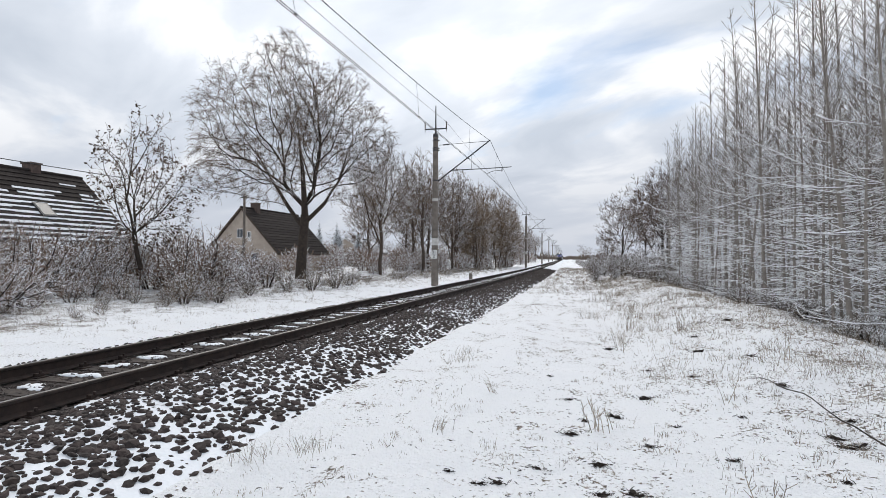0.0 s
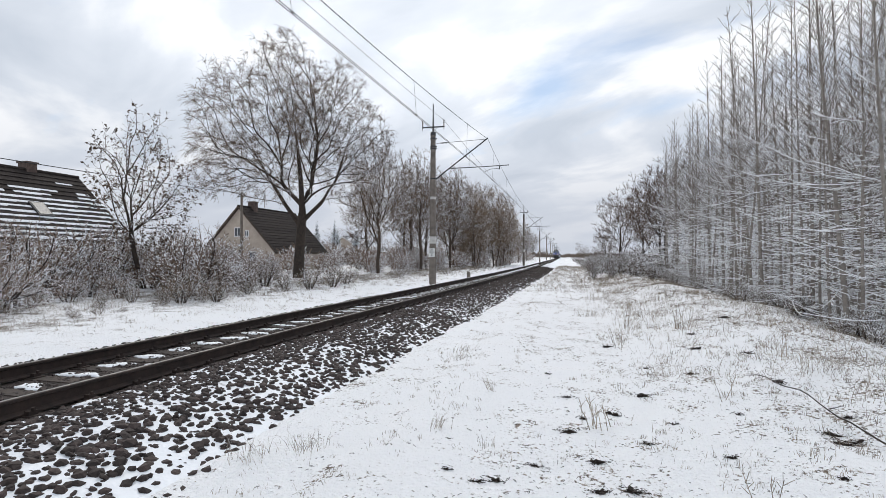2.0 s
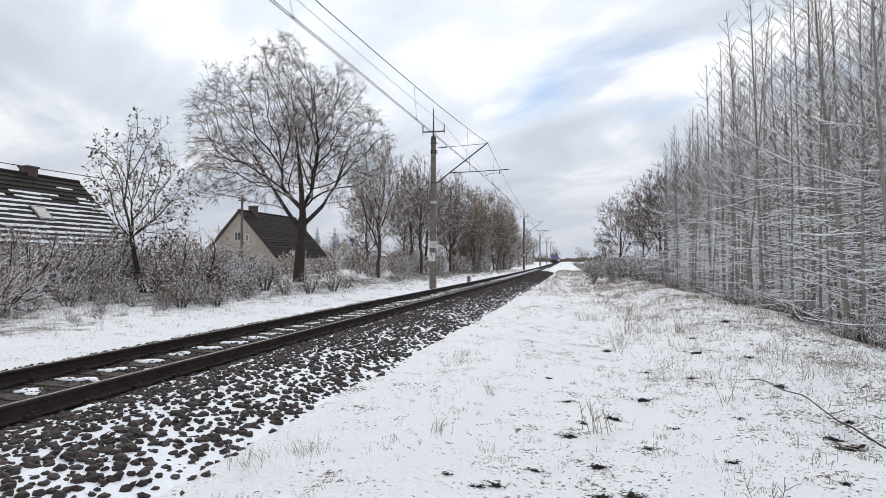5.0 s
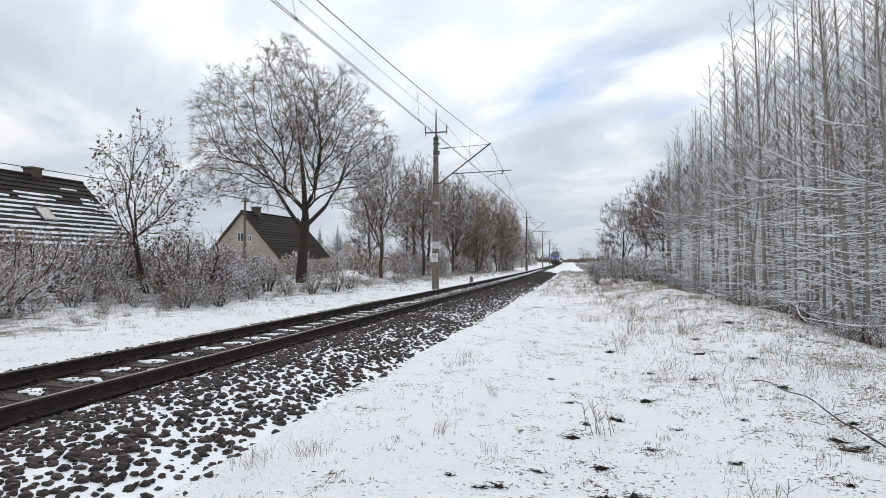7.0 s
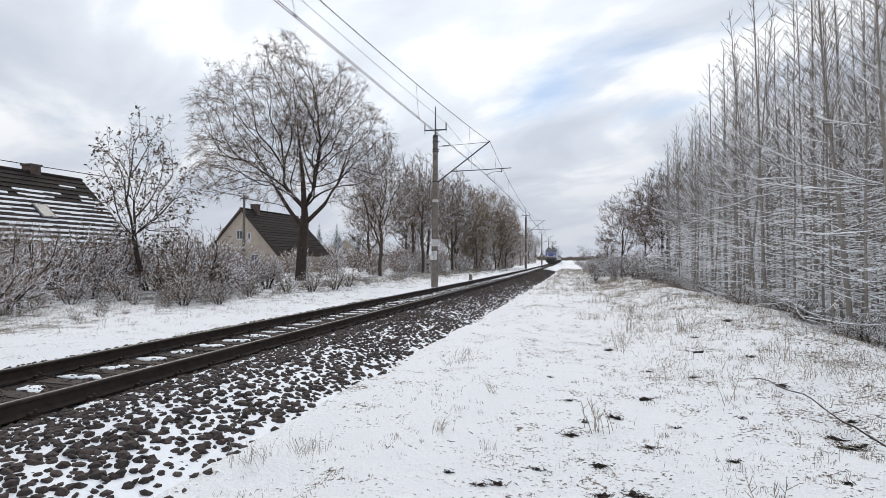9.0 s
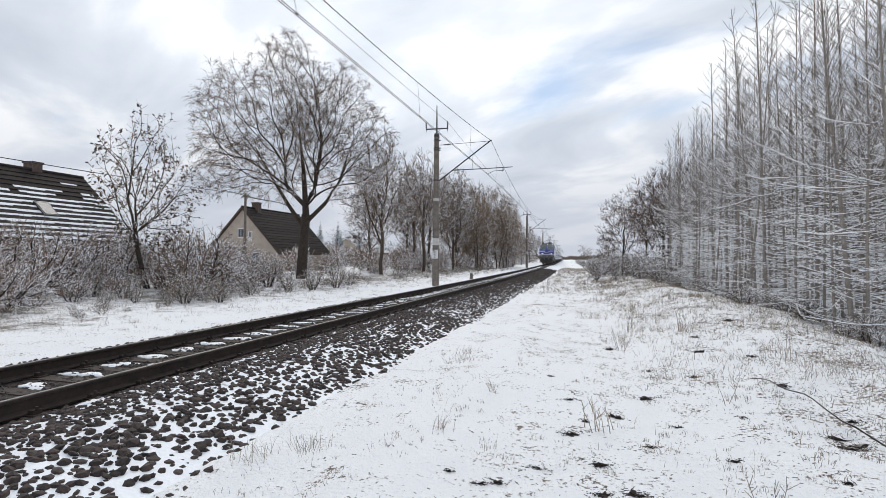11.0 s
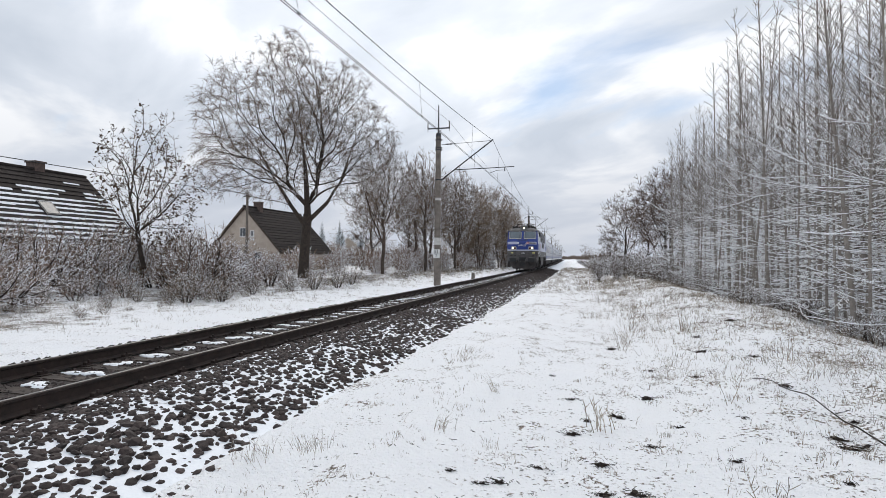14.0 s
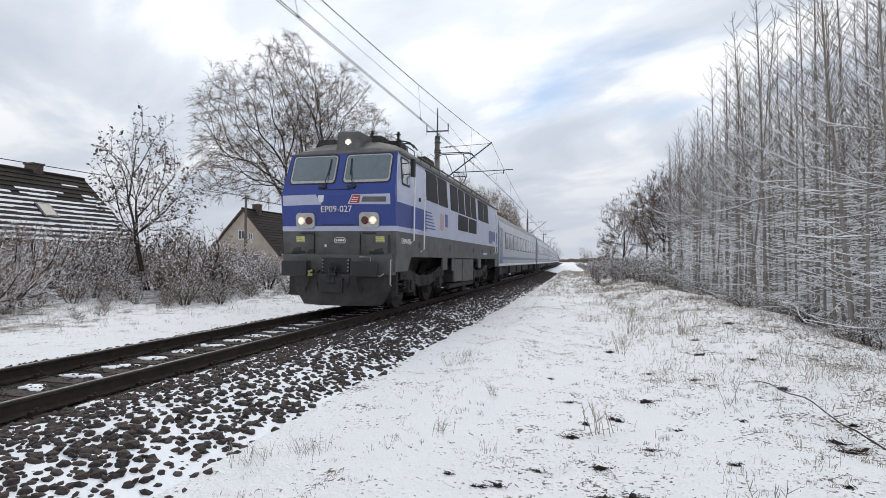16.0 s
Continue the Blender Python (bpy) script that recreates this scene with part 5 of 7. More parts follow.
def build_grass():
    r = random.Random(77)
    verts, faces = [], []

    def blade(x, y, z, h, lean, az, w):
        dx, dy = math.cos(az) * lean * h, math.sin(az) * lean * h
        sx, sy = -math.sin(az) * w, math.cos(az) * w
        if r.random() < 0.5:
            sx, sy = w, 0
        a = len(verts)
        verts.extend(((x - sx, y - sy, z - 0.02), (x + sx, y + sy, z - 0.02), (x + sx * 0.7 + dx * 0.45, y + sy * 0.7 + dy * 0.45, z + h * 0.62),
                      (x - sx * 0.7 + dx * 0.45, y - sy * 0.7 + dy * 0.45, z + h * 0.62), (x + dx, y + dy, z + h)))
        faces.extend(((a, a + 1, a + 2, a + 3), (a + 3, a + 2, a + 4)))

    def tuft(x, y, n, h, spread):
        z = ground_z(x, y)
        az = r.uniform(0, 6.3)
        for _ in range(n):
            blade(x + r.gauss(0, spread), y + r.gauss(0, spread), z, h * r.uniform(0.35, 1.0), r.uniform(0.25, 1.5), az + r.gauss(0, 0.9), r.uniform(0.0009, 0.0018) * (1 + math.hypot(x, y) * 0.07))

    for _ in range(9500):
        y = 2.6 + 30 * r.random() ** 1.7
        x = r.uniform(-2.6, min(6.8, 1.5 + 0.42 * y + 1.0))
        u = x - track_x(y)
        if u < 3.1:
            continue
        rough = 0.10 + 0.45 * smooth(6.0, 8.6, u) + 0.55 * noise.noise((0.9 * x, 0.9 * y, 3))
        if r.random() < rough:
            if r.random() < 0.7:
                tuft(x, y, r.randint(5, 13), r.uniform(0.025, 0.06), 0.018 + 0.02 * r.random())
            else:
                tuft(x, y, r.randint(3, 7), r.uniform(0.05, 0.11) + 0.10 * smooth(6.5, 9, u) * r.random(), 0.03 + 0.04 * r.random())
    # tan grass on the bank before the thicket
    for _ in range(2600):
        y = 8 + 34 * r.random() ** 1.2
        u = 6.6 + 3.6 * r.random()
        x = track_x(y) + u
        if noise.noise((0.5 * x, 0.35 * y, 13)) > -0.5 + 0.9 * r.random():
            tuft(x, y, r.randint(3, 7), r.uniform(0.08, 0.30), 0.09)
    for _ in range(2000):
        y = r.uniform(25, 90)
        x = track_x(y) + 3.1 + 6.0 * r.random()
        tuft(x, y, r.randint(3, 8), r.uniform(0.08, 0.30), 0.10)
    for _ in range(5600):
        y = r.uniform(8, 80)
        x = track_x(y) - r.uniform(3.6, 11.5)
        if r.random() < 0.3 + 0.6 * smooth(5, 8.5, track_x(y) - x):
            tuft(x, y, r.randint(4, 9), r.uniform(0.06, 0.2), 0.08)
    for x, y, n, h, sp in ((-1.35, 5.0, 26, 0.16, 0.05), (-1.9, 8.6, 60, 0.16, 0.16), (-2.0, 9.4, 50, 0.15, 0.14), (-2.35, 4.3, 50, 0.15, 0.1), (-2.7, 4.0, 60, 0.17, 0.10), (-1.1, 6.6, 16, 0.24, 0.03),
                           (0.2, 16, 60, 0.3, 0.25), (0.45, 22, 60, 0.4, 0.3), (0.0, 30, 90, 0.5, 0.4), (-0.3, 36, 90, 0.5, 0.5), (3.4, 12.5, 60, 0.3, 0.25), (2.7, 12.8, 40, 0.3, 0.2),
                           (3.9, 9.2, 60, 0.2, 0.25), (3.4, 7.0, 60, 0.18, 0.3), (3.9, 7.6, 60, 0.2, 0.3), (1.2, 13.0, 30, 0.35, 0.1), (1.9, 12.0, 30, 0.35, 0.12), (0.7, 11.0, 26, 0.3, 0.1)):
        tuft(x, y, n, h, sp)
    me = bpy.data.meshes.new("dry_grass")
    me.from_pydata(verts, [], faces)
    me.materials.append(STRAW)
    tagged(new("dry_grass", me), "thin dead grass blades standing out of the snow", "grass", kind="stuff")


def build_clods():
    r = random.Random(9)
    clods = ((-0.19, 6.75, 0.10), (0.30, 6.14, 0.14), (-0.15, 5.36, 0.12), (0.11, 4.68, 0.13), (-0.65, 4.04, 0.10), (-1.04, 4.09, 0.05), (-0.77, 3.97, 0.06), (3.06, 13.31, 0.2), (1.82, 9.8, 0.16), (0.41, 10.44, 0.14),
             (0.70, 7.0, 0.15), (2.30, 5.98, 0.15), (2.45, 5.8, 0.16), (2.29, 5.68, 0.13), (-0.40, 4.45, 0.07), (0.12, 4.09, 0.10), (0.34, 4.15, 0.11), (2.35, 7.6, 0.12), (-0.02, 5.84, 0.06), (1.9, 4.71, 0.05), (0.88, 5.89, 0.05),
             (1.45, 8.2, 0.08), (0.9, 8.7, 0.07), (1.6, 6.4, 0.06), (2.6, 6.35, 0.10), (-0.5, 7.9, 0.05), (0.55, 5.2, 0.05), (1.2, 5.0, 0.06), (2.5, 9.4, 0.12), (2.0, 11.2, 0.14))
    litter = Shape()

    def leaf(c, size):
        f = Vector((r.gauss(0, 1), r.gauss(0, 1), r.gauss(0.12, 0.4))).normalized() * size
        e = Vector((r.gauss(0, 1), r.gauss(0, 1), r.gauss(0, 0.5))).normalized() * size * 0.42
        n = Vector((0, 0, 0.004))
        litter.loft([[c - f, c - f + n], [c + e, c + e + n], [c + f, c + f + n], [c - e, c - e + n]], False)

    for x, y, w in clods:
        bm = bmesh.new()
        bmesh.ops.create_icosphere(bm, subdivisions=3, radius=1.0)
        o = Vector((r.uniform(0, 50), r.uniform(0, 50), r.uniform(0, 50)))
        for v in bm.verts:
            k = 0.55 + 0.9 * noise.noise(v.co * 1.9 + o) + 0.7 * noise.noise(v.co * 5.0 + o)
            v.co = Vector((v.co.x * w * k * 0.6, v.co.y * w * 0.4 * k, v.co.z * w * 0.26 * k))
        s = Shape()
        s.v, s.f = [tuple(v.co) for v in bm.verts], [tuple(v.index for v in f.verts) for f in bm.faces]
        s.i = [0] * len(s.f)
        bm.free()
        ob = tagged(part("soil_clod", s, EARTH), "dark clod of earth and dead leaves in the snow", "clod", "clods in the snow")
        ob.matrix_basis = on_ground(x, y, r.uniform(-0.5, 0.5))
        for k in range(int(12 + w * 130)):
            q, d = r.uniform(0, 6.28), w * (0.3 + 0.9 * r.random())
            px, py = x + math.cos(q) * d, y + math.sin(q) * d * 0.6
            leaf(Vector((px, py, ground_z(px, py) + r.uniform(0.0, 0.2) * w)), r.uniform(0.012, 0.03))
    s = Shape()
    pts = []
    for k in range(15):
        t = k / 14
        x, y = 2.04 + (2.58 - 2.04) * t ** 0.8 + 0.03 * math.sin(7 * t), 7.78 + (5.45 - 7.78) * t
        pts.append((x, y, ground_z(x, y) + 0.05 + 0.10 * math.sin(3.1 * t) + 0.015 * math.sin(17 * t)))
    s.tube(pts, [0.005 + 0.006 * k / 14 for k in range(15)], 6)
    for k, dx, dy in ((3, 0.12, 0.05), (6, -0.1, -0.15), (9, 0.14, 0.02)):
        p = Vector(pts[k])
        s.tube([p, p + Vector((dx, dy, 0.04))], [0.006, 0.003], 4)
    tagged(part("fallen_branch", s, BARK_DARK), "thin dark fallen branch lying on the snow", "branch")
    for _ in range(9000):
        y = 3.2 + 12 * r.random() ** 1.5
        x = r.uniform(-2.4, 1.2 + 0.45 * y)
        u = x - track_x(y)
        if u > 3.4 and r.random() < 0.03 + 0.24 * smooth(5.5, 8.5, u) + 0.85 * noise.noise((1.4 * x, 1.4 * y, 21)):
            leaf(Vector((x, y, ground_z(x, y) + r.uniform(0.0, 0.012))), r.uniform(0.006, 0.022))
    tagged(part("leaf_litter", litter, EARTH), "scattered dark leaves and crumbs of earth in the snow", "litter", kind="stuff")
    # tall dry stalks
    for n, (x, y, h) in enumerate(((0.95, 13.2, 0.55), (1.05, 13.5, 0.7), (1.95, 12.2, 0.5), (2.1, 12.4, 0.45), (0.55, 10.2, 0.4), (1.15, 3.9, 0.35), (0.18, 5.6, 0.3), (2.9, 9.2, 0.45), (1.6, 7.0, 0.35), (0.05, 5.6, 0.32))):
        s = Shape()
        for _ in range(r.randint(2, 5)):
            ox, oy = r.uniform(-0.1, 0.1), r.uniform(-0.1, 0.1)
            p = Vector((ox, oy, -0.02))
            q = p + Vector((r.uniform(-0.12, 0.12), r.uniform(-0.1, 0.1), h * r.uniform(0.7, 1.1)))
            s.tube([p, p.lerp(q, 0.5) + Vector((0.01, 0, 0)), q], [0.004, 0.003, 0.002], 4)
            for k in range(3):
                c = p.lerp(q, r.uniform(0.5, 0.95))
                s.tube([c, c + Vector((r.uniform(-0.06, 0.06), r.uniform(-0.06, 0.06), 0.06))], [0.003, 0.002], 3)
        ob = tagged(part("dry_stalk", s, STRAW), "tall dry weed stalk standing in the snow", "weed", "dry stalks")
        ob.matrix_basis = on_ground(x, y)


build_track()
build_line()
build_houses()
plant_all()
build_grass()
build_clods()
distant_wood()


# ---- train ----
BLUE = material("deep_blue_paint", (0.016, 0.046, 0.275), (0.012, 0.034, 0.21), 1.6, 0.32, coat=0.3)
LILAC = material("pale_grey_lilac_paint", (0.50, 0.52, 0.66), (0.43, 0.45, 0.57), 1.3, 0.38, coat=0.2)
SKIRT = material("dusty_grey_paint", (0.128, 0.121, 0.121), (0.068, 0.063, 0.062), 2.6, 0.6)
UNDER = material("brake_dust_steel", (0.055, 0.046, 0.042), (0.022, 0.019, 0.018), 5, 0.85, bump=0.01)
PLOUGH = material("dusty_plough_paint", (0.062, 0.052, 0.05), (0.028, 0.023, 0.022), 2.4, 0.75)
ROOFGREY = material("sooty_roof_grey", (0.155, 0.15, 0.145), (0.09, 0.087, 0.085), 2.5, 0.75, snow=0.0)
GLASS = material("dark_cab_glass", (0.10, 0.135, 0.16), (0.06, 0.085, 0.105), 0.9, 0.04, spec=1.0, coat=1.0)
COACHGLASS = material("dark_coach_glass", (0.022, 0.024, 0.028), (0.014, 0.015, 0.018), 1.5, 0.08, spec=0.3)
RUBBER = material("black_rubber", (0.018, 0.018, 0.019), (0.012, 0.012, 0.012), 8, 0.6)
CHROME = material("brushed_frame_metal", (0.52, 0.51, 0.49), (0.36, 0.35, 0.34), 10, 0.35, 0.5)
WHITEPAINT = material("white_paint", (0.80, 0.80, 0.80), (0.68, 0.68, 0.68), 5, 0.45)
RED = material("red_paint", (0.42, 0.045, 0.03), (0.35, 0.035, 0.025), 5, 0.4)
REDLENS = material("dark_red_lens", (0.12, 0.025, 0.02), (0.08, 0.02, 0.015), 8, 0.15)
YELLOW = material("yellow_plate", (0.68, 0.64, 0.26), (0.55, 0.50, 0.18), 9, 0.5)
LAMP = glowing("lit_headlamp", (1.0, 0.80, 0.58), 0.4)
BULB = glowing("lit_bulb", (1.0, 0.92, 0.80), 14.0)
LOUVRE = material("dark_grille", (0.03, 0.029, 0.03), (0.018, 0.017, 0.018), 4, 0.55, spec=0.15)
COACHGREY = material("silver_coach_paint", (0.35, 0.37, 0.42), (0.26, 0.28, 0.32), 0.7, 0.33, coat=0.3)
COACHBLUE = material("coach_blue_paint", (0.05, 0.085, 0.27), (0.04, 0.07, 0.22), 1.5, 0.35, coat=0.3)
COACHROOF = material("coach_roof_grey", (0.36, 0.37, 0.40), (0.25, 0.26, 0.285), 1.2, 0.5)



def half(z):
    """Half the locomotive body's width at a height."""
    if z <= 2.95:
        return 1.48
    return 1.48 - 0.07 * (z - 2.95) / 0.95


def nose(z):
    """How far the front face stands back at a height."""
    if z < 2.85:
        return 0.10 * (2.85 - z) / 0.85
    return 0.36 * (z - 2.85) / 1.05


def face_panel(name, outline, mat, parent, off=0.012, depth=0.03, label="", bevel=0.0):
    """A flat piece on the front face, from its outline (x, z)."""
    s = Shape()
    out = [Vector((x, nose(z) - off, z)) for x, z in outline]
    back = [Vector((x, nose(z) + depth, z)) for x, z in outline]
    s.loft([back, out])
    s.f = [f[::-1] for f in s.f]
    return part(name, s, mat, parent, label, bevel=bevel)


def side_panel(name, y0, y1, z0, z1, mat, parent, off=0.012, side=1, label="", r=0.0):
    s = Shape()
    pts = rounded(y0, y1, z0, z1, r) if r else [(y0, z0), (y1, z0), (y1, z1), (y0, z1)]
    s.loft([[(side * (half(z) - 0.03), y, z) for y, z in pts], [(side * (half(z) + off), y, z) for y, z in pts]])
    if side < 0:
        s.f = [f[::-1] for f in s.f]
    return part(name, s, mat, parent, label)


def rounded(x0, x1, z0, z1, r, n=4, skew=0.0):
    pts = []
    for cx, cz, a in ((x1 - r, z0 + r, -90), (x1 - r, z1 - r, 0), (x0 + r, z1 - r, 90), (x0 + r, z0 + r, 180)):
        for k in range(n + 1):
            q = radians(a + 90 * k / n)
            z = cz + r * math.sin(q)
            pts.append((cx + r * math.cos(q) + skew * (z - z0), z))
    return pts


def loco_body(loco):
    zs = [1.38, 1.98, 2.10, 2.68, 2.85, 3.40, 3.90]
    ys = [None, 0.16, 2.60, 12.7, 15.1, 15.45]
    mats = [SKIRT, LILAC, BLUE]
    s = Shape()

    def y_at(y, z):
        return nose(z) if y is None else (max(y, nose(z) + 0.02))
    for side in (-1, 1):
        for i in range(len(ys) - 1):
            for j in range(len(zs) - 1):
                z0, z1 = zs[j], zs[j + 1]
                if j == 0:
                    s.k = 0
                elif j == 1:
                    s.k = 1
                elif i == 0:
                    s.k = 2
                elif i == 1:
                    s.k = 2 if j == 2 else 1
                elif i == 3:
                    s.k = 2 if j == 2 else 1
                else:
                    s.k = 1
                q = [(side * half(z0), y_at(ys[i], z0), z0), (side * half(z0), y_at(ys[i + 1], z0), z0),
                     (side * half(z1), y_at(ys[i + 1], z1), z1), (side * half(z1), y_at(ys[i], z1), z1)]
                s.face(q if side > 0 else q[::-1])
    for j in range(len(zs) - 1):
        z0, z1 = zs[j], zs[j + 1]
        s.k = (0, 1, 2, 2, 2, 2)[j]
        s.face([(-half(z0), nose(z0), z0), (half(z0), nose(z0), z0), (half(z1), nose(z1), z1), (-half(z1), nose(z1), z1)])
        s.face([(half(z0), 15.45, z0), (-half(z0), 15.45, z0), (-half(z1), 15.45, z1), (half(z1), 15.45, z1)])
    s.k = 0
    s.face([(-1.48, nose(1.38), 1.38), (-1.48, 15.45, 1.38), (1.48, 15.45, 1.38), (1.48, nose(1.38), 1.38)])
    s.face([(-half(3.9), nose(3.9), 3.9), (half(3.9), nose(3.9), 3.9), (half(3.9), 15.45, 3.9), (-half(3.9), 15.45, 3.9)])
    body = part("body", s, mats, loco, "body painted blue in front and pale lilac-grey along the side")
    # roof cap
    s = Shape()
    rings = []
    for y, w, h in ((0.355, 1.0, 0.0), (0.44, 1.0, 0.10), (0.86, 0.96, 0.34), (1.3, 0.98, 0.36), (14.3, 0.98, 0.36), (14.9, 0.96, 0.34), (15.44, 1.0, 0.0)):
        rings.append([(1.415 * w, y, 3.895), (1.415 * w, y, 3.92 + 0.10 * h), (1.20 * w, y, 3.92 + 0.72 * h), (0.75 * w, y, 3.92 + h),
                      (-0.75 * w, y, 3.92 + h), (-1.20 * w, y, 3.92 + 0.72 * h), (-1.415 * w, y, 3.92 + 0.10 * h), (-1.415 * w, y, 3.895)])
    s.loft(rings)
    part("roof", s, ROOFGREY, loco, "sooty grey roof")
    # skirts
    s = Shape()
    s.hull([(-1.46, 0.14), (1.46, 0.14), (1.46, 1.05), (-1.46, 1.05)], 1.02, 1.39, top=[(-1.48, 0.12), (1.48, 0.12), (1.48, 1.30), (-1.48, 1.30)])
    part("front_skirt", s, SKIRT, loco)
    for y0, y1, z0 in ((4.45, 5.05, 1.0), (5.7, 6.0, 0.95), (10.3, 10.9, 1.0), (14.6, 15.4, 1.02)):
        for side in (-1, 1):
            s = Shape()
            s.box(side * 1.455 - 0.02, side * 1.455 + 0.02, y0, y1, z0, 1.39)
            part("skirt_strut", s, SKIRT, loco)
    return body


def loco_front(loco):
    for x0, x1, sk in ((-1.30, -0.11, 0.06), (0.12, 1.30, 0.0)):
        fr = face_panel("windscreen", rounded(x0 - 0.03, x1 + 0.03, 3.12, 3.885, 0.10), RUBBER, loco, 0.008, label="windscreen with black seal and pale inner frame")
        face_panel("frame", rounded(x0, x1, 3.15, 3.855, 0.09), CHROME, fr, 0.014)
        face_panel("pane", rounded(x0 + 0.035, x1 - 0.035, 3.215, 3.83, 0.07), GLASS, fr, 0.020)
    for x, tilt in ((-0.34, 0.06), (0.42, -0.14)):
        s = Shape()

        def fp(x_, z_, o):
            return (x_, nose(z_) - o, z_)
        s.tube([fp(x, 3.06, 0.02), fp(x + tilt * 0.4, 3.2, 0.08), fp(x + tilt, 3.52, 0.05)], 0.010, 6)
        s.tube([fp(x + tilt * 0.9, 3.34, 0.045), fp(x + tilt * 1.1, 3.76, 0.045)], 0.014, 6)
        s.disc(fp(x, 3.06, 0.0), (0, -1, 0), 0.05, 0.05, 10)
        s.box(x - 0.16, x + 0.02, nose(3.04) - 0.05, nose(3.04), 3.01, 3.07)
        part("wiper", s, BLACK, loco)
    for side in (-1, 1):
        cx = side * 0.83
        unit = face_panel("headlight", rounded(cx - 0.25, cx + 0.25, 2.05, 2.42, 0.10), CHROME, loco, 0.05, label="pale-framed headlight with white and red lamps")
        face_panel("bezel", rounded(cx - 0.195, cx + 0.195, 2.09, 2.38, 0.08), CHROME, unit, 0.055)
        for k, mt, nm in ((1, LAMP, "white_lamp"), (-1, REDLENS, "red_lamp")):
            s = Shape()
            c = (cx + side * k * 0.10, nose(2.235) - 0.05, 2.235)
            s.tube([c, (c[0], c[1] - 0.02, c[2])], [0.10, 0.085], 16)
            part(nm, s, mt, unit)
        s = Shape()
        s.tube([(cx + side * 0.10, nose(2.235) - 0.071, 2.235), (cx + side * 0.10, nose(2.235) - 0.082, 2.235)], [0.045, 0.036], 14)
        part("bulb", s, BULB, unit)
    s = Shape()
    s.hull([(-0.24, 0.42), (0.40, 0.42), (0.44, 1.6), (-0.28, 1.6)], 3.96, 4.47, top=[(-0.21, 0.47), (0.37, 0.47), (0.40, 1.6), (-0.24, 1.6)])
    box = part("roof_lamp_box", s, ROOFGREY, loco, bevel=0.03)
    s = Shape()
    s.tube([(0.08, 0.52, 4.19), (0.08, 0.455, 4.19)], [0.15, 0.14], 8)
    ring = part("roof_headlight", s, CHROME, loco, "round roof headlight")
    s = Shape()
    s.tube([(0.08, 0.46, 4.19), (0.08, 0.44, 4.19)], [0.10, 0.085], 18)
    part("lens", s, LAMP, ring)
    s = Shape()
    s.tube([(0.08, 0.441, 4.19), (0.08, 0.43, 4.19)], [0.048, 0.04], 14)
    part("bulb", s, BULB, ring)
    # stripes, plates, figures
    face_panel("pale_stripe", [(-1.44, 2.60), (-0.40, 2.62), (-0.55, 2.86), (-1.44, 2.848)], LILAC, loco, 0.006, label="pale slanted stripe")
    st = face_panel("pale_stripe", [(0.28, 2.62), (1.36, 2.60), (1.36, 2.848), (0.40, 2.848)], LILAC, loco, 0.006, label="pale slanted stripe with a red mark")
    face_panel("red_mark", [(0.33, 2.64), (0.58, 2.64), (0.62, 2.83), (0.42, 2.83)], RED, st, 0.010)
    for k in range(3):
        face_panel("pale_bar", [(0.36 + 0.03 * k, 2.665 + 0.05 * k), (0.52 + 0.02 * k, 2.665 + 0.05 * k), (0.53 + 0.02 * k, 2.685 + 0.05 * k), (0.37 + 0.03 * k, 2.685 + 0.05 * k)], WHITEPAINT, st, 0.013)
    face_panel("grey_bar", [(0.64, 2.67), (1.26, 2.66), (1.26, 2.78), (0.68, 2.79)], ROOFGREY, st, 0.010)
    face_panel("emblem", [(-0.47, 2.70), (-0.41, 2.66), (-0.35, 2.70), (-0.33, 2.84), (-0.49, 2.84)], WHITEPAINT, loco, 0.010, label="small white emblem")
    f = part("running_number", text_mesh("EP09-027", 0.215, WHITEPAINT, 0.003), WHITEPAINT, loco, "white painted running number")
    f.matrix_basis = pose(-0.02, nose(2.5) - 0.012, 2.50, 96.7)
    face_panel("belt_line", [(-1.483, 1.985), (1.483, 1.985), (1.483, 2.10), (-1.483, 2.10)], LILAC, loco, 0.004, 0.02)
    for x, z in ((-1.0, 1.78), (1.08, 1.78)):
        pl = face_panel("yellow_plate", [(x - 0.11, z - 0.065), (x + 0.11, z - 0.065), (x + 0.11, z + 0.075), (x - 0.11, z + 0.075)], YELLOW, loco, 0.012)
        for k in range(3):
            face_panel("dark_bar", [(x - 0.09, z - 0.055 + 0.045 * k), (x + 0.08 - 0.03 * k, z - 0.055 + 0.045 * k), (x + 0.08 - 0.03 * k, z - 0.047 + 0.045 * k), (x - 0.09, z - 0.047 + 0.045 * k)], SKIRT, pl, 0.015)
    pl = face_panel("oval_plate", rounded(-0.10, 0.20, 1.69, 1.83, 0.068, 6), WHITEPAINT, loco, 0.012, label="oval builder's plate")
    face_panel("oval_field", rounded(-0.085, 0.185, 1.705, 1.815, 0.053, 6), SKIRT, pl, 0.016)
    for k in range(4):
        face_panel("pale_bar", [(-0.06 + 0.06 * k, 1.735), (-0.015 + 0.06 * k, 1.735), (-0.015 + 0.06 * k, 1.785), (-0.06 + 0.06 * k, 1.785)], WHITEPAINT, pl, 0.019)
    face_panel("small_mark", [(-0.36, 1.60), (-0.31, 1.60), (-0.31, 1.66), (-0.36, 1.66)], WHITEPAINT, loco, 0.012)
    for k in (-0.62, 0.58):
        s = Shape()
        s.box(k - 0.004, k + 0.004, 0.088, 0.13, 1.4, 1.94)
        part("panel_seam", s, BLACK, loco)
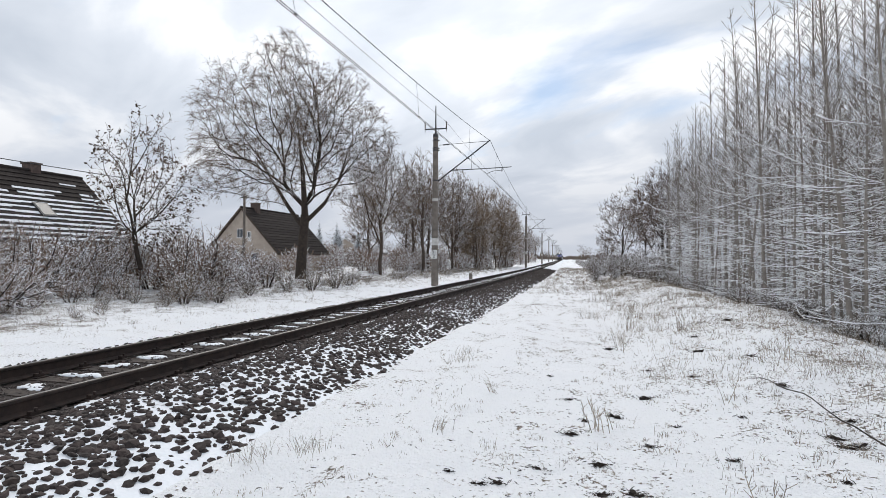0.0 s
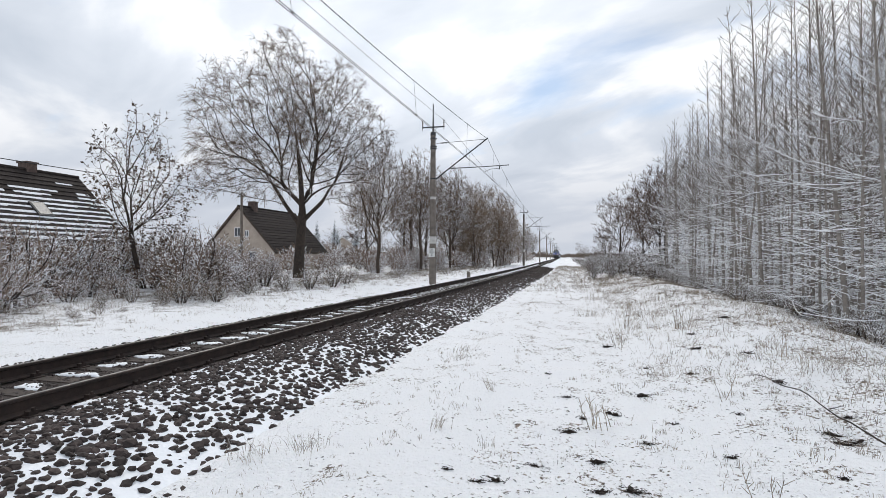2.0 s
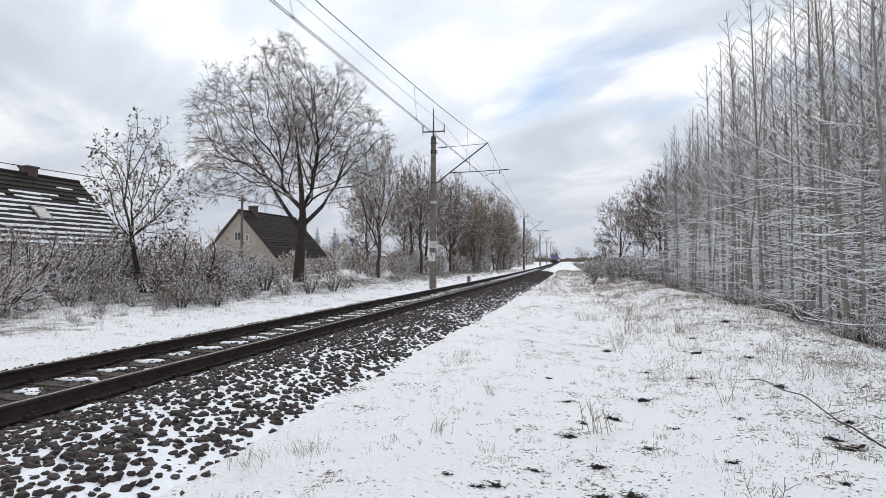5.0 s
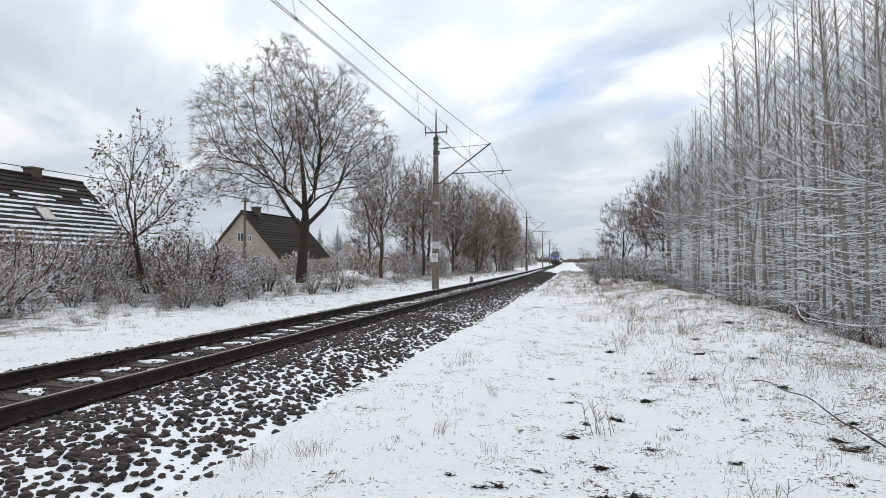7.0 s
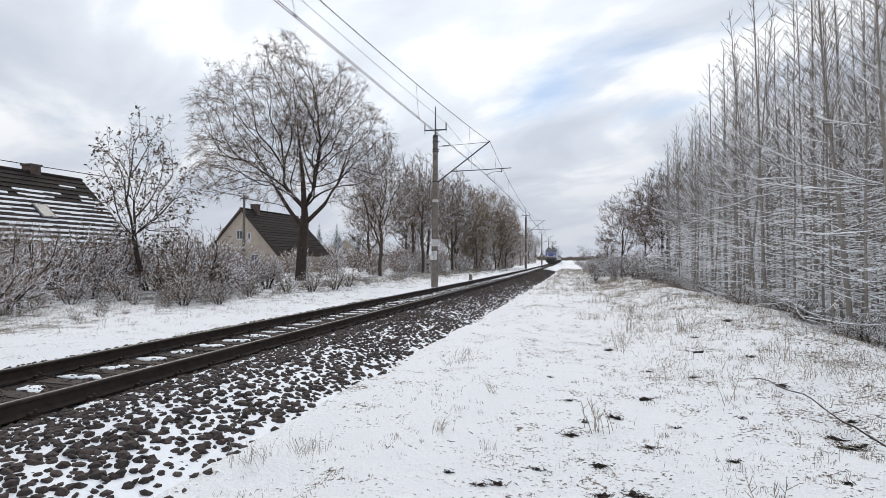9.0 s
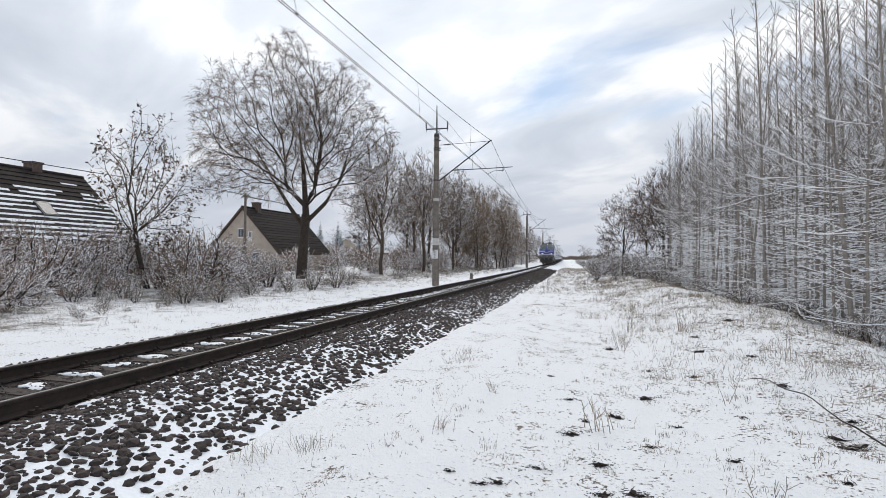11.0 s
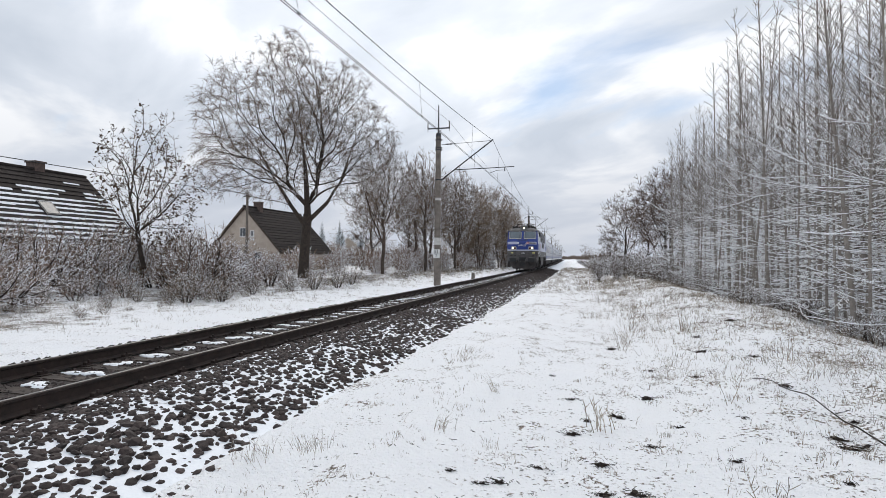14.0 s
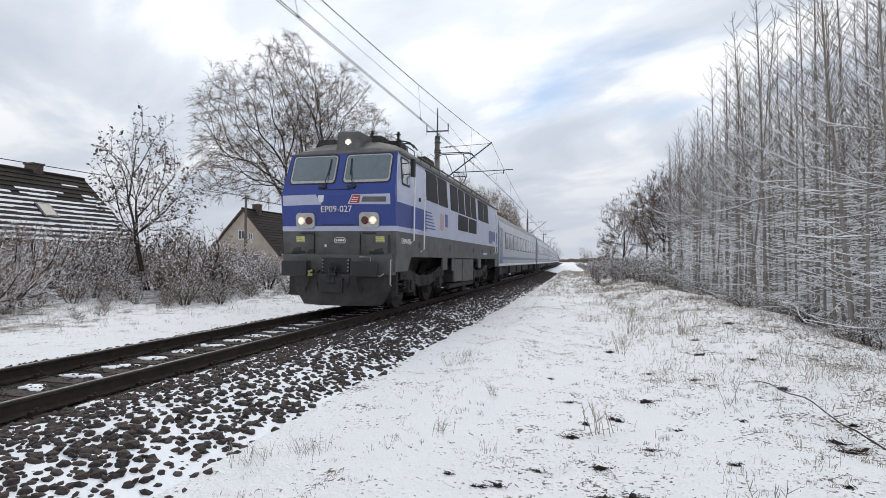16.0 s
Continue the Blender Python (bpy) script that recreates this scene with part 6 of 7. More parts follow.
    # black slots and lines; the pair at z 1.47 paints the handles' shadows
    for x, z, w, h in ((-0.82, 1.925, 0.17, 0.022), (0.82, 1.925, 0.17, 0.022), (-1.05, 1.47, 0.16, 0.03), (0.98, 1.47, 0.18, 0.03), (-0.02, 2.98, 0.36, 0.008), (0.02, 2.13, 0.42, 0.01)):
        face_panel("slot_and_shadow_bar", [(x - w, z - h), (x + w, z - h), (x + w, z + h), (x - w, z + h)], BLACK, loco, 0.014, 0.02)
    for x, z0, z1, w in ((-1.12, 1.42, 1.60, 0.16), (-0.72, 1.45, 1.56, 0.12), (1.02, 1.42, 1.58, 0.15), (1.30, 1.45, 1.9, 0.05)):
        face_panel("grime_streak", [(x - w, z0), (x + w, z0 + 0.02), (x + w * 0.7, z1), (x - w * 0.5, z1 - 0.03)], PLOUGH, loco, 0.003, 0.02)
    # buffer beam and running gear in front
    s = Shape()
    s.box(-1.40, 1.40, 0.05, 0.35, 0.94, 1.42)
    part("buffer_beam", s, SKIRT, loco, bevel=0.015)
    for x in (-0.88, 0.88):
        s = Shape()
        s.tube([(x, 0.10, 1.08), (x, -0.30, 1.08)], [0.135, 0.12], 14)
        s.box(x - 0.19, x + 0.19, -0.02, 0.07, 0.90, 1.26)
        b = part("buffer", s, UNDER, loco, "dark steel buffer")
        s = Shape()
        s.hull(rounded(x - 0.33, x + 0.33, -0.40, -0.31, 0.03), 0.90, 1.26)
        part("buffer_head", s, BLACK, b, bevel=0.02)
    s = Shape()
    s.box(-0.36, 0.36, 0.0, 0.08, 0.98, 1.34)
    cp = part("coupling_plate", s, BLACK, loco, "riveted coupling plate")
    for k in range(4):
        for x in (-0.33, 0.33):
            s = Shape()
            s.disc((x, 0.0, 1.03 + 0.085 * k), (0, -1, 0), 0.016, 0.014, 8)
            part("rivet", s, CHROME, cp)
    s = Shape()
    s.tube([(0, 0.05, 1.08), (0, -0.16, 1.08), (0, -0.24, 1.13), (0, -0.22, 1.19), (0, -0.15, 1.2)], [0.05, 0.045, 0.04, 0.035, 0.03], 8)
    s.box(-0.06, 0.06, -0.1, 0.02, 1.02, 1.14)
    part("draw_hook", s, UNDER, loco)
    s = Shape()
    for x in (-0.07, 0.07):
        s.tube([(x, -0.15, 1.12), (x, -0.2, 0.95), (x * 0.8, -0.2, 0.78)], 0.022, 6)
    s.tube([(-0.12, -0.2, 0.94), (0.12, -0.2, 0.94)], 0.03, 6)
    s.tube([(-0.10, -0.2, 0.76), (0.10, -0.2, 0.76)], 0.03, 6)
    part("screw_coupling", s, BLACK, loco)
    for x, dx in ((-0.58, -0.12), (-0.45, 0.1), (0.45, -0.1), (0.6, 0.12)):
        s = Shape()
        s.tube([(x, 0.05, 1.02), (x, -0.08, 0.98), (x + dx * 0.5, -0.15, 0.72), (x + dx, -0.14, 0.52), (x + dx * 1.3, -0.08, 0.62)], 0.024, 7)
        part("brake_hose", s, RUBBER, loco)
    s = Shape()
    s.tube([(-0.62, -0.02, 1.02), (-0.62, -0.14, 1.0)], 0.035, 8)
    s.box(-0.70, -0.56, -0.12, -0.06, 0.9, 0.97)
    part("hose_tap", s, YELLOW, loco, "yellow hose tap")
    for pts in ([(0.62, 0.02, 0.92), (1.15, 0.0, 0.92), (1.22, 0.04, 0.98)], [(0.62, 0.0, 1.36), (0.92, -0.06, 1.36), (0.92, -0.06, 0.98), (0.70, -0.02, 0.98)],
                [(1.40, 0.06, 1.30), (1.40, -0.02, 1.30), (1.40, -0.02, 0.72), (1.40, 0.06, 0.70)], [(-1.40, 0.06, 1.30), (-1.40, -0.02, 1.30), (-1.40, -0.02, 0.72), (-1.40, 0.06, 0.70)]):
        s = Shape()
        s.tube(pts, 0.016, 7)
        part("grab_iron", s, CHROME, loco, "pale steel grab iron")
    s = Shape()
    top = [(-1.24, 0.34), (-1.17, 0.08), (-0.4, -0.12), (0.4, -0.12), (1.24, 0.08), (1.32, 0.34)]
    low = [(-0.92, 0.32), (-0.82, 0.02), (-0.3, -0.22), (0.3, -0.22), (0.96, 0.02), (1.08, 0.32)]
    mid_ = [(-1.16, 0.33), (-1.07, 0.05), (-0.38, -0.16), (0.38, -0.16), (1.18, 0.05), (1.28, 0.33)]
    s.loft([[(x, y, z) for x, y in o] for o, z in ((low, 0.22), (mid_, 0.55), (top, 0.95))])
    part("snow_plough", s, PLOUGH, loco, "dusty dark snow plough")
    s = Shape()
    s.box(-0.28, 0.28, -0.20, -0.12, 0.52, 0.86)
    part("plough_plate", s, BLACK, loco)
    for side in (-1, 1):
        s = Shape()
        s.box(side * 1.28 - 0.14, side * 1.28 + 0.14, 0.35, 0.42, 0.40, 1.05)
        for z in (0.42, 0.70):
            s.box(side * 1.30 - 0.16, side * 1.30 + 0.16, 0.34, 0.62, z, z + 0.03)
        part("step", s, UNDER, loco)


def loco_side(loco):
    for side in (-1, 1):
        door = side_panel("cab_door", 1.30, 2.02, 2.05, 3.80, LILAC, loco, 0.006, side, "pale cab door with blue foot")
        side_panel("door_foot", 1.31, 2.01, 2.11, 2.67, BLUE, door, 0.009, side)
        side_panel("seam", 1.285, 1.30, 2.03, 3.82, BLACK, door, 0.004, side)
        side_panel("seam", 2.02, 2.035, 2.03, 3.82, BLACK, door, 0.004, side)
        side_panel("door_handle", 1.90, 1.97, 2.85, 2.95, BLACK, door, 0.03, side)
        w = side_panel("cab_window", 0.52, 1.16, 3.12, 3.82, RUBBER, loco, 0.008, side, "cab side window", 0.08)
        side_panel("pane", 0.57, 1.11, 3.17, 3.77, GLASS, w, 0.014, side, "", 0.06)
        for y, z0, z1 in ((1.22, 1.72, 3.45), (2.12, 1.52, 3.72)):
            s = Shape()
            x = side * 1.48
            s.tube([(x, y, z1), (x + side * 0.09, y, z1 - 0.05), (x + side * 0.09, y, z0 + 0.08), (x, y - 0.05, z0)], 0.021, 8)
            part("handrail", s, WHITEPAINT, loco, "white painted handrail")
        for y in (14.1, 14.75):
            s = Shape()
            x = side * 1.48
            s.tube([(x, y, 3.55), (x + side * 0.09, y, 3.5), (x + side * 0.09, y, 1.7), (x, y, 1.6)], 0.021, 8)
            part("handrail", s, WHITEPAINT, loco, "white painted handrail")
        side_panel("cab_door", 13.75, 14.5, 2.05, 3.80, LILAC, loco, 0.006, side, "pale rear cab door")
        s = Shape()
        x = side * 1.62
        s.hull(rounded(x - 0.05, x + 0.05, 0.84, 0.98, 0.02), 3.36, 3.80)
        s.tube([(side * 1.43, 0.95, 3.72), (x, 0.92, 3.72)], 0.014, 6)
        s.tube([(side * 1.43, 0.95, 3.44), (x, 0.92, 3.44)], 0.014, 6)
        part("mirror", s, RUBBER, loco, "black rear-view mirror", bevel=0.012)
        # grilles with pale posts
        for y0, y1, z0, n in ((2.62, 5.0, 2.98, 2), (5.45, 9.75, 2.96, 4), (10.25, 12.6, 2.98, 2)):
            g = side_panel("grille", y0, y1, z0, 3.83, LOUVRE, loco, 0.012, side, "dark side grille")
            for k in range(1, n):
                y = y0 + (y1 - y0) * k / n
                side_panel("post", y - (0.06 if n == 4 and k == 2 else 0.02), y + (0.06 if n == 4 and k == 2 else 0.02), z0, 3.83, LILAC, g, 0.016, side)
        for y0, y1 in ((6.5, 8.1), (8.25, 9.75)):
            side_panel("grille", y0, y1, 2.36, 2.90, LOUVRE, loco, 0.012, side, "dark side grille")
        # lettering panels and small marks
        side_panel("red_mark", 4.05, 4.5, 2.22, 2.72, material("faded_red", (0.5, 0.33, 0.36), (0.45, 0.30, 0.33), 3, 0.4), loco, 0.005, side)
        side_panel("blue_mark", 4.7, 5.0, 2.35, 2.75, COACHBLUE, loco, 0.005, side)
        for k in range(6):
            side_panel("blue_stroke", 2.60, 3.55 - 0.09 * k, 2.18 + 0.09 * k, 2.215 + 0.09 * k, BLUE, loco, 0.005, side)
        sn = part("running_number", text_mesh("EP09-027", 0.19, WHITEPAINT, 0.003), WHITEPAINT, loco, "white painted running number")
        sn.matrix_basis = pose(side * 1.486, 0.86, 1.75, 90, 0, 90 * side)
        for y in (1.9, 5.3, 9.2, 11.2, 13.2):
            side_panel("hatch_catch", y, y + 0.12, 1.62, 1.78, BLACK, loco, 0.01, side)
        side_panel("end_marking", 11.3, 12.3, 1.56, 1.64, LILAC, loco, 0.006, side)
        # gutter and roof-edge pipe
        s = Shape()
        s.box(side * 1.43 - 0.03, side * 1.43 + 0.03, 0.42, 15.4, 3.87, 3.93)
        part("gutter", s, ROOFGREY, loco)
        s = Shape()
        s.tube([(side * 1.32, 2.4, 4.14), (side * 1.32, 13.6, 4.14)], 0.025, 6)
        for k in range(12):
            s.tube([(side * 1.32, 2.5 + k, 4.0), (side * 1.32, 2.5 + k, 4.14)], 0.014, 5)
        part("roof_pipe", s, STEEL, loco)
        # equipment boxes and pipes below the floor
        for y0, y1, z0, mt in ((6.35, 7.55, 0.55, LILAC), (7.65, 9.6, 0.52, SKIRT), (6.1, 6.3, 0.6, UNDER)):
            s = Shape()
            s.box(side * 1.2 - 0.2, side * 1.2 + 0.2, y0, y1, z0, 1.36)
            part("equipment_box", s, mt if mt is not LILAC else ROOFGREY, loco, bevel=0.02)
        s = Shape()
        s.tube([(side * 1.25, 5.9, 0.42), (side * 1.25, 9.9, 0.42)], 0.09, 8)
        part("air_reservoir", s, UNDER, loco)


def pantograph(loco, y, top, label):
    """An arm pantograph on the roof; top is the height of its head."""
    p = part("pantograph", Shape(), STEEL, loco, label)
    s = Shape()
    for x in (-0.55, 0.55):
        s.tube([(x, y - 0.9, 4.42), (x, y + 0.9, 4.42)], 0.03, 6)
    for yy in (y - 0.9, y + 0.9):
        s.tube([(-0.55, yy, 4.42), (0.55, yy, 4.42)], 0.03, 6)
    part("base_frame", s, STEEL, p)
    for x in (-0.55, 0.55):
        for yy in (y - 0.85, y + 0.85):
            s = Shape()
            insulator(s, (x, yy, 4.2), (x, yy, 4.42), 0.07, 3)
            part("insulator", s, PORCELAIN, p)
    s = Shape()
    knee = y + 1.1, 4.48 + (top - 4.48) * 0.48
    head = y - 0.1
    for x in (-0.38, 0.38):
        s.tube([(x, y - 0.6, 4.46), (x * 0.8, knee[0], knee[1])], [0.032, 0.024], 7)
        s.tube([(x * 0.8, knee[0], knee[1]), (x * 1.1, head, top - 0.06)], 0.018, 6)
    s.tube([(-0.3, knee[0], knee[1]), (0.3, knee[0], knee[1])], 0.02, 6)
    part("arm", s, STEEL, p)
    for dy in (-0.16, 0.16):
        s = Shape()
        s.tube([(-0.92, head + dy, top - 0.22), (-0.80, head + dy, top - 0.06), (-0.62, head + dy, top), (0.62, head + dy, top), (0.80, head + dy, top - 0.06), (0.92, head + dy, top - 0.22)], 0.022, 6)
        part("contact_strip", s, BLACK, p)


def roof_gear(loco):
    for x, y, w, l, h in ((0.42, 1.55, 0.22, 0.30, 0.26), (0.80, 2.05, 0.12, 0.40, 0.20), (-0.85, 1.45, 0.26, 0.22, 0.16), (0.55, 2.9, 0.16, 0.22, 0.34), (0.85, 4.6, 0.14, 0.5, 0.24)):
        s = Shape()
        s.box(x - w, x + w, y - l, y + l, 4.05, 4.27 + h)
        part("roof_box", s, UNDER, loco, "dark equipment box", bevel=0.03)
    for x, y in ((0.35, 1.35), (0.98, 1.6), (0.72, 2.5), (0.30, 2.3), (-0.7, 1.9)):
        s = Shape()
        insulator(s, (x, y, 4.1), (x, y, 4.68), 0.075, 4)
        part("roof_insulator", s, UNDER, loco)
    pantograph(loco, 3.4, 4.78, "lowered pantograph")
    pantograph(loco, 12.1, 6.165, "raised pantograph")
    for k in range(7):
        y = 5.0 + 0.95 * k
        s = Shape()
        insulator(s, (0.55, y, 4.2), (0.55, y, 4.48), 0.06, 3)
        part("roof_insulator", s, PORCELAIN, loco)
    s = Shape()
    s.tube([(0.55, 4.3, 4.5), (0.55, 11.8, 4.5)], 0.02, 6)
    part("roof_conductor", s, STEEL, loco)
    for y0, y1, x0, x1, h in ((5.4, 7.2, -0.9, 0.2, 0.18), (7.6, 9.6, -0.9, 0.3, 0.22), (10.0, 11.2, -0.8, 0.3, 0.16)):
        s = Shape()
        s.box(x0, x1, y0, y1, 4.2, 4.22 + h)
        part("roof_hatch", s, ROOFGREY, loco, bevel=0.03)
    s = Shape()
    s.hull([(-1.0, 0.78), (-0.45, 0.78), (-0.45, 1.5), (-1.0, 1.5)], 4.10, 4.40, top=[(-0.94, 0.9), (-0.5, 0.9), (-0.5, 1.5), (-0.94, 1.5)])
    part("roof_vent", s, UNDER, loco, bevel=0.02)
    s = Shape()
    s.tube([(0.62, 1.5, 4.22), (0.62, 1.0, 4.25), (0.62, 0.86, 4.25)], [0.03, 0.035, 0.085], 12)
    s.tube([(0.84, 1.5, 4.20), (0.84, 1.1, 4.22), (0.84, 0.98, 4.22)], [0.025, 0.03, 0.07], 12)
    s.box(0.55, 1.0, 1.2, 1.6, 4.10, 4.20)
    part("horn", s, UNDER, loco, "roof horn")
    for side in (-1, 1):
        s = Shape()
        s.tube([(side * 1.0, 1.6, 4.15), (side * 1.0, 1.7, 4.42), (side * 1.0, 2.9, 4.42), (side * 1.0, 3.0, 4.15)], 0.016, 6)
        s.tube([(side * 1.0, 2.3, 4.15), (side * 1.0, 2.3, 4.42)], 0.012, 6)
        part("roof_rail", s, STEEL, loco)


def wheelset(parent, y, r, gauge=1.50):
    s = Shape()
    s.tube([(-0.85, 0, 0), (0.85, 0, 0)], 0.08, 10)
    for side in (-1, 1):
        c = side * gauge / 2
        s.tube([(c - side * 0.065, 0, 0), (c - side * 0.04, 0, 0), (c - side * 0.035, 0, 0), (c + side * 0.065, 0, 0)], [r + 0.028, r + 0.028, r, r - 0.006], 28)
        for k in range(6):
            a = 6.2832 * k / 6
            s.box(c + side * 0.066 - 0.012, c + side * 0.066 + 0.012, math.cos(a) * r * 0.55 - 0.05, math.cos(a) * r * 0.55 + 0.05, math.sin(a) * r * 0.55 - 0.05, math.sin(a) * r * 0.55 + 0.05)
    w = part("wheelset", s, UNDER, parent, "dark wheelset", smooth=False)
    w.matrix_basis = pose(0, y, r)
    return w


def bogie(parent, y, base, r):
    s = Shape()
    for side in (-1, 1):
        c = side * 1.08
        s.loft([[(c - 0.09, y + q, z - 0.16), (c + 0.09, y + q, z - 0.16), (c + 0.09, y + q, z + 0.14), (c - 0.09, y + q, z + 0.14)]
                for q, z in ((-base / 2 - 0.75, 0.95), (-base / 2 - 0.2, 0.95), (-0.55, 0.72), (0.55, 0.72), (base / 2 + 0.2, 0.95), (base / 2 + 0.75, 0.95))])
    s.box(-1.1, 1.1, y - 0.3, y + 0.3, 0.6, 0.85)
    b = part("bogie", s, UNDER, parent, "dusty dark bogie frame")
    # dark drums, added on coaches too, stand in for deep shade between the wheels
    for q in (-base / 2 + 0.55, base / 2 - 0.55):
        s = Shape()
        s.tube([(-0.62, y + q, r - 0.02), (0.62, y + q, r - 0.02)], r * 0.72, 14)
        part("shade_fill_drum", s, UNDER, b)
    s = Shape()
    s.box(-1.0, 1.0, y - base / 2 - 0.9, y - base / 2 - 0.78, 0.2, 0.8)
    part("rail_guard", s, UNDER, b)
    s = Shape()
    s.box(-1.0, 1.0, y + base / 2 + 0.78, y + base / 2 + 0.9, 0.2, 0.8)
    part("rail_guard", s, UNDER, b)
    for side in (-1, 1):
        for q in (-base / 2, base / 2):
            s = Shape()
            s.box(side * 1.08 - 0.13, side * 1.08 + 0.13, y + q - 0.19, y + q + 0.19, r - 0.2, r + 0.16)
            s.disc((side * 1.21, y + q, r), (side, 0, 0), 0.15, 0.06, 12)
            part("axle_box", s, UNDER, b, bevel=0.02)
        for q in (-base / 2 - 0.42, -base / 2 + 0.42, base / 2 - 0.42, base / 2 + 0.42, -0.28, 0.28):
            s = Shape()
            s.tube([(side * 1.12 + 0.09 * math.cos(k * 1.05), y + q + 0.09 * math.sin(k * 1.05), 0.5 + 0.0126 * k) for k in range(34)], 0.02, 5)
            part("spring", s, BLACK, b)
        for q in (-base / 2, base / 2):
            for e in (-1, 1):
                s = Shape()
                c = y + q + e * (r + 0.105)
                s.box(side * 0.98 - 0.1, side * 0.98 + 0.1, c - 0.055, c + 0.055, 0.3, 0.95)
                part("brake_block", s, UNDER, b)


def build_loco():
    loco = thing("electric_locomotive", "blue and pale grey electric locomotive with lit headlights and raised pantograph", "locomotive")
    loco_body(loco)
    loco_front(loco)
    loco_side(loco)
    roof_gear(loco)
    # underframe as a solid dark box, added to block the bright snow seen through below
    s = Shape()
    s.box(-0.62, 0.62, 0.9, 14.9, 0.45, 1.37)
    part("underframe", s, UNDER, loco)
    wheels = []
    for y in (3.55, 11.9):
        bogie(loco, y, 2.9, 0.625)
        wheels += [wheelset(loco, y - 1.45, 0.625), wheelset(loco, y + 1.45, 0.625)]
    return loco, wheels


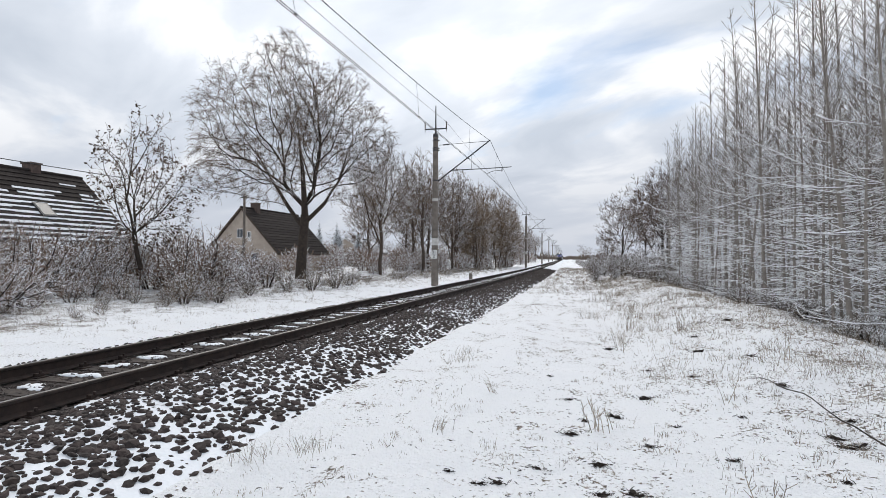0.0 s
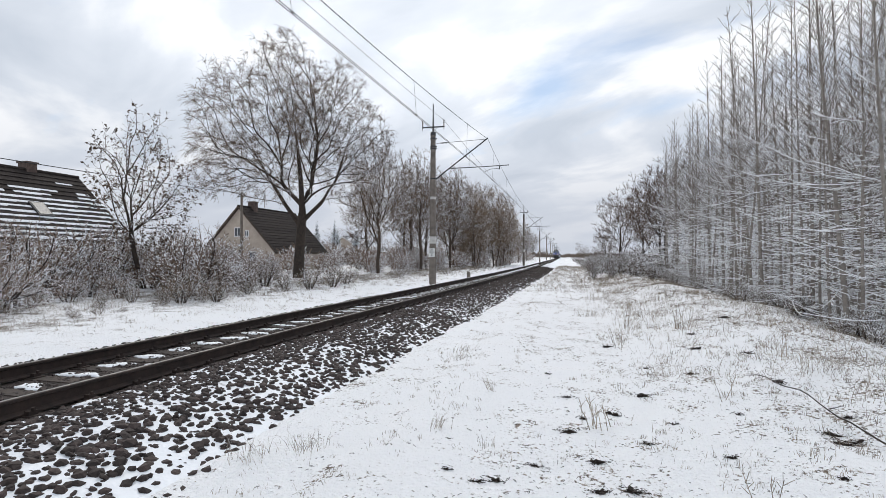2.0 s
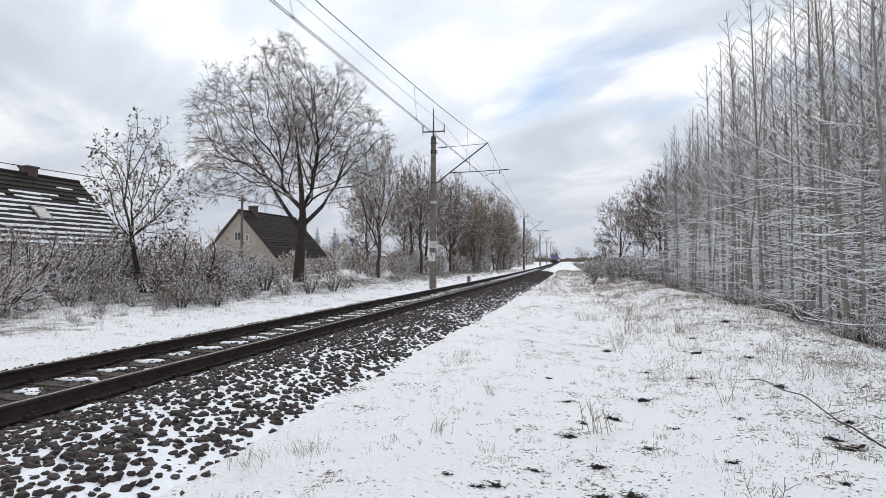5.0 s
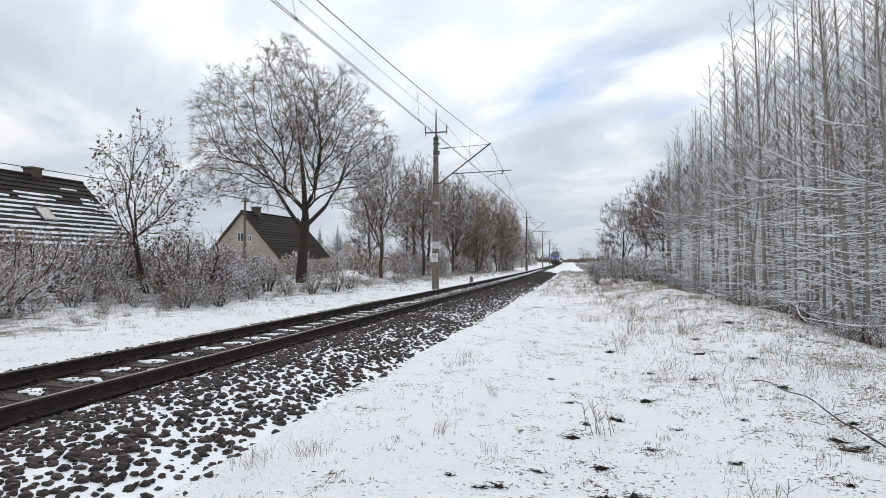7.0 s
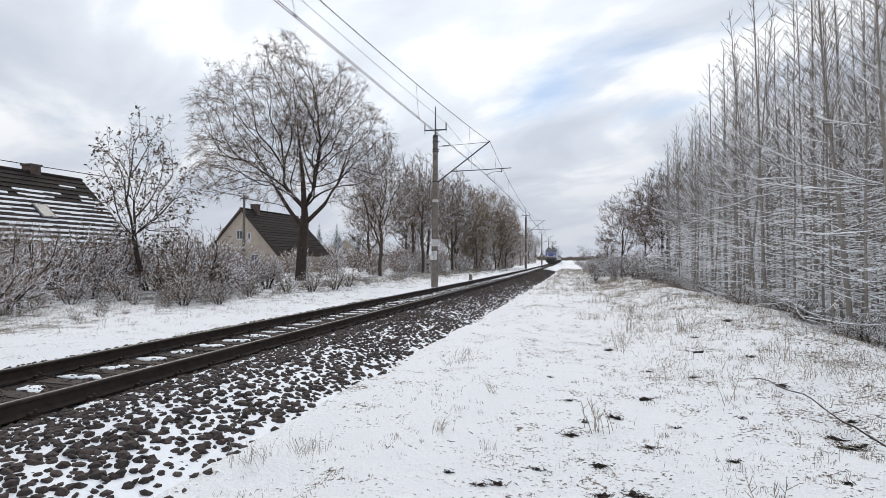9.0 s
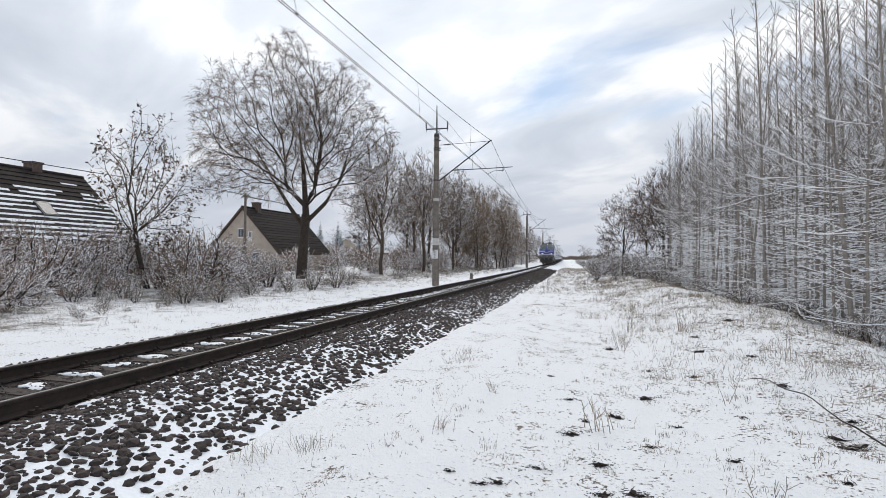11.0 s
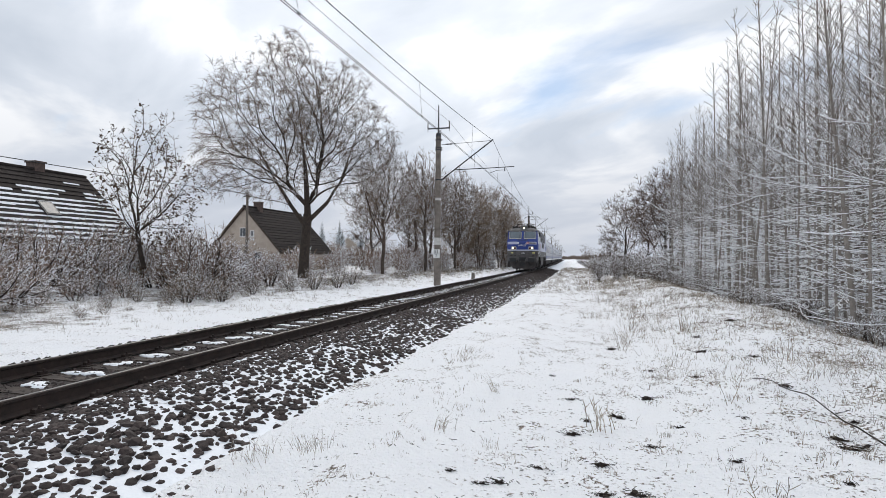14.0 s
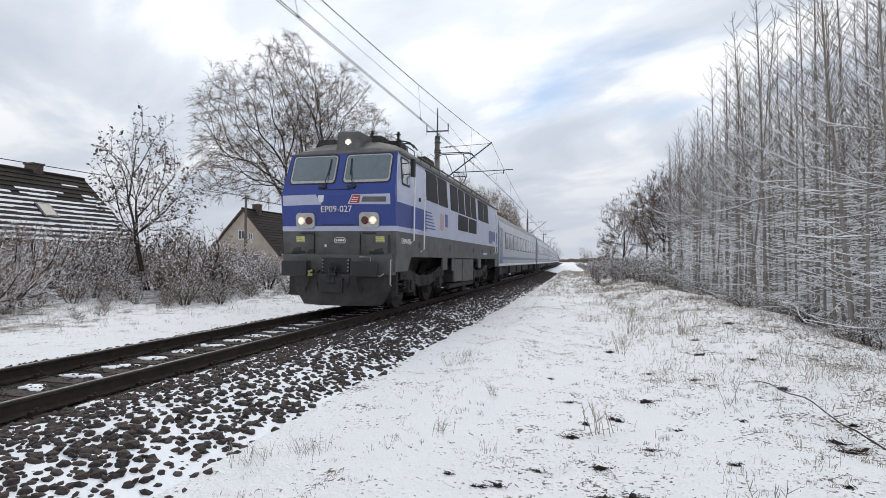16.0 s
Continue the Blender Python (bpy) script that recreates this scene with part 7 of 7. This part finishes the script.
def build_coach():
    """A long passenger coach; its front end wall is at y = 0."""
    ln, w = 25.5, 1.41
    c = thing("passenger_coach", "silver-grey passenger coach with dark windows and blue end doors", "railway coach", "coaches of the train")
    s = Shape()
    prof = [(-1.30, 0.98), (-w, 1.15), (-w, 2.95), (-1.34, 3.45)]
    ring = prof + [(-x, z) for x, z in reversed(prof)]
    s.loft([[(x, y, z) for x, z in ring][::-1] for y in (0.0, ln)])
    part("body", s, COACHGREY, c)
    s = Shape()
    arc = [(1.35, 3.43), (1.24, 3.68), (0.95, 3.90), (0.5, 4.02), (0, 4.06), (-0.5, 4.02), (-0.95, 3.90), (-1.24, 3.68), (-1.35, 3.43)]
    s.loft([[(x, y, z) for x, z in arc][::-1] for y in (0.02, ln - 0.02)])
    part("roof", s, COACHROOF, c, "grey ribbed roof", smooth=False)
    for k in range(22):
        s = Shape()
        y = 0.8 + k * (ln - 1.6) / 21
        s.loft([[(x * 1.006, y + q, z + 0.006) for x, z in arc][::-1] for q in (-0.03, 0.03)])
        part("roof_rib", s, COACHROOF, c)

    def strip(name, y0, y1, z0, z1, mt, parent, off, side, label=""):
        q = Shape()
        q.loft([[(side * (w - 0.02), y, z) for y, z in ((y0, z0), (y1, z0), (y1, z1), (y0, z1))], [(side * (w + off), y, z) for y, z in ((y0, z0), (y1, z0), (y1, z1), (y0, z1))]])
        if side < 0:
            q.f = [f[::-1] for f in q.f]
        return part(name, q, mt, parent, label)
    for side in (-1, 1):
        strip("blue_line", 1.4, ln - 1.4, 1.36, 1.52, COACHBLUE, c, 0.004, side, "narrow blue line below the windows")
        strip("sill_line", 0.1, ln - 0.1, 1.02, 1.14, WHITEPAINT, c, -0.005, side)
        for y in (0.45, ln - 1.25):
            d = strip("door", y, y + 0.82, 1.15, 3.05, COACHBLUE, c, 0.008, side, "blue entrance door")
            strip("pane", y + 0.2, y + 0.62, 2.05, 2.85, COACHGLASS, d, 0.014, side)
            st = Shape()
            st.box(side * 1.25 - 0.12, side * 1.25 + 0.12, y, y + 0.82, 0.55, 0.98)
            part("step", st, UNDER, c)
        # black strip added on the side to make the dark gap between coaches wider
        strip("dark_gap_strip", ln - 0.42, ln - 0.02, 1.0, 3.40, RUBBER, c, 0.010, side, "dark strip that widens the gap between coaches")
        for k in range(11):
            y = 2.3 + k * 1.98
            win = strip("window", y, y + 1.36, 1.98, 2.92, RUBBER, c, 0.006, side, "dark coach window")
            strip("pane", y + 0.05, y + 1.31, 2.03, 2.87, COACHGLASS, win, 0.012, side)
    for y in (-0.015, ln + 0.001):
        s = Shape()
        s.box(-1.33, 1.33, y, y + 0.014, 1.0, 3.44)
        part("end_wall", s, RUBBER, c, "black end wall")
    for y, d in ((-0.44, 0.42), (ln + 0.02, 0.4)):
        s = Shape()
        s.loft([[(x, y + q, z) for x, z in ((-0.75, 1.2), (0.75, 1.2), (0.75, 3.3), (-0.75, 3.3))] for q in (0, d)])
        part("gangway_bellows", s, RUBBER, c)
    for y0, y1, z0 in ((6.5, 9.5, 0.5), (10.2, 13.0, 0.45), (14.0, 18.6, 0.55)):
        s = Shape()
        s.box(-1.2, 1.2, y0, y1, z0, 1.0)
        part("underfloor_box", s, UNDER, c, bevel=0.03)
    # likewise a solid underframe, added to keep the snow behind from showing through
    s = Shape()
    s.box(-0.62, 0.62, 0.6, ln - 0.6, 0.5, 1.0)
    part("underframe", s, UNDER, c)
    for x in (-0.88, 0.88):
        s = Shape()
        s.tube([(x, 0, 1.06), (x, -0.35, 1.06)], [0.1, 0.22], 10)
        part("buffer", s, UNDER, c)
    for y in (3.5, ln - 3.5):
        bogie(c, y, 2.5, 0.46)
        wheelset(c, y - 1.25, 0.46)
        wheelset(c, y + 1.25, 0.46)
    return c


def place_on_track(s, near, far):
    a, b = track(s + near)[0], track(s + far)[0]
    d = (b - a).normalized()
    o = a - d * near
    return Matrix.Translation(o) @ Matrix.Rotation(math.atan2(-d.x, d.y), 4, "Z")


SPEED, STOP_S = 20.4, 11.75


def front_s(t):
    """How far along the track the locomotive's front is at t seconds."""
    return STOP_S + SPEED * (16 - t)


LOCO, LOCO_WHEELS = build_loco()
COACHES = [build_coach()]
for _ in range(5):
    COACHES.append(copy_thing(COACHES[0], Matrix()))


def motions():
    steps = [k * 0.5 for k in range(33)]
    walk(LOCO, [(t, place_on_track(front_s(t), 3.55, 11.9)) for t in steps])
    for k, c in enumerate(COACHES):
        walk(c, [(t, place_on_track(front_s(t) + 16.35 + 26.4 * k, 3.5, 22.4)) for t in steps])
    for w in LOCO_WHEELS:
        y = w.location.y
        walk(w, [(k / 30, pose(0, y, 0.625, math.degrees(SPEED * k / 30 / 0.625) % 360)) for k in range(481)])
    for c in COACHES:
        for w in c.children:
            if w.name.startswith("wheelset"):
                y = w.location.y
                walk(w, [(k / 30, pose(0, y, 0.46, math.degrees(SPEED * k / 30 / 0.46) % 360)) for k in range(481)])


motions()
